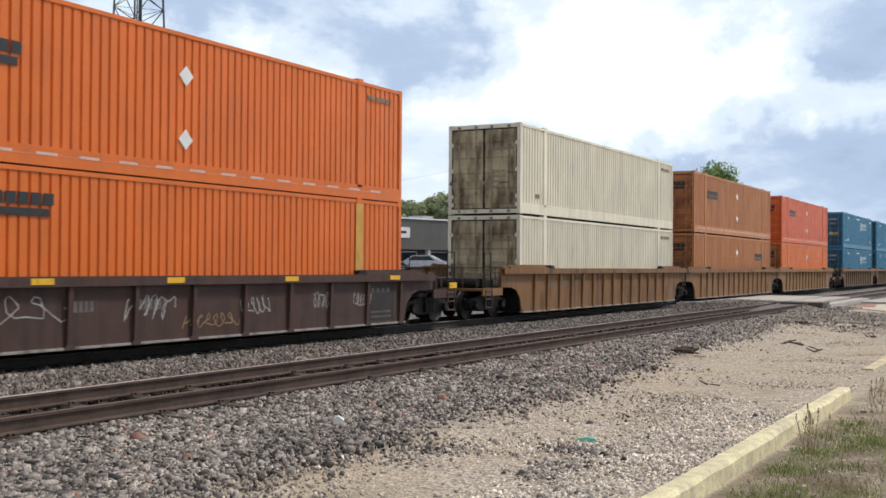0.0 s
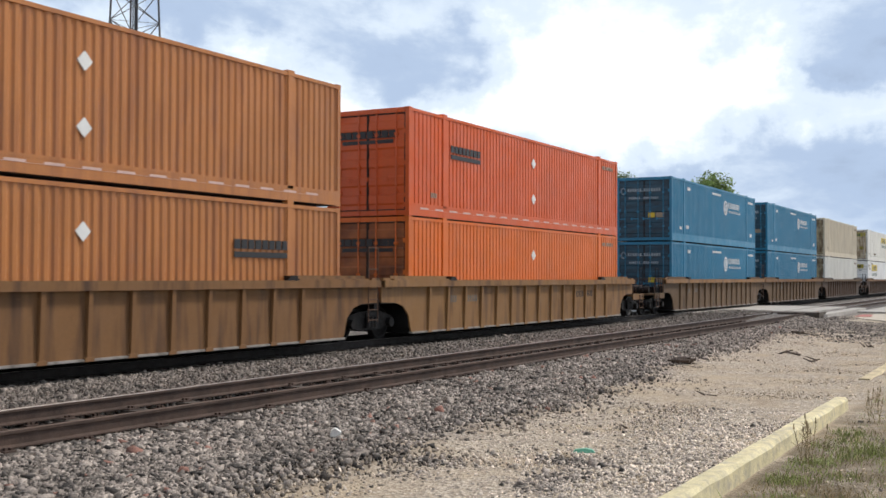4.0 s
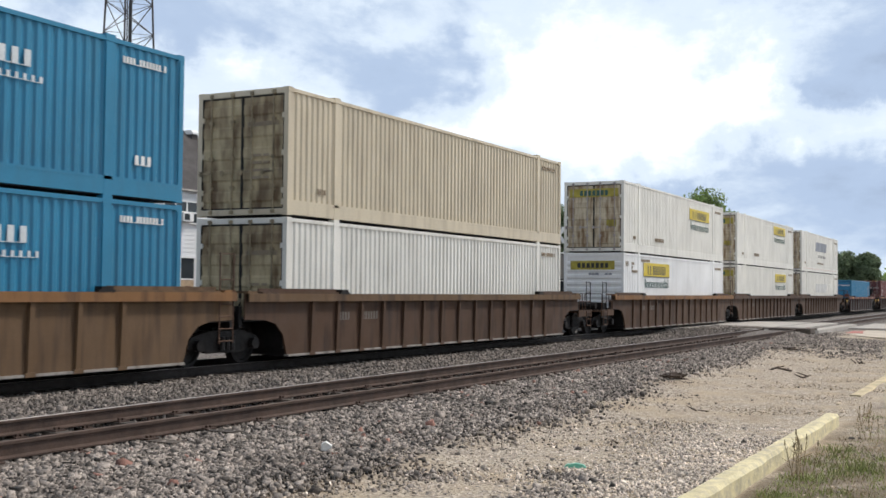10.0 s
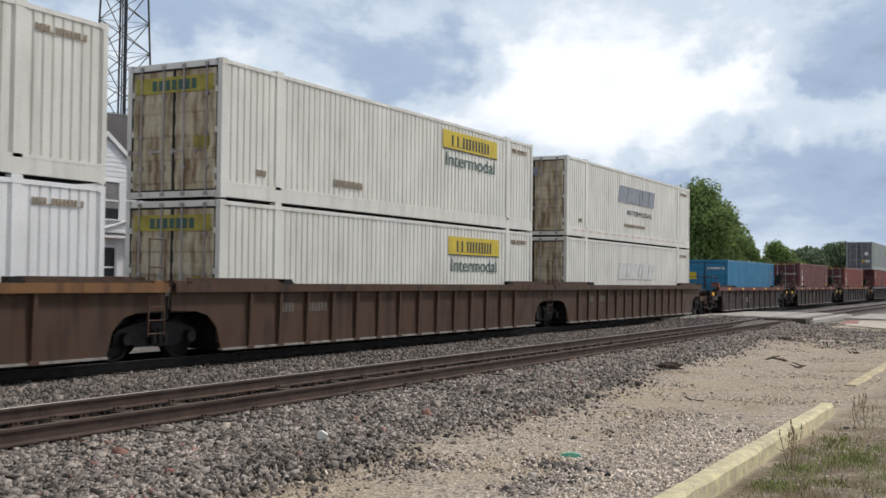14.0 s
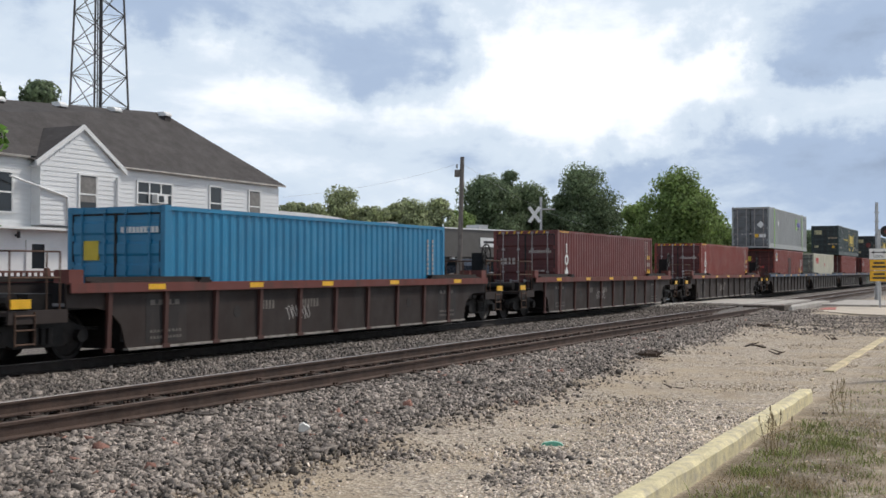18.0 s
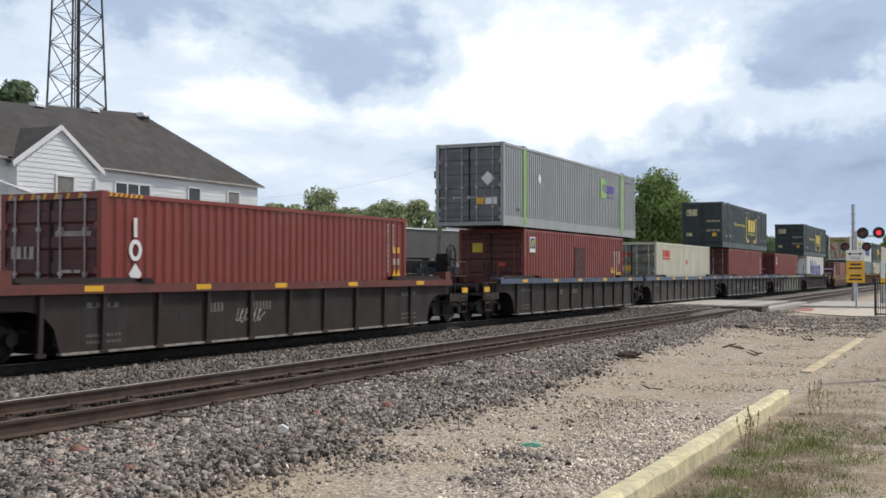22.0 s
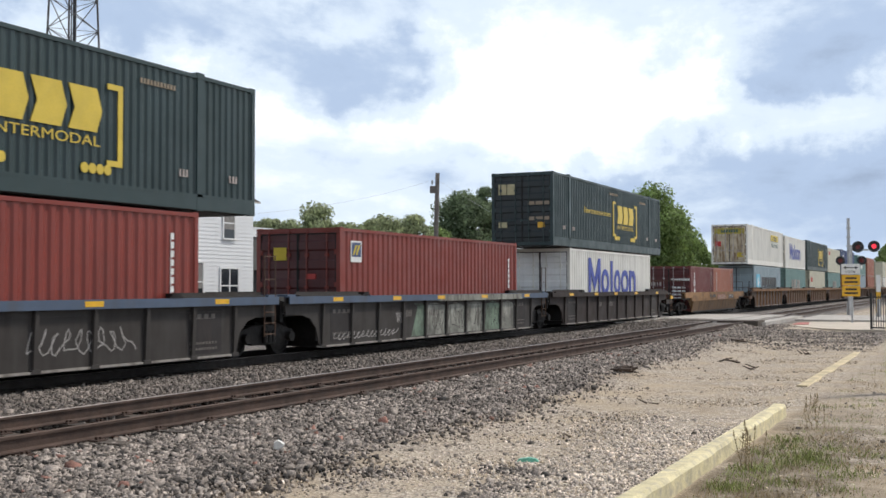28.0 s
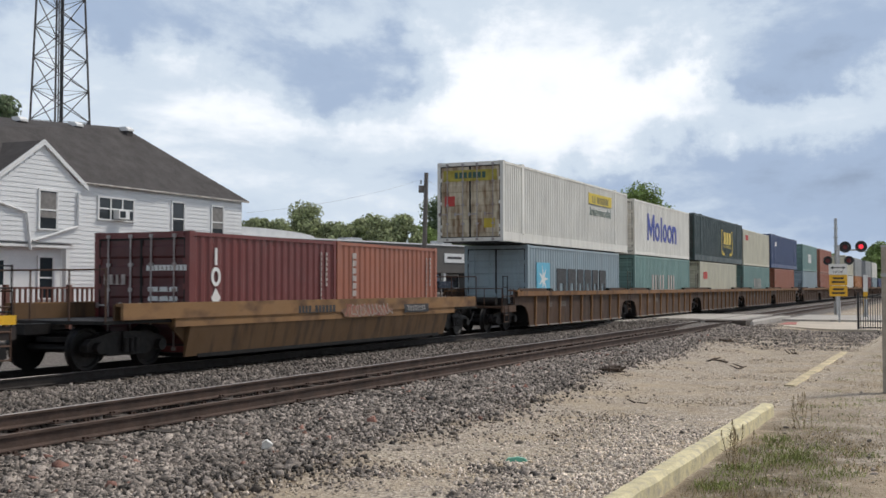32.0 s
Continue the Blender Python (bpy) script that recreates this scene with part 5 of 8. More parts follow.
def white_set():
    well_wagon(156.25, 172.55, "coupled", "joined", W_RUSTY, W_TAN, "rusty brown well wagon with ribbed sides", top=1.5)
    well_wagon(175.65, 191.95, "joined", "joined", W_RUSTY, W_RUSTY, "rusty brown well wagon with ribbed sides", top=1.5)
    well_wagon(194.95, 211.25, "joined", "coupled", W_RUSTY, W_RUSTY, "rusty brown well wagon with ribbed sides", top=1.5)
    a = container(156.34, BOT, L53, HC, (P_WHITE_CLEAN, P_WHITE_CLEAN), "clean white 53-foot container with a yellow sign panel", 0.215, "plate", door=False)
    panel_sign(a, 2.6, 1.95, GREEN_INK, True, 3.75, 0.6)
    end_mark(a, -1.0, 2.2, 1.9, 0.36, OLIVE_INK, "sign_panel")
    end_bars(a, -0.7, 2.27, [0.14] * 7, 0.2, BLACK_MARK, 0.06)
    b = container(156.34, T2, L53, HC, (P_WHITE, P_WHITE_END), "white 53-foot container with grimy doors and yellow panel", 0.215, "plate")
    panel_sign(b, 9.7, 1.87, GREEN_INK, True, 3.6, 0.56)
    c, d = stack53(175.71, (P_WHITE, P_WHITE_END), (P_WHITE, P_WHITE_END), "off-white 53-foot container with grimy doors in its well", "off-white 53-foot container with grimy doors stacked on another", pitch=0.215, kind="plate")
    panel_sign(c, 10.15, 2.0, GREEN_INK, True, 3.4, 0.54)
    panel_sign(d, 9.75, 2.1, GREEN_INK, True, 3.6, 0.54)
    for q in (b, c, d):
        end_mark(q, -1.05, 2.25, 2.1, 0.34, OLIVE_INK, "sign_panel")
        end_bars(q, -0.6, 2.3, [0.13] * 7, 0.22, GREEN_INK, 0.05)
        end_mark(q, 0.55, 1.0, 0.4, 0.3, OLIVE_INK, "placard")
    for q in (a, b, c, d):
        code_marks(q, L53, HC, FAINT_INK, False)
        bars(q, 4.2, 0.56, [0.035] * 14, 0.17, FAINT_INK, 0.06, "stencilled_code")
    for k in range(3):
        bars(a, 1.05, 2.42 - 0.16 * k, [0.04] * (4, 2, 9)[k], 0.1, FAINT_INK, 0.045, "stencilled_code")
    for y in (0.3, 0.5):
        bars(a, y, 2.35, [0.03, 0.03], 0.2, FAINT_INK, 0.03, "stencilled_code")
    bars(a, 2.3, 2.58, [0.05] * 12, 0.1, FAINT_INK, 0.05, "stencilled_code")
    end_bars(a, -0.2, 1.98, [0.1, 0.08, 0.16, -0.2, 0.12, 0.12], 0.08, GREY_INK, 0.04, "stencilled_code")
    e, f = stack53(195.0, (P_WHITE, P_WHITE_END), (P_WHITE, P_WHITE_END), "off-white 53-foot container with ghost lettering in its well", "off-white 53-foot container with grey slanted lettering, stacked", pitch=0.215, kind="plate")
    bars(f, 5.6, 1.6, [0.95, 1.5, 0.32, 0.8, 0.75], 0.68, GREY_INK, 0.1, slant=0.2)
    lettering("INTERMODAL", 0.3, BLACK_MARK, f, Matrix.Translation((1.299, 8.4, 1.2)) @ SIDE, 3.3)
    bars(f, 6.4, 0.62, [0.1] * 14, 0.12, FAINT_INK, 0.1, "stencilled_code")
    tape(f, 18)
    bars(e, 5.6, 1.4, [0.95, 1.5, 0.32, 0.8, 0.75], 0.66, shader("ghost_lettering", (0.6, 0.6, 0.58), 0.6, bump=0), 0.1, slant=0.2)
    end_bars(f, -1.0, 2.2, [0.3, 0.12, 0.25, 0.3], 0.3, GREY_INK, 0.06)
    for q in (e, f):
        code_marks(q, L53, HC, FAINT_INK, False)


def down_side(box, y, z, n, w, h, ink):
    """Letters one below the other, as plain bars."""
    out = [(q, p) for p, q in comb(-z - h, y, [h] * n, w, 0.05)]
    g = Geo().sheet([(p, -q) for p, q in out], 0, 1.283, 1.2985)
    part("lettering", g, ink, box)


def hazard(box, height):
    """Slanted yellow dashes along the top edges at the door end, which warn of the extra height."""
    for k in range(7):
        y = 0.2 + 0.14 * k
        part("hazard_stripe", Geo().sheet([(y, height - 0.095), (y + 0.06, height - 0.095), (y + 0.1, height - 0.025), (y + 0.04, height - 0.025)], 0, 1.295, 1.298), YELLOW_REFLECTOR, box)
        x = -1.1 + 0.3 * k
        part("hazard_stripe", Geo().sheet([(x, height - 0.13), (x + 0.07, height - 0.13), (x + 0.12, height - 0.03), (x + 0.05, height - 0.03)], 1, -0.003, 0.01), YELLOW_REFLECTOR, box)


def singles():
    for y, lab in ((217.75, "dark grey well wagon with a maroon top edge and yellow reflectors"), (239.25, "dark grey well wagon with a maroon top edge and yellow reflectors"), (260.85, "dark grey well wagon with a maroon top edge")):
        wg = well_wagon(y, y + 14.55, "coupled", "coupled", W_GREY, W_MAROON, lab, top=1.40, reflectors=YELLOW_REFLECTOR, ribs=(-0.45, 1.54, 10), post_mat=W_MAROON_DARK if y < 250 else W_GREY)
        scribble(wg, 5.2, 0.5, 1.0, 0.35, PALE_SPRAY, int(y), 6)
        for p in (3.4, 11.05):
            part("round_port", Geo().rod((1.38, p, 0.75), (1.386, p, 0.75), 0.13, 14), SOOT, wg)
    a = container(218.95, 0.33, L40, STD, (P_BRIGHT_BLUE, P_BRIGHT_BLUE), "bright blue 40-foot container alone in its well")
    end_mark(a, -0.85, 1.5, 0.4, 0.4, YELLOW_INK, "placard")
    end_bars(a, 0.15, 2.05, [0.07] * 10, 0.12, WHITE_MARK, 0.03, "stencilled_code")
    down_side(a, 11.1, 2.1, 10, 0.07, 0.08, WORN_INK), down_side(a, 11.4, 2.1, 10, 0.07, 0.08, WORN_INK)
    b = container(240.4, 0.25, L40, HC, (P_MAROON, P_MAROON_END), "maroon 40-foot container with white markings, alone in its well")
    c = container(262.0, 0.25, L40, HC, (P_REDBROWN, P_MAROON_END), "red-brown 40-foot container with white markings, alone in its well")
    for q in (b, c):
        down_name(q, 0.75, 1.12, 0.36, 0.42, WHITE_MARK)
        down_side(q, 11.1, 2.62, 10, 0.05, 0.09, WORN_INK), down_side(q, 11.4, 2.62, 6, 0.06, 0.09, WORN_INK)
        for y in (11.5, 11.74):
            part("warning_triangle", Geo().sheet([(y - 0.11, 1.27), (y + 0.11, 1.27), (y, 1.47)], 0, 1.283, 1.2985), YELLOW_REFLECTOR, q)
            side_mark(q, y - 0.07, 1.9, 0.13, 0.17, YELLOW_REFLECTOR, "placard"), side_mark(q, y - 0.07, 1.58, 0.13, 0.17, WORN_INK, "placard")
        end_bars(q, -1.0, 1.62, [0.05, 0.1, 0.06, 0.1], 0.24, WORN_INK, 0.09)
        hazard(q, HC)
        code_marks(q, L40, HC, WORN_INK, sides=False)


BURNT = shader("sooty_overpaint", (0.03, 0.013, 0.012), 0.7, 0, 0.5, 3, 0.2, 30, (0.16, 0.03, 0.022), 0.85, (3, 3, 1.2), bump=0)


def swoosh_panel(box, y, z):
    """A white-edged navy square with two yellow strokes."""
    q = side_mark(box, y, z, 0.56, 0.56, WHITE_MARK, "logo_panel")
    part("field", Geo().box(1.297, 1.3, y + 0.04, y + 0.52, z + 0.14, z + 0.52), P_NAVY, q)
    for k in (0.0, 0.16):
        part("stroke", Geo().sheet([(y + 0.08 + k, z + 0.18), (y + 0.17 + k, z + 0.2), (y + 0.33 + k, z + 0.46), (y + 0.22 + k, z + 0.44)], 0, 1.299, 1.302), YELLOW_INK, q)


def mixed_set():
    well_wagon(282.15, 296.7, "coupled", "joined", W_GREY, W_BLUE, "grimy grey well wagon with a blue-grey top edge", top=1.40, reflectors=YELLOW_REFLECTOR, ribs=(0.17, 1.43, 11))
    well_wagon(300.15, 314.75, "joined", "joined", W_STEEL, W_BLUE, "grimy grey well wagon with faint graffiti", top=1.40, reflectors=YELLOW_REFLECTOR, ribs=(0.17, 1.43, 11))
    w3 = well_wagon(318.15, 332.75, "joined", "joined", W_STEEL, W_BLUE, "grimy grey well wagon with faint graffiti", top=1.40, reflectors=YELLOW_REFLECTOR, ribs=(0.17, 1.43, 11))
    scribble(w3, 8.6, 0.4, 2.6, 0.5, PALE_SPRAY, 71, 9)
    scribble(w3, 2.6, 0.5, 1.6, 0.4, PALE_SPRAY, 72, 6)
    w4 = well_wagon(336.1, 350.65, "joined", "joined", W_STEEL, W_BLUE, "grey well wagon half covered in silver graffiti", top=1.40, reflectors=YELLOW_REFLECTOR, ribs=(0.17, 1.43, 11))
    well_wagon(354.1, 368.7, "joined", "coupled", W_GREY, W_GREY, "grimy dark grey well wagon", top=1.40, reflectors=YELLOW_REFLECTOR, ribs=(0.17, 1.43, 11))
    for k in range(3, 9):
        y0 = 0.17 + k * 1.43 + 0.055
        part("graffiti", Geo().sheet([(y0 + (0.5 if k == 3 else 0.0), 0.2), (y0 + 1.32, 0.2), (y0 + 1.32, 1.12 - 0.05 * (k % 3)), (y0 + 0.7, 1.15), (y0 + (0.9 if k == 3 else 0.0), 1.1 - 0.06 * (k % 2))], 0, 1.38, 1.3825), SPRAY_GREEN if k in (3, 7) else SPRAY_GREY, w4, "faded sprayed graffiti fill")
    for k, y in enumerate((6.4, 7.7, 9.4, 10.9)):
        scribble(w4, y, 0.28, 1.1, 0.75, SOOT, 80 + k, 4)
    part("graffiti", Geo().sheet([(6.6, 1.2), (13.4, 1.2), (13.3, 1.385), (6.9, 1.385)], 0, 1.5, 1.5025), SPRAY_GREY, w4, "silver graffiti on the top edge")
    scribble(w4, 0.7, 0.28, 3.4, 0.2, PALE_SPRAY, 73, 14)
    scribble(w4, 4.1, 0.6, 0.5, 0.35, PALE_SPRAY, 74, 5)
    a = container(283.33, 0.30, L40, HC, (P_REDBROWN, P_MAROON_END), "red-brown 40-foot container under a grey one", rod_mat=P_REDBROWN)
    swoosh_panel(a, 0.55, 2.05)
    part("dark_patch", Geo().sheet([(5.4, 0.9), (5.75, 0.85), (5.8, 1.05), (6.2, 1.0), (6.3, 0.85), (6.75, 0.95), (6.7, 1.6), (6.78, 2.3), (6.3, 2.36), (5.9, 2.3), (5.5, 2.34), (5.55, 1.7)], 0, 1.283, 1.2975), BURNT, a, "sooty dark overpainted patch")
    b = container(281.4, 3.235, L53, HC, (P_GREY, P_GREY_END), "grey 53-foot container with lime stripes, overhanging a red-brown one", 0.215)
    for y in (1.85, 13.75):
        part("lime_stripe", Geo().box(1.296, 1.302, y, y + 0.28, 0.1, HC - 0.1), LIME, b)
    diamond(b, 3.48, 1.85, 0.2, WHITE_MARK)
    bars(b, 11.78, 1.86, [0.18, 0.18, 0.16, 0.15, 0.16], 0.34, VIOLET_INK, 0.045)
    bars(b, 11.8, 1.64, [0.05] * 9, 0.09, GREY_INK, 0.06, "stencilled_code")
    part("emblem", Geo().sheet([(10.85, 1.6), (11.4, 1.6), (11.6, 1.7), (11.6, 1.84), (11.2, 1.84), (11.05, 1.95), (11.05, 2.12), (11.2, 2.22), (11.6, 2.22), (11.6, 2.36), (11.4, 2.46), (10.85, 2.46)], 0, 1.283, 1.2985), LIME, b, "lime green emblem")
    for y in (10.35, 10.7):
        part("warning_triangle", Geo().sheet([(y, 1.3), (y + 0.3, 1.3), (y + 0.15, 1.58)], 0, 1.283, 1.2985), YELLOW_REFLECTOR, a)
    for y, n in ((10.85, 14), (11.2, 14), (11.6, 6)):
        down_side(a, y, 2.2, n, 0.06, 0.05, WHITE_MARK)
    for y in (11.3, 11.65):
        side_mark(a, y, 1.12, 0.22, 0.22, YELLOW_REFLECTOR, "placard"), side_mark(a, y, 0.72, 0.22, 0.22, FAINT_INK, "placard")
    g = Geo().sheet([(0.45, 1.65), (0.7, 1.4), (0.95, 1.65), (0.7, 1.9)], 1, -0.003, 0.03)
    part("placard", g, WHITE_MARK, b)
    end_mark(b, 0.25, 0.75, 0.3, 0.24, YELLOW_REFLECTOR, "placard"), end_mark(b, 0.6, 0.75, 0.45, 0.24, WHITE_MARK, "placard")
    code_marks(b, L53, HC, GREY_INK, False)
    c = container(301.4, 0.28, L40, HC, (P_REEFER, P_REEFER_END), "cream 40-foot container with a red logo and grey-green doors")
    end_bars(c, -1.0, 2.15, [0.14] * 6, 0.2, RED_INK, 0.03)
    part("emblem", Geo().sheet([(-0.85, 1.85), (-0.5, 1.7), (-0.35, 1.85), (-0.45, 2.0), (-0.75, 2.0)], 1, -0.004, 0.03), RED_INK, c)
    end_mark(c, -0.35, 1.4, 0.3, 0.3, YELLOW_REFLECTOR, "placard"), end_bars(c, -0.9, 1.42, [0.05] * 6, 0.22, WHITE_MARK, 0.04, "stencilled_code"), end_bars(c, 0.3, 2.35, [0.06] * 9, 0.1, BLACK_MARK, 0.03, "stencilled_code")
    bars(c, 1.3, 2.15, [0.5, 0.15, 0.5], 0.35, RED_INK, 0.1), bars(c, 1.3, 2.02, [1.4], 0.09, RED_INK)
    side_mark(c, 6.25, 1.8, 0.3, 0.25, RED_INK, "logo_panel")
    for y, yl, lo_m, lab in ((317.36, 319.3, (P_REDBROWN, P_MAROON_END), "red-brown 40-foot container under a dark green one"), (353.3, 355.25, (P_WHITE, P_WHITE_CLEAN), "white 40-foot container with big blue lettering shapes")):
        q = container(yl, 0.30, L40, HC, lo_m, lab)
        if lo_m[0] is P_WHITE:
            block_name(q, 2.4, 0.95, 1.6, BLUE_INK, 1.75)
        else:
            down_side(q, 11.3, 2.3, 9, 0.1, 0.13, WHITE_MARK)
        u = container(y, 3.235, L53, HC, (P_GREEN, P_GREEN_END), "dark green 53-foot container with gold lettering, overhanging the box below", 0.215)
        bracket_logo(u, 7.9)
        lettering("How tomorrow moves", 0.36, GOLD_INK, u, Matrix.Translation((1.299, 5.65, 1.62)) @ SIDE, 3.7)
        bars(u, 7.4, 2.52, [0.04] * 13, 0.09, FAINT_INK, 0.06, "stencilled_code")
        bars(u, 12.3, 2.42, [0.05] * 11, 0.1, FAINT_INK, 0.05, "stencilled_code")
        for q, n in ((1.15, 3), (2.3, 3), (13.5, 3), (15.2, 3)):
            bars(u, q, 0.68, [0.05] * n, 0.15, WORN_INK, 0.06, "stencilled_code")
        for x, z, w, h in ((-1.0, 2.02, 0.34, 0.42), (-0.62, 2.02, 0.34, 0.42), (-1.0, 0.72, 0.36, 0.22)):
            end_mark(u, x, z, w, h, CREAM_PLACARD, "placard")
        for z in (1.6, 1.0):
            end_bars(u, 0.25, z, [0.26, 0.3, 0.2], 0.14, FAINT_INK, 0.06)
        end_mark(u, 0.65, 0.7, 0.28, 0.22, YELLOW_REFLECTOR, "placard")
    d = container(337.28, 0.28, L40, HC, (P_REDBROWN, P_MAROON_END), "red-brown 40-foot container alone in a grey well wagon", rod_mat=P_REDBROWN)
    swoosh_panel(d, 0.55, 2.0)
    down_side(d, 11.4, 2.2, 6, 0.1, 0.13, WHITE_MARK)
    for q in (a, d):
        end_mark(q, -0.75, 2.05, 0.4, 0.34, YELLOW_INK, "placard")
        end_mark(q, 0.25, 1.55, 0.3, 0.14, RED_INK, "placard")


def block_name(box, y, z, h, ink, wide=1.0):
    """A big name as plain shapes: a tall zigzag, rings, a post and arches."""
    low = h * 0.72
    for kind, w in (("zigzag", 0.95), ("ring", 0.62), ("post", 0.3), ("ring", 0.54), ("ring", 0.68), ("arch", 0.6)):
        w *= wide
        c, t = y + w / 2, 0.17 * wide
        if kind == "zigzag":
            g = Geo().sheet([(y, z), (y + t, z), (y + t, z + h * 0.6), (c, z + h * 0.12), (y + w - t, z + h * 0.6), (y + w - t, z), (y + w, z), (y + w, z + h), (y + w - t, z + h), (c, z + h * 0.45), (y + t, z + h), (y, z + h)], 0, 1.283, 1.2985)
        elif kind == "ring":
            g = ring_patch(y, z, w, low, t * 0.85)
        elif kind == "post":
            g = Geo().box(1.283, 1.2985, c - t / 2, c + t / 2, z, z + h * 0.95)
        else:
            g = Geo().sheet([(y, z), (y + t, z), (y + t, z + low * 0.6), (c, z + low * 0.8), (y + w - t, z + low * 0.6), (y + w - t, z), (y + w, z), (y + w, z + low * 0.75), (y + w * 0.75, z + low * 0.97), (y + w * 0.3, z + low * 0.97), (y, z + low)], 0, 1.283, 1.2985)
        part("letter_block", g, ink, box)
        y += w + 0.14


def down_name(box, y, z, w, h, ink):
    """Three plain shapes one below the other: a post, a ring and a lozenge."""
    t = w * 0.24
    part("letter_block", Geo().box(1.283, 1.2985, y + w / 2 - t / 2, y + w / 2 + t / 2, z + 2.2 * h, z + 3.1 * h), ink, box)
    part("letter_block", ring_patch(y, z + 1.1 * h, w, h, t), ink, box)
    part("letter_block", Geo().sheet([(y, z + h / 2), (y + w / 2, z), (y + w, z + h / 2), (y + w / 2, z + h)], 0, 1.283, 1.2985), ink, box)


def bracket_logo(box, y):
    """Big square brackets with gold chevrons between and dots below."""
    g = Geo()
    for a, s in ((y, 1), (y + 3.9, -1)):
        part("bracket", Geo().sheet([(a, 0.68), (a + s * 0.42, 0.68), (a + s * 0.42, 0.79), (a + s * 0.13, 0.79), (a + s * 0.13, 2.14), (a + s * 0.42, 2.14), (a + s * 0.42, 2.25), (a, 2.25)], 0, 1.283, 1.2985), GOLD_INK, box)
    for k in range(3):
        a = y + 0.68 + k * 0.9
        part("letter_block", Geo().sheet([(a, 1.28), (a + 0.72, 1.28), (a + 0.86, 1.68), (a + 0.72, 2.1), (a, 2.1), (a + 0.16, 1.68)], 0, 1.283, 1.2985), GOLD_INK, box)
    lettering("INTERMODAL", 0.27, GOLD_INK, box, Matrix.Translation((1.299, y + 1.98, 1.1)) @ SIDE, 2.6)
    for a in (0.25, 2.8):
        for k in range(4):
            part("dot", Geo().rod((1.283, y + a + 0.1 + 0.2 * k, 0.6), (1.2985, y + a + 0.1 + 0.2 * k, 0.6), 0.1, 12), GOLD_INK, box)


def trough_wagon(a, b, label):
    """An older well wagon: a shallow ochre trough with raking ends."""
    wg = thing("well_wagon", pose(TRAIN_X, a, 0), label, "freight wagon", "wagons of the train")
    ride(wg, a)
    Ln = b - a
    out = [(0.3, 0.17), (Ln - 0.3, 0.17), (Ln + 0.6, 0.86), (Ln + 2.2, 0.92), (Ln + 2.2, 1.28), (-2.2, 1.28), (-2.2, 0.92), (-0.6, 0.86)]
    for s in (-1, 1):
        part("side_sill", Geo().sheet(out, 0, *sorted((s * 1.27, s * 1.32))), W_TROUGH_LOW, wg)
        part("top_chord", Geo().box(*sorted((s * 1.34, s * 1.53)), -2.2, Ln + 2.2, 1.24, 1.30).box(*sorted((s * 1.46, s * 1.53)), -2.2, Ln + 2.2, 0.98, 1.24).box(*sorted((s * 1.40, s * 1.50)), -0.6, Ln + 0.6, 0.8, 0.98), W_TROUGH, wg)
        # leans inward; its shade is in the paint colour as well
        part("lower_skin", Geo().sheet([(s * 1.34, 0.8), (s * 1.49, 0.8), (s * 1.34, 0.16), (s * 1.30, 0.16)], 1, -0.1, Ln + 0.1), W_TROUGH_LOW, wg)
        part("graffiti", Geo().sheet([(6.2, 0.84), (7.0, 0.82), (8.6, 0.86), (8.9, 1.0), (7.9, 1.16), (6.6, 1.12), (6.0, 1.02)], 0, *sorted((s * 1.53, s * 1.532))), shader("grey_pink_graffiti", (0.24, 0.135, 0.085), 0.7, 0, 0.5, 5), wg)
        part("stencilled_code", Geo().sheet(comb(4.0, 0.98, [0.1, 0.1, 0.1, 0.1, -0.1, 0.12, 0.12, 0.12, 0.12, 0.12, 0.12], 0.18, 0.05), 0, *sorted((s * 1.53, s * 1.533))).box(*sorted((s * 1.53, s * 1.533)), 9.6, 11.2, 0.88, 1.12), BLACK_MARK, wg)
    part("well_floor", Geo().box(-1.36, 1.36, 0.3, Ln - 0.3, 0.13, 0.21), DARK_STEEL, wg)
    for y0, s in ((0, -1), (Ln, 1)):
        part("end_platform", Geo().box(-1.4, 1.4, *sorted((y0, y0 + s * 2.6)), 0.9, 0.97), DARK_STEEL, wg)
        part("coupler", Geo().box(-0.13, 0.13, *sorted((y0 + s * 2.6, y0 + s * 3.3)), 0.72, 0.92), DARK_STEEL, wg)
        add_bogie(wg, y0 + s * 1.5)
    for y0, s in ((0, -1), (Ln, 1)):
        for x in (-1.4, -0.5, 0.5, 1.4):
            part("rail_post", Geo().rod((x, y0 + s * 2.55, 0.95), (x, y0 + s * 2.55, 1.95), 0.018, 6), RUST, wg)
        part("handrail", Geo().rod((-1.4, y0 + s * 2.55, 1.95), (1.4, y0 + s * 2.55, 1.95), 0.018, 6), RUST, wg)
    scribble(wg, 6.2, 0.82, 2.4, 0.36, shader("dusky_pink_spray", (0.30, 0.10, 0.08), 0.7, bump=0), 91, 12, 1.5335)
    scribble(wg, 6.6, 0.82, 2.2, 0.36, shader("pale_grey_spray", (0.32, 0.27, 0.23), 0.7, bump=0), 92, 10, 1.5345)
    scribble(wg, 9.8, 0.92, 1.2, 0.16, PALE_SPRAY, 93, 8, 1.5345)


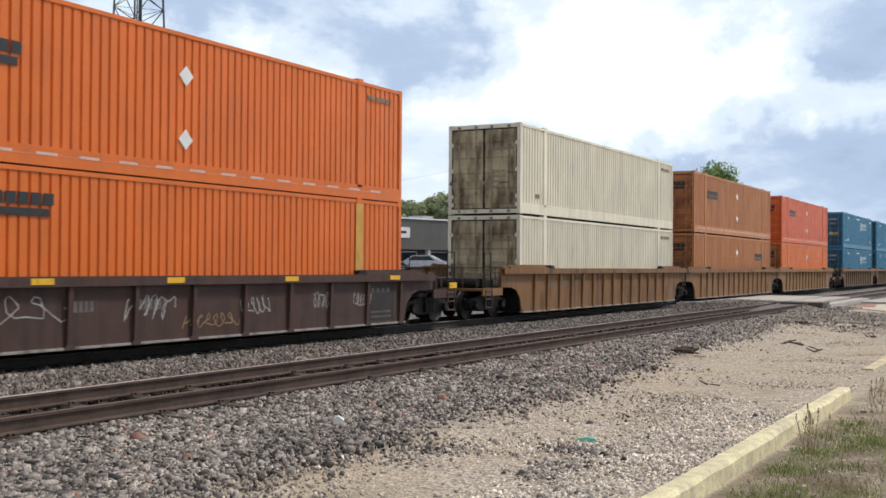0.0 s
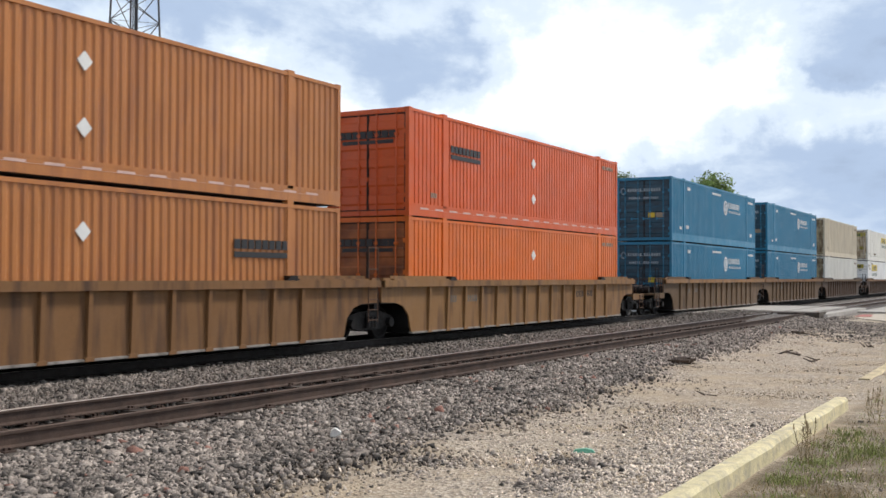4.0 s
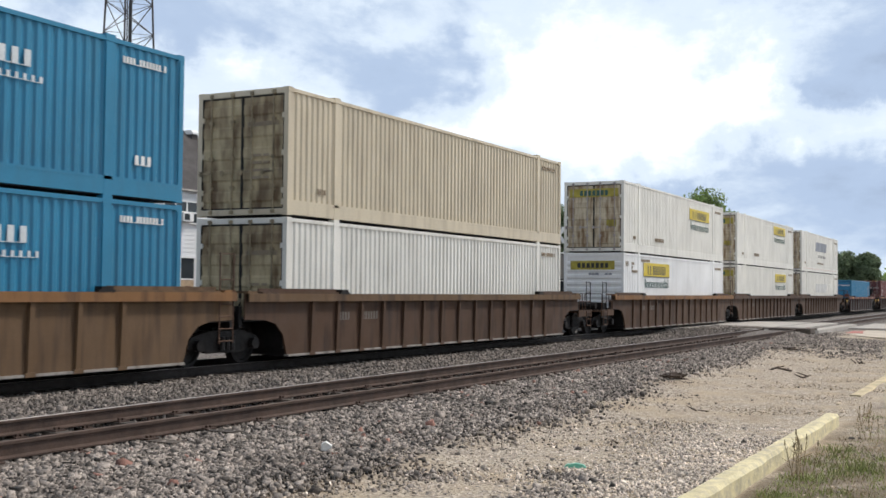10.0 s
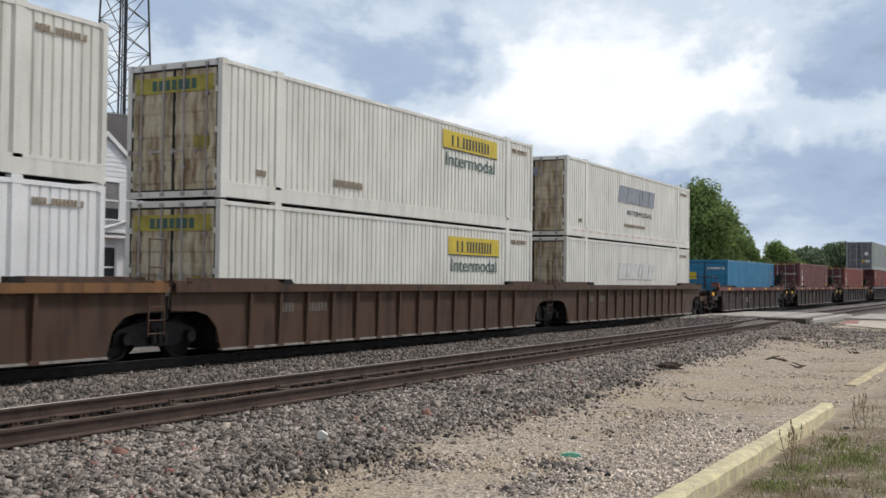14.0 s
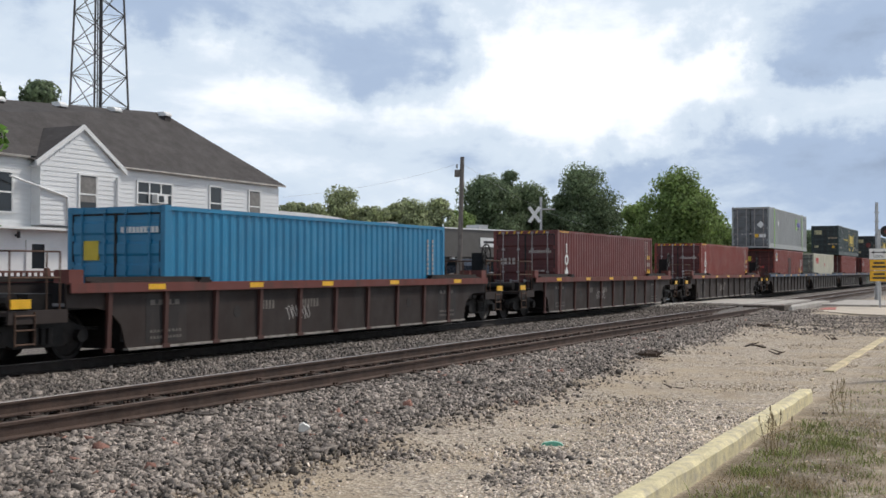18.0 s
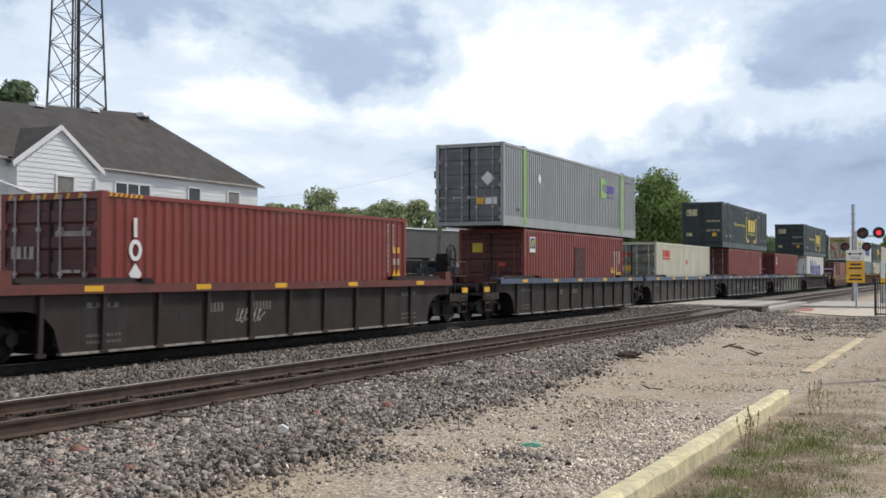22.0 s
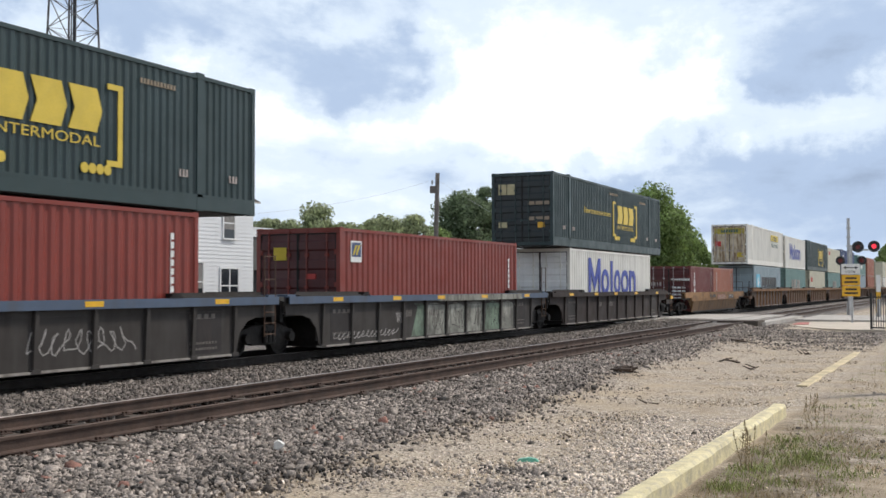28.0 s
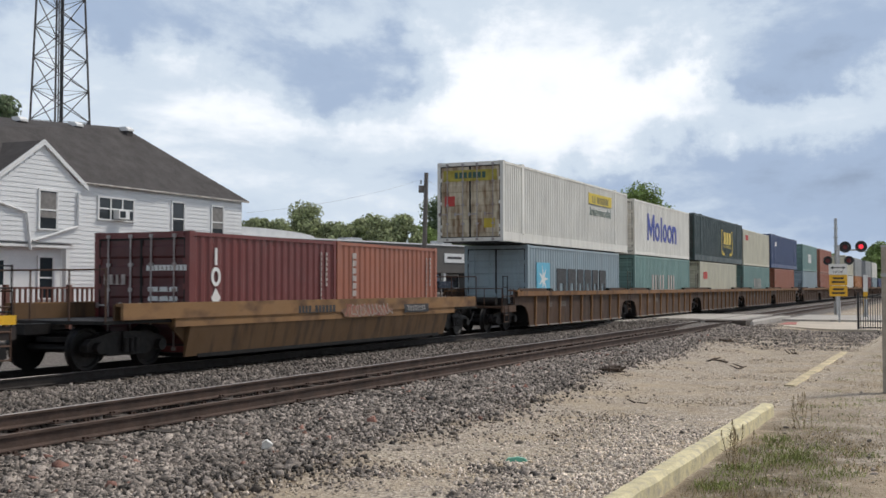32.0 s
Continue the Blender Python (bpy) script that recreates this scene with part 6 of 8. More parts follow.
def tail_end():
    trough_wagon(376.2, 388.75, "ochre-yellow trough well wagon with graffiti patches")
    a = container(376.3, 0.22, L20, STD, (P_MAROON, P_MAROON_END), "maroon 20-foot container with white markings")
    b = container(382.42, 0.22, L20, STD, (P_RUSTRED, P_MAROON_END), "faded red 20-foot container with white markings")
    down_name(a, 0.75, 0.95, 0.34, 0.42, WHITE_MARK), down_side(b, 0.8, 2.15, 6, 0.2, 0.15, WORN_INK)
    for q in (a, b):
        down_side(q, 5.3, 2.2, 12, 0.05, 0.08, WORN_INK), down_side(q, 5.55, 2.2, 7, 0.07, 0.08, WORN_INK)
    end_bars(a, -1.02, 1.45, [0.05, 0.1, 0.06, 0.1], 0.22, WORN_INK, 0.09)
    end_bars(a, 0.15, 1.75, [0.08] * 10, 0.12, WHITE_MARK, 0.03, "stencilled_code")
    for k in range(4):
        end_bars(a, 0.2, 1.3 - 0.2 * k, [0.25, 0.2, 0.2], 0.1, WHITE_MARK, 0.06, "stencilled_code")
    ys = (396.35, 411.45, 426.6, 441.75, 456.85)
    for k, y in enumerate(ys):
        well_wagon(y, y + 12.35, "coupled" if k == 0 else "joined", "coupled" if k == 4 else "joined", W_RUSTY, W_TAN, "brown short well wagon with a tan top edge", top=1.45, ribs=(0.6, 1.4, 9), post_mat=W_TAN)
    m = container(396.45, 0.3, L40, HC, (P_STEELBLUE, P_STEELBLUE), "blue-grey 40-foot container with a light blue square emblem")
    side_mark(m, 0.95, 1.0, 1.5, 1.25, SKY_INK, "emblem_panel")
    star = Geo()
    for k in range(7):
        t = 2 * math.pi * k / 7
        c, s = math.cos(t), math.sin(t)
        star.sheet([(1.7 - 0.1 * s, 1.62 + 0.1 * c), (1.7 + 0.1 * s, 1.62 - 0.1 * c), (1.7 + 0.55 * c, 1.62 + 0.55 * s)], 0, 1.29, 1.3005)
    part("star", star, WHITE_MARK, m)
    y = 3.3
    for w in (1.15, 1.0, 0.8, 0.85, 0.8, 0.95):
        a, b = y + w * 0.3, y + w * 0.7
        part("letter_block", Geo().sheet([(y, 1.1), (a, 1.1), (a, 1.45), (b, 1.45), (b, 1.1), (y + w, 1.1), (y + w, 2.05), (y, 2.05)], 0, 1.283, 1.2985), BLACK_MARK, m)
        y += w + 0.24
    j = container(394.0, 3.235, L53, HC, (P_WHITE, P_WHITE_END), "off-white 53-foot container with yellow panels, overhanging the box below", 0.215)
    panel_sign(j, 10.0, 2.0, GREEN_INK, True, 3.5, 0.5)
    end_mark(j, -1.05, 2.2, 2.1, 0.4, OLIVE_INK, "sign_panel")
    end_bars(j, -0.6, 2.3, [0.13] * 7, 0.22, GREEN_INK, 0.05)
    end_mark(j, -1.0, 1.3, 0.4, 0.36, RED_INK, "placard"), end_mark(j, 0.55, 0.5, 0.4, 0.34, YELLOW_INK, "placard")
    u = container(411.5, 3.22, L40, STD + 0.2, (P_WHITE, P_WHITE), "white 40-foot container with big blue lettering shapes, stacked")
    block_name(u, 2.5, 0.8, 1.4, BLUE_INK, 1.55)
    v = container(411.5, 0.3, L40, HC, (P_SEAGREEN, P_SEAGREEN), "sea-green 40-foot container with white lettering shapes in its well")
    bars(v, 3.4, 1.15, [0.26, 0.24, 0.1, 0.26, 0.26, -0.3, 0.26, 0.26, 0.26], 0.8, WORN_INK, 0.34)
    g1 = container(425.2, 3.235, L53, HC, (P_GREEN, P_GREEN_END), "dark green 53-foot container with a gold emblem, stacked", 0.215)
    bracket_logo(g1, 8.4)
    w1 = container(426.7, 0.3, L40, HC, (P_REEFER, P_REEFER), "cream-grey 40-foot container with a small red logo")
    bars(w1, 1.0, 1.8, [0.4, 0.12, 0.4], 0.45, RED_INK, 0.1)
    t1 = container(441.85, 3.22, L40, STD + 0.1, (P_REEFER, P_REEFER), "cream 40-foot container stacked on a green one")
    bars(t1, 1.0, 1.9, [0.4, 0.12, 0.4], 0.4, RED_INK, 0.1)
    s1 = container(441.85, 0.3, L40, HC, (P_SEAGREEN, P_SEAGREEN), "sea-green 40-foot container with white lettering shapes")
    bars(s1, 4.6, 1.2, [0.26, 0.26, 0.1, 0.26, 0.26, 0.26], 0.75, WORN_INK, 0.34)
    n1 = container(455.1, 3.235, L53, HC, (P_NAVY, P_NAVY), "navy blue 53-foot container stacked on a red one", 0.215)
    side_mark(n1, 2.2, 1.9, 0.9, 0.35, WHITE_MARK, "logo_panel")
    container(456.95, 0.3, L40, HC, (P_RUSTRED, P_RUSTRED), "faded red 40-foot container in its well")
    rows = ((475.8, P_SEAGREEN, P_STEELBLUE, "sea-green", "blue-grey"), (491.0, P_RUSTRED, P_RUSTRED, "rust-red", "rust-red"), (506.2, None, P_BEIGE, "", "beige"), (521.4, P_REEFER, P_WHITE, "cream", "white"), (536.6, P_GREY, P_FADED, "grey", "faded orange"), (557.0, P_GREY, P_MAROON, "grey", "maroon"), (572.2, P_WHITE, P_STEELBLUE, "white", "blue-grey"), (587.4, None, P_NAVY, "", "navy"))
    for k, (y, up, lo, un, ln) in enumerate(rows):
        well_wagon(y - 0.1, y + 12.3, "joined" if k % 5 else "coupled", "coupled" if k % 5 == 4 else "joined", W_RUSTY, W_TAN, "distant short well wagon in tan and brown", top=1.45, ribs=(0.6, 1.4, 9))
        container(y, 0.3, L40, HC, (lo, lo), ln + " 40-foot container far down the train")
        if up:
            q = container(y, 3.22, L40, STD + 0.15, (up, up), un + " 40-foot container stacked far down the train")
            if k == 0:
                bars(q, 4.5, 0.9, [0.5, 0.7, 0.6], 0.9, WHITE_MARK, 0.3)


double_orange()
cream_set()
blue_set()
white_set()
singles()
mixed_set()
tail_end()


# ---- the far side: house, shops, tower, poles and trees ----
SIDING = shader("white_lap_siding", (0.76, 0.77, 0.775), 0.6, 0, 0.07, 0.8, 0.05, 20, (0.5, 0.5, 0.48), 0.25, (0.4, 0.4, 1), bump=0.03)
TRIM = shader("white_trim_paint", (0.78, 0.78, 0.77), 0.55, 0, 0.06, 2, 0.04, 20, bump=0.03)
SHINGLE = shader("dark_grey_shingles", (0.062, 0.055, 0.053), 0.9, 0, 0.14, 0.9, 0.22, 14, bump=0.4, bump_scale=14, per="object", per_amount=0.12)
PANE = glass("dark_window_glass")
WORN_TRIM = shader("weathered_trim_paint", (0.42, 0.39, 0.36), 0.7, 0, 0.25, 2, 0.15, 20, (0.14, 0.11, 0.09), 0.6, (2, 2, 2), bump=0.05)
BOARD = shader("tan_board", (0.42, 0.31, 0.20), 0.8, 0, 0.2, 5, 0.1, 30, bump=0.05)
# curtain cloth whose grey also paints in the reflections on the glass
CURTAIN_SHEEN = shader("grey_curtain_sheen", (0.22, 0.21, 0.20), 0.9, 0, 0.2, 5, 0.1, 30, bump=0)
DECK_WOOD = shader("red_brown_deck_wood", (0.14, 0.06, 0.045), 0.8, 0, 0.25, 4, 0.2, 40, bump=0.3)
HX, HY0, HY1, EAVE = -32.0, 17.0, 45.25, 5.83
BASE = 0.1


def house():
    h = thing("house", pose(HX, HY0, BASE), "two-storey white clapboard house with a dark grey hip roof", "house")
    Ln, wall_h, depth = HY1 - HY0, EAVE - BASE, 8.6
    gy0, gy1 = 29.55 - HY0, 33.9 - HY0
    core = Geo().box(-depth, -0.05, 0, Ln, 0, wall_h).box(-0.05, 0.40, gy0 + 0.1, gy1 - 0.1, 3.2, wall_h - 0.3)
    part("wall", core, SIDING, h)
    boards = Geo().sheet([(0.0, 0.0), (0.022, 0.0), (0.004, 0.188), (0.0, 0.188)], 1, 0, 1)
    me = boards.mesh("board", SIDING)

    def board(x, y0, y1, z):
        ob = part("board", me, SIDING, h)
        ob.location, ob.scale = (x, y0, z), (1, y1 - y0, 1)

    k = 0
    while k * 0.18 < wall_h - 0.2:
        z = k * 0.18
        for a, b in ((0.0, gy0), (gy1, Ln)) if z > 3.1 else ((0.0, 8.0), (gy1 - 0.7, Ln)):
            board(-0.05, a, b, z)
        if z > 3.15:
            board(0.40, gy0 + 0.1, gy1 - 0.1, z)
        k += 1
    # gable over the bay
    ga = 7.2 - BASE
    g = Geo().sheet([(gy0 - 0.1, wall_h - 0.38), (gy1 + 0.1, wall_h - 0.38), ((gy0 + gy1) / 2, ga - 0.1)], 0, -0.1, 0.40)
    part("gable_wall", g, SIDING, h)
    z = wall_h - 0.3
    while z < ga - 0.5:
        f = (ga - 0.1 - z - 0.19) / (ga + 0.28 - wall_h)
        board(0.40, (gy0 + gy1) / 2 - f * ((gy1 - gy0) / 2 + 0.1), (gy0 + gy1) / 2 + f * ((gy1 - gy0) / 2 + 0.1), z)
        z += 0.18
    # roof: hipped at the far end
    ov, rise = 0.35, 3.41
    zr, ze = wall_h + rise, wall_h - 0.01
    xm = -depth / 2
    eave = 0.14
    A, B, C, D = (eave, -ov, ze), (eave, Ln + ov, ze), (-depth - ov, Ln + ov, ze), (-depth - ov, -ov, ze)
    R0, R1 = (xm, -ov + 0.2, zr - 1.75), (xm, Ln - 3.65, zr)
    rg = Geo().quad(A, B, R1, R0).quad(D, R0, R1, C)
    n = len(rg.v)
    rg.v += [B, C, R1, A, D, R0]
    rg.f += [[n, n + 1, n + 2], [n + 3, n + 5, n + 4]]
    rg.quad(A, D, C, B)
    part("roof", rg, SHINGLE, h)
    # courses of shingles on the slope that shows
    def lerp(p, q, t):
        return Vector(p) + (Vector(q) - Vector(p)) * t
    for k in range(30):
        t0, t1 = k / 30, (k + 1) / 30
        a, b = lerp(A, R0, t0), lerp(B, R1, t0)
        c, d = lerp(B, R1, t1), lerp(A, R0, t1)
        up = Vector((0.6, 0, 1)).normalized()
        cg = Geo()
        cg.v = [tuple(p + up * e) for e, ps in ((0.003, (a, b, c, d)),) for p in ps] + [tuple(a + up * 0.014), tuple(b + up * 0.014), tuple(c + up * 0.006), tuple(d + up * 0.006)]
        cg.f = [[4, 5, 6, 7], [0, 1, 5, 4], [1, 2, 6, 5], [3, 0, 4, 7], [2, 3, 7, 6]]
        part("shingle_course", cg, SHINGLE, h)
    # gable roof running back into the main slope
    gm = (gy0 + gy1) / 2
    gg = Geo()
    back = -3.6
    for s in (-1, 1):
        y_e = gy0 - 0.12 if s < 0 else gy1 + 0.12
        gg.quad((0.52, y_e, wall_h - 0.2), (0.52, gm, ga), (back, gm, ga + 0.02), (-0.6, y_e, wall_h + 0.15))
    part("gable_roof", gg, SHINGLE, h)
    for s in (-1, 1):
        y_e = gy0 - 0.16 if s < 0 else gy1 + 0.16
        fb = Geo().sheet([(y_e, wall_h - 0.38), (gm, ga - 0.17), (gm, ga + 0.02), (y_e, wall_h - 0.19)], 0, 0.44, 0.53)
        part("bargeboard", fb, TRIM, h)
    part("fascia", Geo().box(eave - 0.03, eave + 0.015, gy1 + 0.1, Ln + ov, ze - 0.07, ze + 0.01).box(eave - 0.03, eave + 0.015, -ov, gy0 - 0.1, ze - 0.07, ze + 0.01), WORN_TRIM, h)
    part("gutter", Geo().rod((eave + 0.03, gy1 + 0.2, ze - 0.03), (eave + 0.03, Ln * 0.78, ze - 0.05), 0.035, 6), WORN_TRIM, h, "sagging weathered rain gutter")
    for y in (31.4, 34.7, 37.95, 41.3):
        q = y - HY0
        top = zr - 1.75 + 1.75 * (q + 0.15) / (Ln - 3.5)
        f = 0.9
        vent = part("roof_vent", Geo().box(-0.15, 0.2, -0.2, 0.2, -0.25, 0.02), SHINGLE, h)
        vent.location = (eave + (xm - eave) * f, q, ze + (top - ze) * f + 0.1)
        part("vent_cap", Geo().sheet([(-0.24, 0.02), (0.26, 0.02), (0.26, 0.10), (0.12, 0.22), (-0.24, 0.22)], 1, -0.22, 0.22), TRIM, vent, "white metal vent cap")
    # windows: sash, panes, sill
    def window(y0, y1, z0, z1, x=-0.03, fill=PANE, mull=0, curtain=False):
        w = part("window", Geo().box(x - 0.05, x + 0.05, y0 - 0.055, y0, z0, z1).box(x - 0.05, x + 0.05, y1, y1 + 0.055, z0, z1).box(x - 0.05, x + 0.06, y0 - 0.055, y1 + 0.055, z1, z1 + 0.07), TRIM, h)
        part("sill", Geo().box(x - 0.05, x + 0.1, y0 - 0.08, y1 + 0.08, z0 - 0.06, z0), TRIM, w)
        part("pane", Geo().box(x + 0.0, x + 0.022, y0, y1, z0, z1), fill, w)
        zm = (z0 + z1) / 2
        part("sash_rail", Geo().box(x + 0.0, x + 0.045, y0, y1, zm - 0.03, zm + 0.03).box(x, x + 0.04, y0, y0 + 0.04, z0, z1).box(x, x + 0.04, y1 - 0.04, y1, z0, z1), TRIM, w)
        for k in range(mull):
            ym = y0 + (k + 1) * (y1 - y0) / (mull + 1)
            part("mullion", Geo().box(x, x + 0.05, ym - 0.035, ym + 0.035, z0, z1), TRIM, w)
        if curtain:
            part("curtain", Geo().box(x + 0.023, x + 0.03, y0 + 0.05, y1 - 0.05, zm - 0.3, z1 - 0.04), CURTAIN_SHEEN, w)
        return w

    q = BASE
    window(27.9 - HY0, 28.75 - HY0, 3.75 - q, 5.15 - q)
    # here the grey sheet stands for reflections in the upper pane
    window(31.55 - HY0, 32.45 - HY0, 3.84 - q, 5.27 - q, x=0.42, curtain=True)
    w3 = window(35.22 - HY0, 37.35 - HY0, 4.42 - q, 5.29 - q, mull=2)
    ac = part("air_conditioner", Geo().box(-0.1, 0.3, 36.1 - HY0, 36.75 - HY0, 4.45 - q, 4.82 - q), TRIM, w3, "boxy white window air conditioner")
    part("grille", Geo().box(0.3, 0.306, 36.17 - HY0, 36.5 - HY0, 4.5 - q, 4.77 - q), PANE, ac, "dark louvred grille")
    window(39.9 - HY0, 40.75 - HY0, 3.95 - q, 5.4 - q)
    window(42.8 - HY0, 43.7 - HY0, 3.95 - q, 5.4 - q, curtain=True)
    window(22.0 - HY0, 22.9 - HY0, 3.75 - q, 5.15 - q)
    w6 = window(36.3 - HY0, 37.2 - HY0, 1.1 - q, 2.9 - q)
    part("board", Geo().box(-0.007, 0.008, 36.35 - HY0, 37.15 - HY0, 1.14 - q, 1.96 - q), BOARD, w6, "tan board across the lower sash")
    window(39.0 - HY0, 39.45 - HY0, 1.5 - q, 2.6 - q)
    window(40.3 - HY0, 41.3 - HY0, 1.0 - q, 2.75 - q, curtain=True)
    window(42.6 - HY0, 44.0 - HY0, 0.9 - q, 2.5 - q, mull=1)
    # porch: a recess under the bay with a door and two windows
    part("porch_ceiling", Geo().box(-0.04, 0.42, 8.0, gy1 - 0.7, 3.02, 3.12), TRIM, h)
    part("porch_post", Geo().box(0.2, 0.4, gy1 - 0.9, gy1 - 0.7, 0, 3.02), TRIM, h)
    window(27.2 - HY0, 27.9 - HY0, 0.9 - q, 2.8 - q)
    window(32.0 - HY0, 32.75 - HY0, 1.2 - q, 2.75 - q)
    d = part("door", Geo().box(-0.05, 0.02, 29.4 - HY0, 30.5 - HY0, 0.5, 2.75 - q), TRIM, h, "white panelled door with glass")
    part("pane", Geo().box(0.02, 0.026, 29.65 - HY0, 30.25 - HY0, 1.6, 2.6 - q), PANE, d)
    part("porch_lamp", Geo().rod((0.0, 28.9 - HY0, 2.9 - q), (0.16, 28.9 - HY0, 2.9 - q), 0.05, 8).rod((0.16, 28.9 - HY0, 2.8 - q), (0.16, 28.9 - HY0, 3.05 - q), 0.06, 8), BLACK_MARK, h)
    pipe = Geo().rod((0.48, gy1 - 0.35, wall_h - 0.5), (0.48, gy1 - 0.35, 4.0 - q), 0.05, 6).rod((0.48, gy1 - 0.35, 4.0 - q), (0.48, 31.2 - HY0, 3.35 - q), 0.05, 6).rod((0.48, 28.2 - HY0, 5.0 - q), (0.48, 30.9 - HY0, 4.4 - q), 0.05, 6).rod((0.48, 30.9 - HY0, 4.4 - q), (0.48, 31.1 - HY0, 3.0 - q), 0.05, 6)
    part("downpipe", pipe, TRIM, h, "white zigzag rain downpipe")


house()


def deck():
    d = thing("porch_deck", pose(HX + 0.05, 22.0, BASE), "red-brown wooden porch deck with rails and stacked clutter", "porch")
    part("platform", Geo().box(0.1, 2.6, 0, 15.0, 0.45, 0.6), DECK_WOOD, d)
    me = Geo().box(-0.03, 0.03, -0.03, 0.03, 0.6, 1.5).mesh("baluster", DECK_WOOD)
    for k in range(60):
        part("baluster", me, DECK_WOOD, d).location = (2.5, 0.1 + k * 0.25, 0)
    part("handrail", Geo().box(2.44, 2.56, 0, 15.0, 1.45, 1.52), DECK_WOOD, d)
    for k in range(6):
        part("deck_post", Geo().box(2.42, 2.58, k * 2.95, k * 2.95 + 0.14, 0, 1.6), DECK_WOOD, d)


deck()


def far_shops():
    grey = shader("brown_grey_metal_fascia", (0.115, 0.108, 0.1), 0.7, 0, 0.08, 0.4, 0.06, 12, bump=0.05)
    dark = shader("dark_shopfront", (0.05, 0.048, 0.047), 0.4, 0, 0.2, 1, 0.1, 10, bump=0.02)
    s = thing("shop_building", pose(-58.2, 76.0, 1.0, 0, 0, -11.7), "long low shop building with a grey fascia and white roof edge", "shop")
    part("wall", Geo().box(-14, 0, 0, 62, 0, 2.6), dark, s)
    part("fascia", Geo().box(-14.5, 1.2, -0.6, 62.6, 2.1, 5.0), grey, s)
    part("roof", Geo().box(-14.6, 1.3, -0.7, 62.7, 5.0, 5.14), TRIM, s)
    bow = [(2 + 11.0 * math.cos(math.pi * k / 16), 5.14 + 0.7 * math.sin(math.pi * k / 16)) for k in range(17)]
    part("barrel_roof", Geo().sheet(bow, 0, -14.0, 1.2), TRIM, s, "low white barrel roof")
    for k in range(13):
        part("pillar", Geo().box(0.7, 1.05, 0.2 + k * 4.7, 0.6 + k * 4.7, 0, 2.1), TRIM, s)
        w = part("window", Geo().box(0.0, 0.05, 1.2 + k * 4.7, 4.4 + k * 4.7, 0.4, 1.95), TRIM, s)
        part("pane", Geo().box(0.05, 0.06, 1.3 + k * 4.7, 4.3 + k * 4.7, 0.5, 1.85), PANE, w)
    for y in (12.5, 33.0, 53.0):
        sg = part("shop_sign", Geo().box(1.2, 1.28, y, y + 3.6, 3.2, 4.2), TRIM, s, "white sign board with dark bars")
        part("lettering", Geo().box(1.28, 1.285, y + 0.5, y + 3.1, 3.6, 3.85), BLACK_MARK, sg)
    for y, hgt in ((6.5, 1.1), (9.5, 0.7), (24.0, 0.6), (40.0, 0.8)):
        part("roof_unit", Geo().box(-6, -4.2, y, y + 1.8, 5.14, 5.14 + hgt), GALV, s, "grey rooftop air handler")
    h = thing("cottage", pose(-70.0, 156.0, 1.0), "pale house with a grey gabled roof behind the shops", "house")
    part("wall", Geo().box(-8, 0, 0, 18, 0, 6.2), TRIM, h)
    part("roof", Geo().sheet([(0.6, 6.0), (-4, 8.9), (-8.6, 6.0), (-8.6, 5.85), (0.6, 5.85)], 1, -0.6, 18.6), shader("light_grey_shingles", (0.2, 0.19, 0.185), 0.9, 0, 0.12, 0.5, 0.15, 6), h)
    part("dormer", Geo().sheet([(3.5, 5.6), (7.5, 5.6), (5.5, 8.2)], 0, -3.0, 0.9), TRIM, h)
    part("chimney", Geo().box(-3.4, -2.6, 7.5, 8.3, 7.8, 10.2), GALV, h)
    h = thing("cottage", pose(-41.0, 156.0, 0.6), "small brick hut with a grey gabled roof", "house")
    brick = shader("pale_brick", (0.35, 0.2, 0.15), 0.85, 0, 0.15, 1, 0.2, 8)
    part("wall", Geo().box(-6, 0, -3, 3, 0, 3.3), brick, h)
    part("gable_wall", Geo().sheet([(-3, 3.3), (3, 3.3), (0, 5.4)], 0, -6, 0), TRIM, h)
    part("roof", Geo().quad((0.4, -3.5, 3.0), (0.4, 0, 5.6), (-6.4, 0, 5.6), (-6.4, -3.5, 3.0)).quad((0.4, 3.5, 3.0), (0.4, 0, 5.6), (-6.4, 0, 5.6), (-6.4, 3.5, 3.0)), SHINGLE, h)


far_shops()


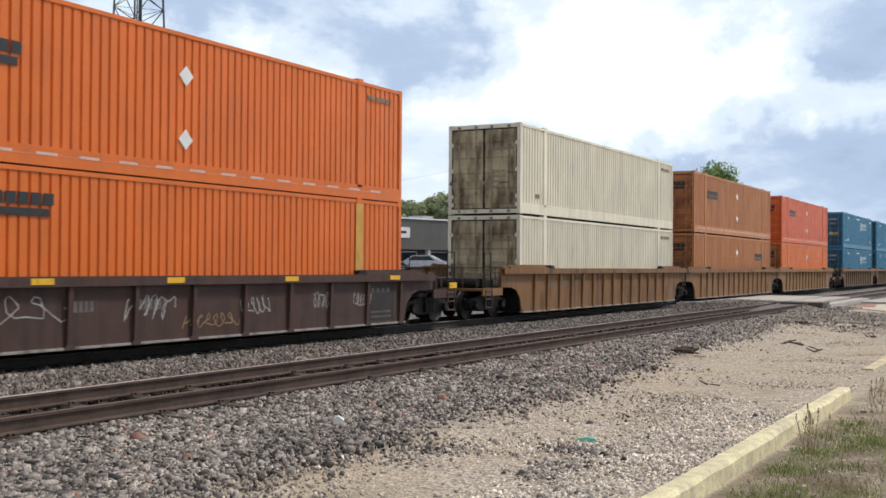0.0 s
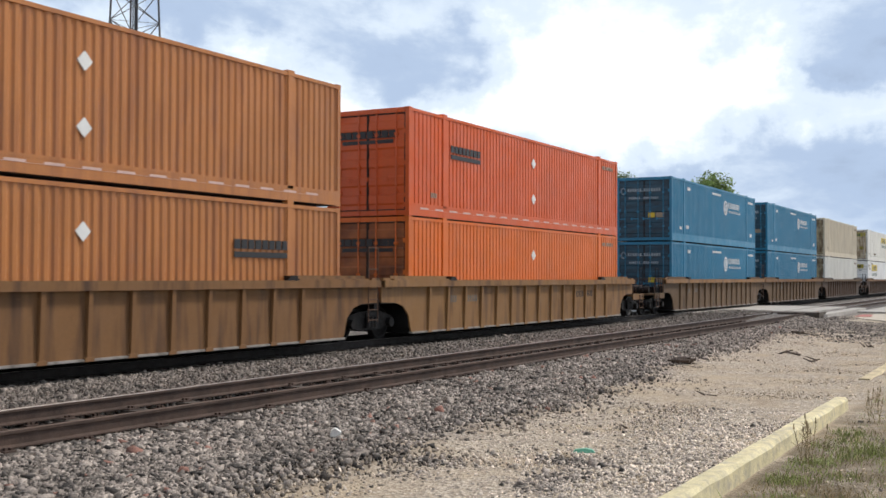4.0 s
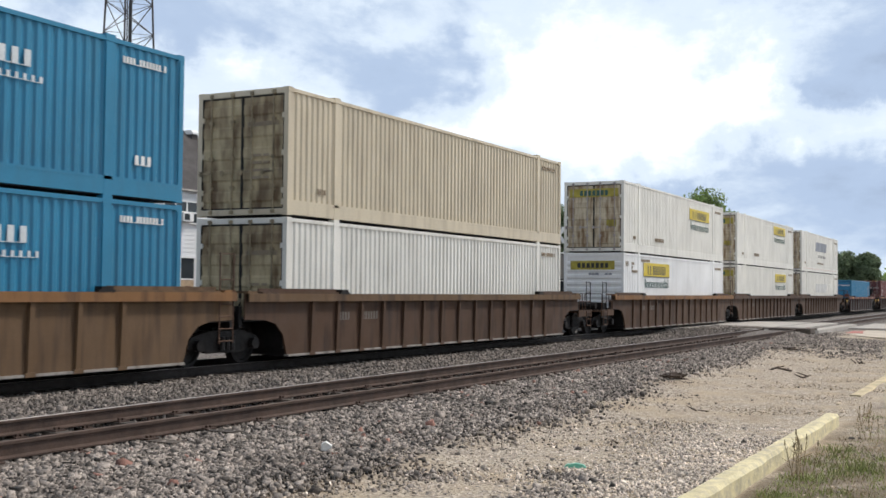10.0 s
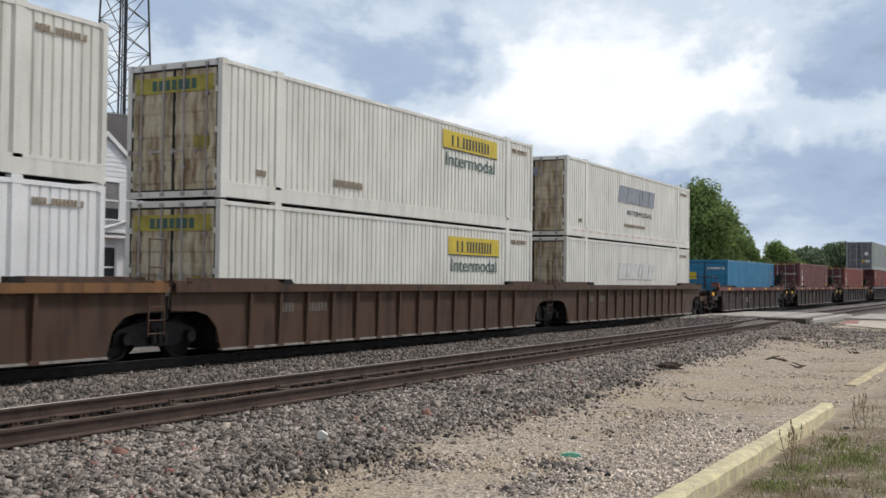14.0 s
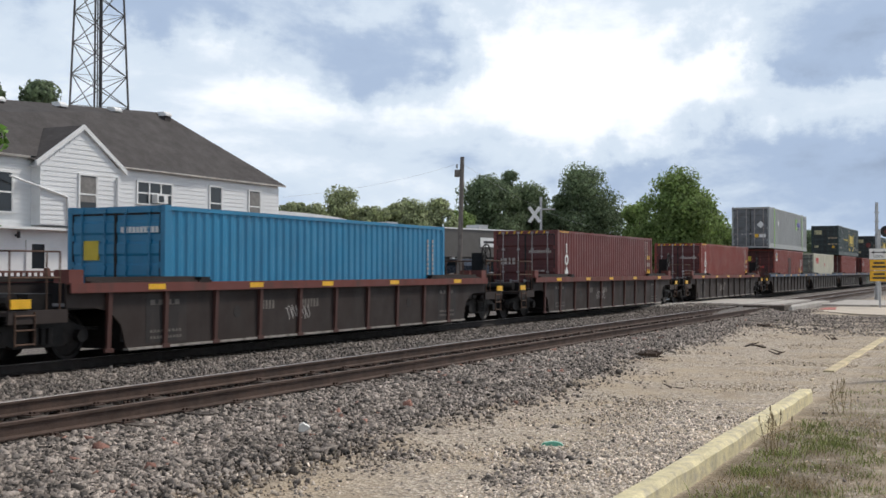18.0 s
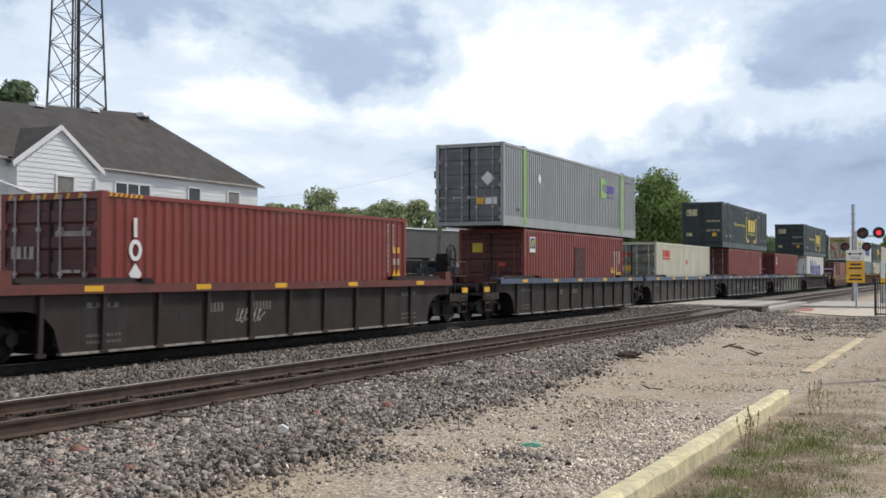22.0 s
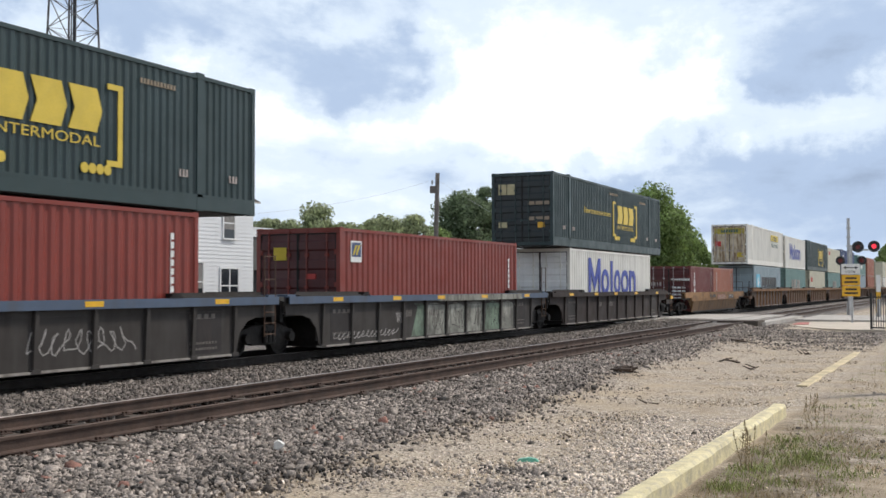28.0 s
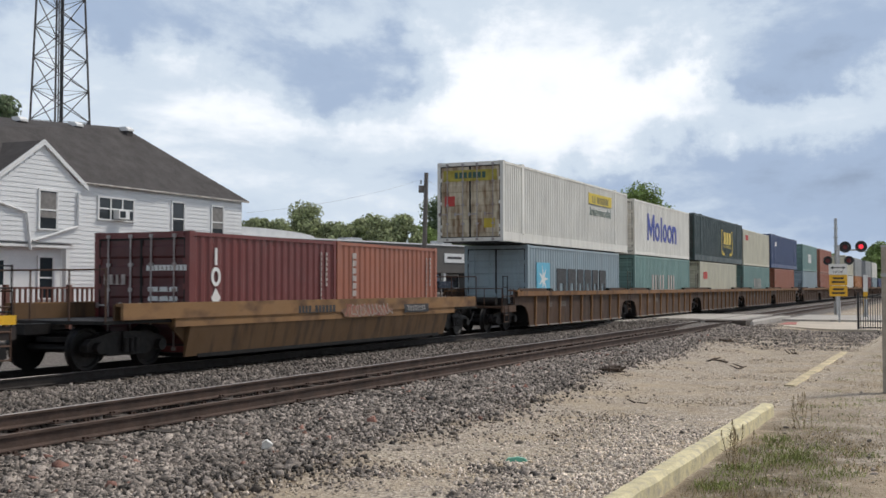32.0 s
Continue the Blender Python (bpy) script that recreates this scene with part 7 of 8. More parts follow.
def vehicle(x, y, turn, colour, label, pickup=True):
    v = thing("pickup_truck" if pickup else "car", pose(x, y, ground_z(x, y), 0, 0, turn), label, "truck" if pickup else "car", "parked vehicles")
    m = shader("car_paint", colour, 0.25, 0.1, 0.05, 2, 0.02, 20, bump=0)
    w = 0.95
    prof = [(-2.8, 0.45), (2.75, 0.45), (2.8, 0.95), (2.6, 1.12), (1.5, 1.18), (0.85, 1.85), (-0.75, 1.88), (-0.95, 1.2), (-2.78, 1.2)] if pickup else [(-2.3, 0.35), (2.3, 0.35), (2.35, 0.8), (1.3, 0.98), (0.6, 1.45), (-1.0, 1.48), (-1.9, 1.0), (-2.35, 0.95)]
    part("body", Geo().sheet([(a, b) for a, b in prof], 0, -w, w), m, v)
    win = [(0.95, 1.2), (1.3, 1.2), (0.8, 1.75), (-0.65, 1.78), (-0.75, 1.22)] if pickup else [(-1.5, 1.0), (1.0, 1.0), (0.55, 1.38), (-0.95, 1.41)]
    for s in (-1, 1):
        part("side_window", Geo().sheet(win, 0, *sorted((s * w, s * (w + 0.01)))), PANE, v)
        for yy in (1.75, -1.75) if pickup else (1.45, -1.45):
            t = part("wheel", Geo().rod((s * 0.75, yy, 0.38), (s * 0.98, yy, 0.38), 0.38, 16), BLACK_MARK, v)
            part("rim", Geo().rod((s * 0.98, yy, 0.38), (s * 0.99, yy, 0.38), 0.22, 12), GALV, t)
        part("headlight", Geo().box(*sorted((s * 0.5, s * 0.92)), 2.74 if pickup else 2.3, 2.82 if pickup else 2.36, 0.75, 0.95), GALV, v)
    return v


vehicle(-51.5, 79.5, 75, (0.75, 0.76, 0.77), "white pickup truck parked by the shops")
vehicle(-50.5, 88.0, 110, (0.6, 0.62, 0.65), "silver car parked by the shops", False)
vehicle(-48.5, 100.0, 70, (0.05, 0.06, 0.08), "dark pickup truck parked by the shops")
vehicle(-43.0, 121.0, 80, (0.55, 0.56, 0.57), "pale car parked by the shops", False)


def lattice_tower():
    t = thing("lattice_tower", pose(-79.3, 81.6, -0.5), "tall rust-grey steel lattice radio tower", "tower")
    steel = shader("tower_steel", (0.10, 0.095, 0.095), 0.6, 0.3, 0.2, 1, 0.1, 10, bump=0)

    def corner(k, z):
        r = 4.0 - 0.048 * z
        a = radians(20 + 120 * k)
        return Vector((r * math.cos(a), r * math.sin(a), z))
    for k in range(3):
        part("leg", Geo().rod(corner(k, 0), corner(k, 46), 0.10, 6), steel, t)
    for j in range(15):
        z0, z1 = j * 3.0, j * 3.0 + 3.0
        for k in range(3):
            a, b = k, (k + 1) % 3
            part("brace", Geo().rod(corner(a, z0), corner(b, z1), 0.05, 4), steel, t)
            part("brace", Geo().rod(corner(b, z0), corner(a, z1), 0.05, 4), steel, t)
            part("strut", Geo().rod(corner(a, z1), corner(b, z1), 0.03, 4), steel, t)
    lad = Geo()
    for x in (-0.25, 0.25):
        lad.rod((x, 0.2, 0), (x, 0.2, 45), 0.07, 5)
    for j in range(75):
        lad.rod((-0.25, 0.2, j * 0.6), (0.25, 0.2, j * 0.6), 0.02, 4)
    part("ladder", lad, steel, t)
    part("cable_trunk", Geo().rod((0.75, -0.4, 0), (0.75, -0.4, 46), 0.17, 6), BLACK_MARK, t)


lattice_tower()


def utility_pole():
    wood = shader("grey_pole_wood", (0.17, 0.15, 0.135), 0.85, 0, 0.2, 3, 0.2, 30, bump=0.2)
    x, y = -34.2, 69.9
    p = thing("utility_pole", pose(x, y, -0.4, 0, 1.6, 0), "leaning grey wooden utility pole with a small transformer box", "pole")
    part("pole", Geo().rod((0, 0, 0), (0, 0, 10.0), 0.2, 10, 0.15), wood, p)
    part("bracket", Geo().box(-0.5, -0.1, -0.15, 0.15, 8.6, 9.1), wood, p)
    part("insulator", Geo().rod((-0.4, 0, 9.2), (-0.4, 0, 9.5), 0.07, 6), GALV, p)
    w = Geo()
    a, b = Vector((x - 0.3, y, 9.1)), Vector((-31.8, 45.3, 5.25))
    prev = a
    for k in range(1, 13):
        t = k / 12
        q = a.lerp(b, t) - Vector((0, 0, 1.2 * t * (1 - t)))
        w.rod(prev, q, 0.008, 4)
        prev = q
    a, b = Vector((x, y, 9.3)), Vector((-45.0, 130.0, 7.0))
    prev = a
    for k in range(1, 9):
        t = k / 8
        q = a.lerp(b, t) - Vector((0, 0, 3.0 * t * (1 - t)))
        w.rod(prev, q, 0.008, 4)
        prev = q
    solid("overhead_wire", w, GALV, "thin overhead wire sagging from the pole", "wire")


utility_pole()


def crossbuck(x, y, turn, label, arm=True):
    c = thing("railroad_crossing_sign", pose(x, y, -0.3, 0, 0, turn), label, "sign", "crossing signs")
    part("mast", Geo().rod((0, 0, 0), (0, 0, 6.8), 0.08, 8), GALV, c)
    for s in (-1, 1):
        b = part("blade", Geo().box(-0.62, 0.62, -0.02, 0.02, -0.115, 0.115), WHITE_MARK, c)
        b.matrix_basis = pose(-0.42, -0.12 - 0.02 * s, 5.69, 0, 55 * s, 0)
    if arm:
        part("side_arm", Geo().rod((0, 0, 6.05), (0.95, 0, 6.05), 0.05, 6), GALV, c)
    part("finial", Geo().rod((0, 0, 6.8), (0, 0, 6.86), 0.1, 8), GALV, c)


crossbuck(-27.76, 69.24, 20, "white X-shaped crossing sign on a grey mast beyond the train")


def crossing_signals():
    red = shader("lit_red_signal_lens", (0.85, 0.03, 0.055), 0.3, 0, 0.0, 2, 0, 20, bump=0, emit=1.3)
    dull = shader("dark_red_signal_lens", (0.16, 0.02, 0.02), 0.3, 0, 0.0, 2, 0, 20, bump=0)
    mast_x, mast_y = -7.7, 79.0
    s = thing("crossing_signal", pose(mast_x, mast_y, -0.3), "grey crossing signal mast with black lamp hoods, one lamp glowing red", "crossing signal")
    part("mast", Geo().rod((0, 0, 0), (0, 0, 6.5), 0.1, 10), GALV, s)
    part("mast_steps", Geo().box(-0.16, 0.16, -0.03, 0.03, 4.6, 4.66).box(-0.16, 0.16, -0.03, 0.03, 5.2, 5.26).box(-0.16, 0.16, -0.03, 0.03, 5.8, 5.86), GALV, s)
    part("cross_arm", Geo().rod((-0.1, -0.2, 4.35), (1.65, -0.2, 4.35), 0.05, 8), GALV, s)
    for x, z, m in ((0.62, 4.55, dull), (1.62, 4.57, red), (-0.5, 3.65, dull), (0.85, 3.65, dull)):
        b = part("lamp_backing", Geo().rod((x, -0.34, z), (x, -0.3, z), 0.38 if z > 4 else 0.3, 20), BLACK_MARK, s)
        part("lamp_lens", Geo().rod((x, -0.37, z), (x, -0.34, z), 0.15, 16), m, b)
        part("lamp_hood", Geo().sheet([(x - 0.24, z), (x - 0.17, z + 0.17), (x, z + 0.24), (x + 0.17, z + 0.17), (x + 0.24, z), (x + 0.26, z), (x + 0.185, z + 0.185), (x, z + 0.26), (x - 0.185, z + 0.185), (x - 0.26, z)], 1, -0.62, -0.37), BLACK_MARK, b)
    part("cabinet", Geo().box(-0.2, 0.2, 0.3, 0.6, 0, 0.9), GALV, s)
    # the second signal with its striped gate arm, upright by the track
    g = thing("crossing_gate", pose(-5.2, 70.0, -0.3), "lowered crossing gate stand with a yellow and white arm", "crossing gate")
    part("stand", Geo().rod((0, 0, 0), (0, 0, 1.2), 0.12, 8), GALV, g)
    part("gate_arm", Geo().box(-0.12, 0.12, -0.04, 0.04, 0.4, 1.6), YELLOW_REFLECTOR, g)
    part("arm_tip", Geo().box(-0.12, 0.12, -0.045, 0.045, 1.6, 2.6), WHITE_MARK, g)


crossing_signals()


def warning_sign():
    s = thing("warning_sign", pose(-5.9, 61.9, -0.3), "white arrow sign over two yellow warning signs on a grey post", "sign")
    part("post", Geo().box(-0.05, 0.05, -0.03, 0.03, 0, 4.1), GALV, s)
    a = part("arrow_board", Geo().box(-0.5, 0.42, -0.07, -0.03, 2.55, 3.1), WHITE_MARK, s, "white board with a black double arrow")
    part("arrow", Geo().box(-0.28, 0.2, -0.076, -0.07, 2.88, 2.93).sheet([(-0.42, 2.905), (-0.26, 2.99), (-0.26, 2.82)], 1, -0.076, -0.07).sheet([(0.34, 2.905), (0.18, 2.99), (0.18, 2.82)], 1, -0.076, -0.07), BLACK_MARK, a)
    lettering("LOOK", 0.2, BLACK_MARK, a, Matrix.Translation((-0.04, -0.073, 2.68)) @ END, 0.5)
    for z in (2.0, 1.42):
        b = part("yellow_board", Geo().box(-0.48, 0.42, -0.07, -0.03, z - 0.02, z + 0.52), YELLOW_REFLECTOR, s, "yellow board with dark lettering bars")
        part("lettering", Geo().box(-0.3, 0.25, -0.075, -0.07, z + 0.3, z + 0.4).box(-0.36, 0.3, -0.075, -0.07, z + 0.1, z + 0.2), BLACK_MARK, b)


warning_sign()


def fence_and_post():
    f = thing("black_fence", pose(-4.2, 52.4, -0.4, 0, 0, -4), "black metal fence panel by the pavement", "fence")
    picket = Geo().box(-0.014, 0.014, -0.014, 0.014, 0.0, 1.62).mesh("picket", BLACK_MARK)
    for k in range(30):
        part("picket", picket, BLACK_MARK, f).location.x = 0.1 + k * 0.1
    for x in (0.0, 1.5, 3.0):
        part("post", Geo().box(x - 0.045, x + 0.045, -0.045, 0.045, 0.0, 1.75), BLACK_MARK, f)
    for z in (0.18, 1.52):
        part("rail", Geo().box(0.0, 3.0, -0.02, 0.02, z, z + 0.05), BLACK_MARK, f)
    p = thing("square_post", pose(-1.28, 22.3, -0.4), "weathered grey square post at the lot's edge", "post")
    part("post", Geo().box(-0.09, 0.09, -0.09, 0.09, 0, 2.75), shader("grey_weathered_post", (0.34, 0.30, 0.255), 0.8, 0, 0.15, 3, 0.15, 40), p)
    part("band", Geo().box(-0.10, 0.10, -0.10, 0.10, 2.2, 2.26), GALV, p)
    part("cap", Geo().box(-0.1, 0.1, -0.1, 0.1, 2.75, 2.79), GALV, p)


fence_and_post()


# ---- litter ----
def litter():
    rng = random.Random(8)
    pale = shader("pale_plastic", (0.75, 0.74, 0.7), 0.5, bump=0)
    jade = shader("green_plastic", (0.16, 0.5, 0.36), 0.35, bump=0)
    wood = shader("broken_dark_wood", (0.085, 0.06, 0.045), 0.9, 0, 0.3, 6, 0.2, 40)
    g = Geo().sheet([(-0.06, 0), (0.05, -0.01), (0.07, 0.05), (0.0, 0.1), (-0.05, 0.07)], 1, -0.03, 0.03)
    ob = solid("scrap_of_plastic", g, pale, "small white scrap lying on the ballast", "litter")
    ob.matrix_basis = pose(-7.35, 10.9, -0.25, 10, 0, 30)
    g = Geo().sheet([(-0.12, 0.0), (0.0, -0.01), (0.13, 0.0), (0.1, 0.03), (0.02, 0.045), (-0.09, 0.03)], 1, -0.04, 0.04)
    ob = solid("plastic_bottle", g, jade, "crushed green plastic bottle lying on the dirt", "litter")
    ob.matrix_basis = pose(-4.66, 11.95, -0.37, 0, 0, 20)
    def debris(x, y, ln, r, n, label):
        g = Geo()
        for _ in range(n):
            a = rng.uniform(0, math.pi)
            p = Vector((rng.gauss(0, ln * 0.3), rng.gauss(0, ln * 0.3), rng.uniform(0, r * 2)))
            d = Vector((math.cos(a), math.sin(a), rng.uniform(-0.1, 0.35))) * ln * rng.uniform(0.3, 0.7)
            g.rod(p - d, p + d, r * rng.uniform(0.5, 1.2), 5, r * 0.4)
        ob = solid("wood_debris", g, wood, label, "debris", "broken wood on the ground")
        ob.location = (x, y, ground_z(x, y) + 0.02)
    debris(-7.2, 24.5, 0.36, 0.05, 22, "heap of broken dark wood beside the ballast")
    debris(-5.8, 29.5, 0.3, 0.035, 5, "splintered dark wood on the dirt")
    debris(-4.9, 27.5, 0.25, 0.03, 4, "splintered dark wood on the dirt")
    debris(-4.6, 34.0, 0.35, 0.03, 4, "splintered dark wood on the dirt")
    debris(-7.4, 39.0, 0.45, 0.05, 3, "rotten tie stump on the dirt")
    debris(-5.1, 18.6, 0.2, 0.02, 2, "stick on the dirt")
    debris(-5.0, 14.0, 0.15, 0.015, 2, "stick on the dirt")
    def weed(x, y, h, label):
        g = Geo()
        for k in range(5):
            q = Vector((rng.gauss(0, 0.05), rng.gauss(0, 0.05), 0))
            tip = q + Vector((rng.gauss(0, 0.06), rng.gauss(0, 0.06), h * rng.uniform(0.6, 1)))
            g.rod(q, tip, 0.006, 4, 0.003)
            for j in range(7):
                p = q.lerp(tip, 0.35 + 0.6 * j / 7)
                g.rod(p, p + Vector((rng.gauss(0, 0.05), rng.gauss(0, 0.05), 0.04)), 0.005, 4, 0.001)
            g.rod(tip, tip + Vector((0, 0, 0.06)), 0.012, 5, 0.004)
        ob = solid("dry_weed", g, DRY_GRASS, label, "weed", "dry weeds")
        ob.location = (x, y, ground_z(x, y))
    weed(-2.27, 12.29, 0.5, "tall dry weed stalks behind the kerb")
    weed(-2.32, 12.64, 0.42, "tall dry weed stalks behind the kerb")
    weed(-2.08, 16.23, 0.35, "dry weed stalks on the lot")
    weed(-2.38, 18.23, 0.3, "dry weed stalks on the lot")


litter()


# ---- trees ----
BARK = shader("grey_bark", (0.10, 0.08, 0.065), 0.95, 0, 0.25, 4, 0.2, 30, bump=0.4)


def foliage(name, colour):
    """Leaves: matt, letting some light through, each clump of its own shade."""
    m = shader(name, colour, 0.75, 0, 0.25, 0.35, 0.1, 5, bump=0, per="island", per_amount=0.5)
    nt = m.node_tree
    N, L = nt.nodes.new, nt.links.new
    b = nt.nodes["Principled BSDF"]
    out = next(n for n in nt.nodes if n.type == "OUTPUT_MATERIAL")
    tr, mx = N("ShaderNodeBsdfTranslucent"), N("ShaderNodeMixShader")
    L(b.inputs["Base Color"].links[0].from_socket, tr.inputs[0])
    mx.inputs[0].default_value = 0.4
    L(b.outputs[0], mx.inputs[1]), L(tr.outputs[0], mx.inputs[2]), L(mx.outputs[0], out.inputs[0])
    return m


# dark green made pale and greyish: distance haze is mixed into the leaf colour
LEAF_DARK = foliage("hazed_green_leaves", (0.175, 0.23, 0.125))
LEAF_MID = foliage("green_leaves", (0.205, 0.285, 0.09))
LEAF_FRESH = foliage("fresh_green_leaves", (0.16, 0.30, 0.06))
LEAF_PALE = foliage("pale_spring_leaves", (0.33, 0.37, 0.2))


def leaf_cloud(rng, lobes, count, size):
    """Leaf clumps, as bent pairs of triangles, on and in the lobes of a crown."""
    v, f = [], []
    tot = sum(r ** 2 for _, r, _ in lobes)
    for c, r, sq in lobes:
        n = int(count * r ** 2 / tot)
        d = rng.normal(0, 1, (n, 3))
        d /= np.linalg.norm(d, axis=1)[:, None]
        rad = r * rng.uniform(0.1, 1.5, n) ** 0.6
        p = np.array(c) + d * rad[:, None] * np.array((1, 1, sq))
        u = rng.normal(0, 1, (n, 3))
        u -= d * np.sum(u * d, 1)[:, None] * 0.6
        u /= np.linalg.norm(u, axis=1)[:, None]
        w = np.cross(d + rng.normal(0, 0.5, (n, 3)), u)
        w /= np.linalg.norm(w, axis=1)[:, None] + 1e-6
        s = size * rng.uniform(0.5, 1.4, n)[:, None]
        k = len(v)
        q = np.stack([p - u * s, p - w * s * 0.7 - d * s * 0.2, p + u * s, p + w * s * 0.7 - d * s * 0.2], 1)
        v.extend(q.reshape(-1, 3).tolist())
        f.extend([[k + 4 * i, k + 4 * i + 1, k + 4 * i + 2, k + 4 * i + 3] for i in range(n)])
    return v, f


def tree(x, y, h, spread, leaf, label, seed, count=5000, trunk=0.3, lobe_n=13, size=0.32, squash=0.8):
    rng = np.random.default_rng(seed)
    t = thing("tree", pose(x, y, ground_z(x, y) - 0.05), label, "tree", "trees beyond the railway")
    lobes = []
    for k in range(lobe_n):
        a, q = rng.uniform(0, 2 * np.pi), rng.uniform(0, 1) ** 0.6
        zz = rng.uniform(0.14, 0.9)
        reach = spread * (1 - 0.75 * abs(zz - 0.5) / 0.45) * q * 0.75
        lobes.append(((reach * math.cos(a), reach * math.sin(a), h * zz), spread * (rng.uniform(0.15, 0.34) if spread > 5.5 else rng.uniform(0.12, 0.30)), squash))
    g = Geo().rod((0, 0, 0), (0, 0, h * 0.45), trunk, 8, trunk * 0.6).rod((0, 0, h * 0.45), (0.2, 0.1, h * 0.8), trunk * 0.6, 6, trunk * 0.15)
    part("trunk", g, BARK, t)
    for c, r, _ in lobes[:8]:
        part("limb", Geo().rod((0, 0, h * 0.28 + 0.2 * r), c, trunk * 0.35, 5, trunk * 0.08), BARK, t)
    gg = Geo()
    gg.v, gg.f = leaf_cloud(rng, lobes, count, size)
    me = bpy.data.meshes.new("crown")
    me.from_pydata(gg.v, [], gg.f)
    me.materials.append(leaf)
    part("crown", me, leaf, t)


def polar(turn, dist):
    a = radians(turn)
    return -dist * math.sin(a), dist * math.cos(a)


def height_at(up, dist):
    return EYE.z + dist * math.tan(radians(up)) - 0.85


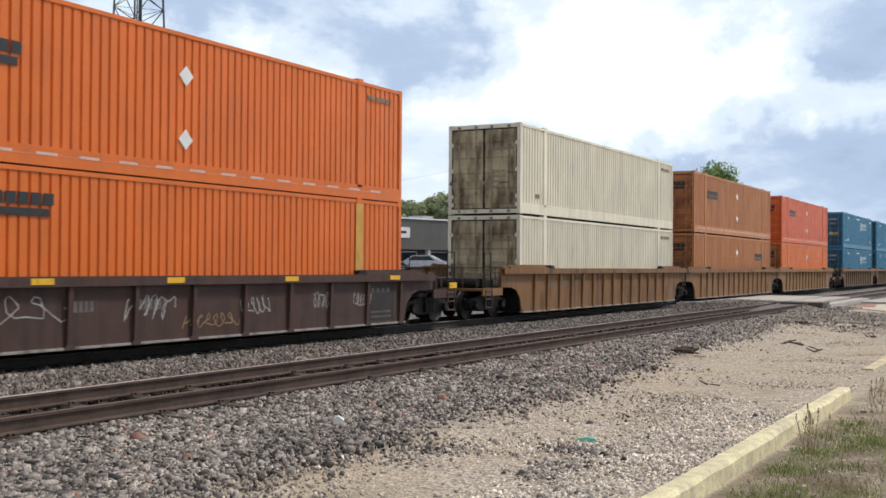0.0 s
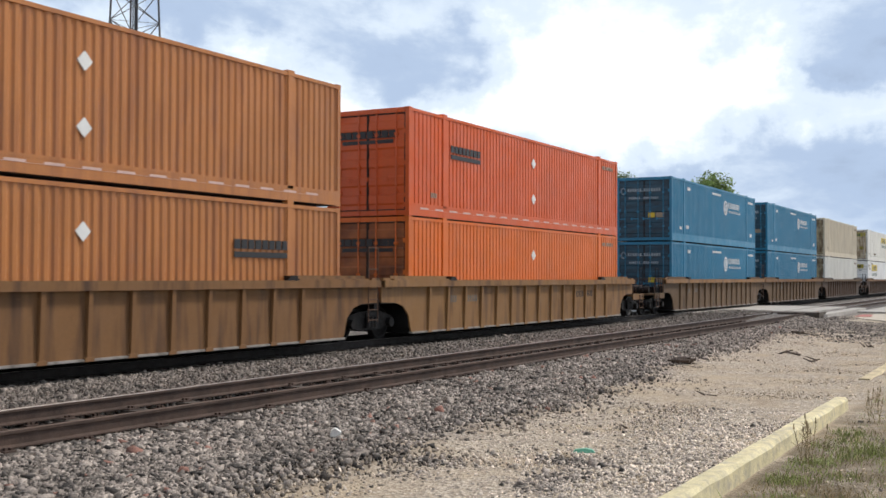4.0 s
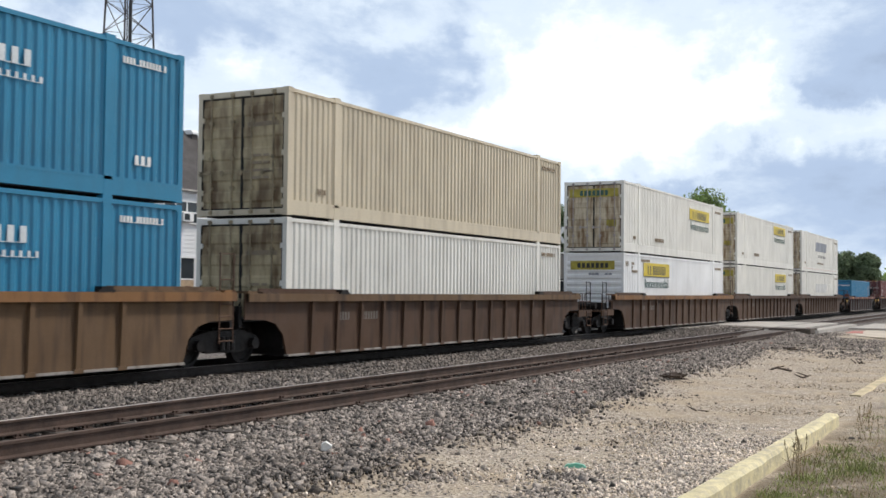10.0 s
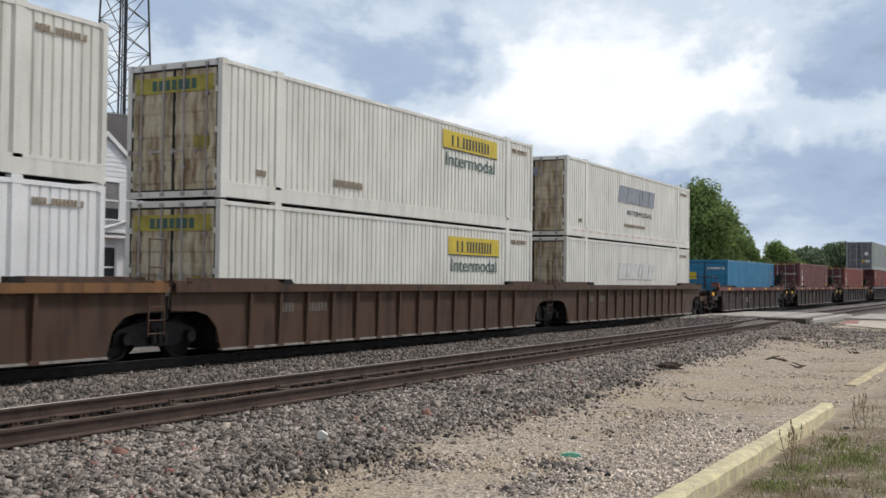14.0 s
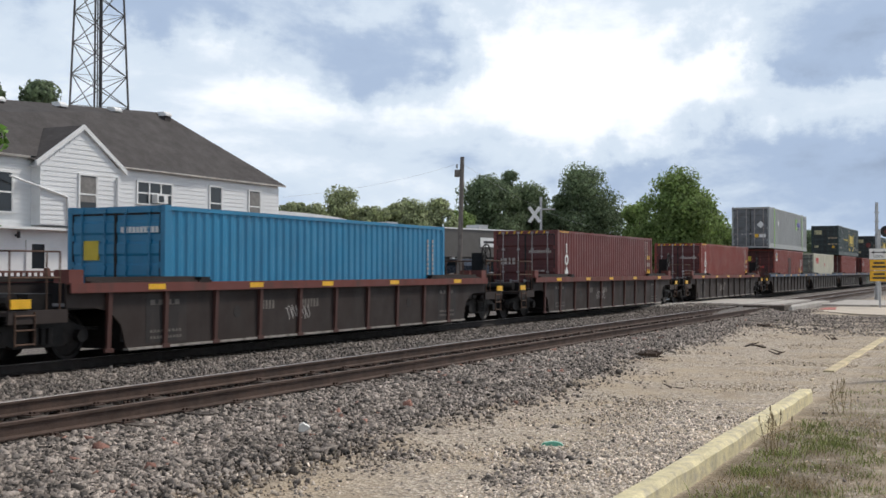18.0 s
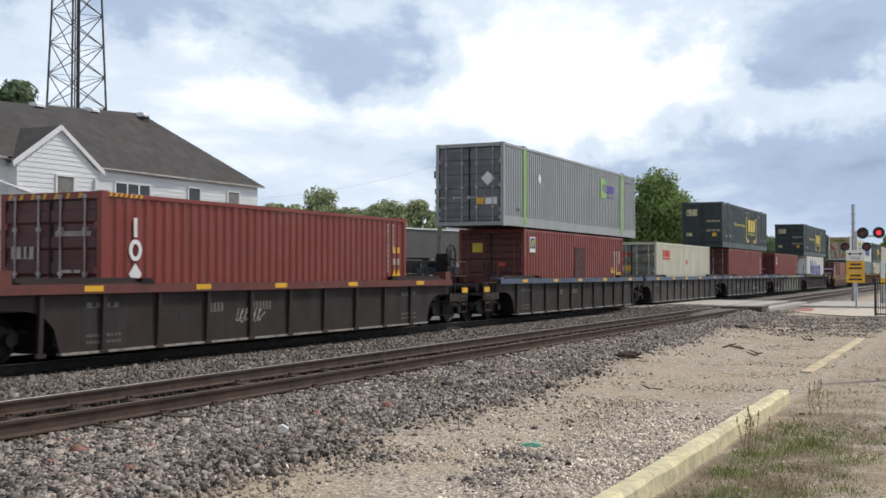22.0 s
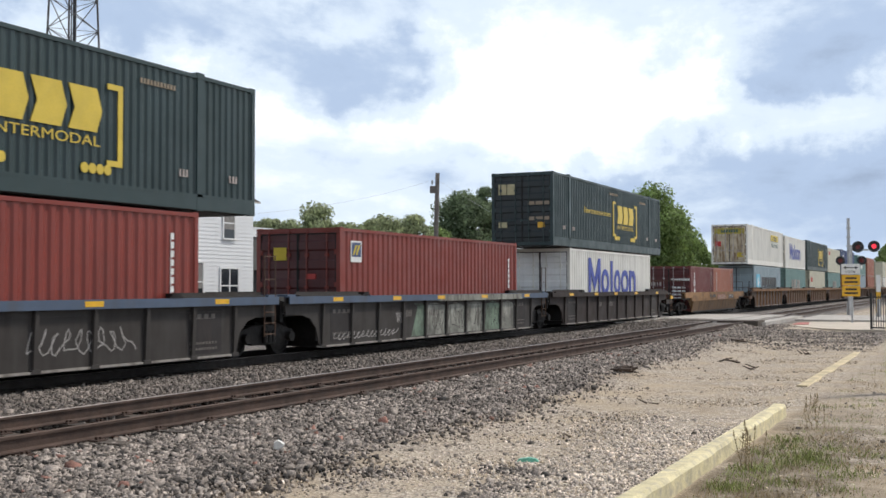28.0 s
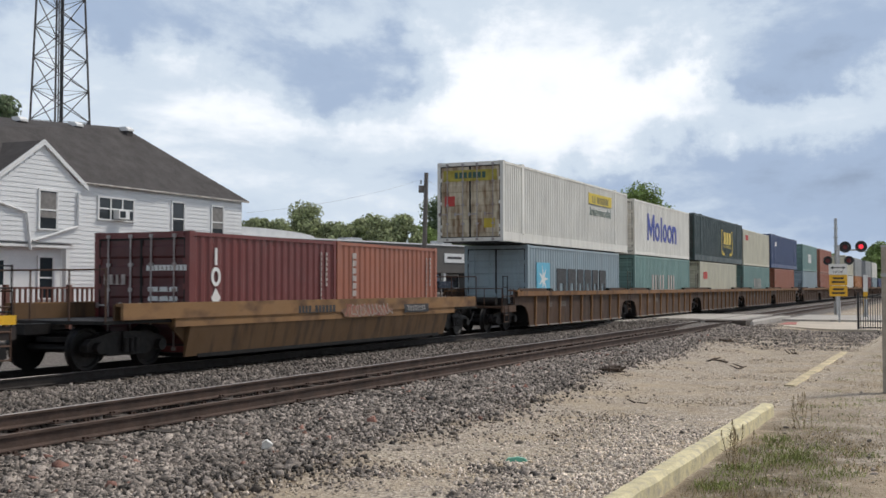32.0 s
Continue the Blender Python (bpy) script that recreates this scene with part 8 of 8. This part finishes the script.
def plant():
    rng = random.Random(21)
    rows = [
        (24.6, 165, 5.0, 6.3, LEAF_DARK, "broad dark green tree beyond the tracks"), (23.6, 168, 5.4, 4.5, LEAF_DARK, "broad dark green tree beyond the tracks"), (22.3, 172, 4.6, 6.5, LEAF_DARK, "broad dark green tree beyond the tracks"),
        (20.9, 168, 4.3, 4.0, LEAF_DARK, "broad dark green tree beyond the tracks"), (19.6, 168, 5.4, 7.2, LEAF_DARK, "tall dark green tree beyond the tracks"), (18.6, 168, 3.4, 5.5, LEAF_DARK, "dark green tree beyond the tracks"),
        (15.2, 140, 5.3, 7.2, LEAF_MID, "full round green tree beyond the tracks"), (14.2, 146, 4.5, 6.0, LEAF_MID, "full green tree beyond the tracks"), (16.9, 150, 3.7, 4.0, LEAF_MID, "green tree beyond the tracks"),
        (28.2, 150, 3.7, 5.6, LEAF_PALE, "light green tree behind the shops"), (29.5, 150, 3.5, 5.4, LEAF_PALE, "pale spring-green tree beyond the tracks"), (30.8, 145, 3.7, 5.0, LEAF_PALE, "green tree behind the shops"),
        (32.2, 145, 4.3, 5.2, LEAF_PALE, "pale spring-green tree beyond the tracks"), (33.4, 142, 3.4, 4.8, LEAF_PALE, "pale spring-green tree beyond the tracks"), (34.6, 135, 3.6, 4.4, LEAF_PALE, "green tree beside the house"), (35.8, 135, 3.3, 4.2, LEAF_PALE, "green tree beside the house"),
        (31.5, 150, 3.2, 5.0, LEAF_MID, "green tree behind the shops"), (33.9, 150, 3.2, 5.0, LEAF_MID, "green tree behind the shops"), (29.0, 155, 3.3, 5.0, LEAF_MID, "green tree behind the shops"), (27.0, 150, 3.9, 4.5, LEAF_PALE, "pale green tree behind the pole"), (26.0, 155, 3.5, 5.0, LEAF_MID, "green tree behind the pole"),
        (47.1, 82, 10.6, 3.6, LEAF_DARK, "dark tree behind the house roof"), (45.1, 85, 9.3, 1.6, LEAF_MID, "small tree behind the house roof"), (49.6, 82, 10.8, 3.6, LEAF_DARK, "dark tree behind the house roof"),
        (12.7, 170, 2.6, 4.5, LEAF_MID, "green tree by the far track"), (11.3, 190, 2.3, 5.0, LEAF_MID, "green tree by the far track"), (8.4, 330, 2.0, 7.0, LEAF_DARK, "distant green tree beyond the tracks"), (7.2, 330, 2.1, 6.0, LEAF_DARK, "distant green tree beyond the tracks"), (3.6, 300, 2.2, 7.0, LEAF_MID, "distant green tree beyond the tracks"), (2.6, 300, 1.8, 7.0, LEAF_MID, "distant green tree beyond the tracks"), (5.6, 340, 1.6, 6.0, LEAF_MID, "distant green tree beyond the tracks"), (9.8, 300, 1.8, 7.0, LEAF_DARK, "distant green tree beyond the tracks"), (1.0, 320, 1.9, 8.0, LEAF_MID, "distant green tree beyond the tracks"),
    ]
    for k, (turn, dist, up, spread, leaf, label) in enumerate(rows):
        x, y = polar(turn, dist)
        big = spread > 5.5
        tree(x, y, height_at(up, dist), spread, leaf, label, 100 + k, 26000 if big else 12000, 0.35, 52 if big else 36, 0.19 if dist < 200 else 0.38)
    x, y = polar(51.3, 36.0)
    tree(x, y, 8.0, 2.7, LEAF_FRESH, "bright green leafy tree in front of the house", 300, 14000, 0.14, 30, 0.12)
    # a low belt of woods that closes the distance
    v, f = [], []
    r = np.random.default_rng(5)
    for turn in np.arange(-70, 110, 0.55):
        dist = 380 + r.uniform(-30, 60)
        xx, yy = polar(turn, dist)
        lobes = [((xx + r.normal(0, 2), yy + r.normal(0, 2), 1.0 + 3.0 * q), 3.6, 0.8) for q in range(2 + int(r.integers(0, 2)))]
        a, b = leaf_cloud(r, lobes, 170, 0.9)
        k = len(v)
        v += a
        f += [[i + k for i in q] for q in b]
    me = bpy.data.meshes.new("far_woods")
    me.from_pydata(v, [], f)
    me.materials.append(LEAF_MID)
    tagged(new("far_woods", me), "low belt of green woods along the horizon", "woods", kind="stuff")


plant()


# ---- everything that moves ----
def gone(t):
    """How far the train has rolled after t seconds."""
    u = t / 32.0
    return t * (11.5153 - 0.7612 * u + 0.4118 * u * u)


def motions():
    stops = [0, 4, 8, 12, 16, 20, 24, 28, 32]
    for ob, y in MOVERS:
        x, z = ob.location.x, ob.location.z
        walk(ob, [(t, pose(x, y - gone(t), z)) for t in stops])
    # every axle turns alike: one rolling axle is keyed and the others share its keys
    first = WHEELS[0]
    rows = [(k / FPS, pose(0, 0, 0, math.degrees(gone(k / FPS) / 0.42) % 360.0, 0, 0)) for k in range(int(32 * FPS) + 1)]
    walk(first, rows)
    for w in WHEELS[1:]:
        w.rotation_mode = "QUATERNION"
        keys = w.animation_data_create()
        keys.action = first.animation_data.action
        keys.action_slot = first.animation_data.action_slot


motions()
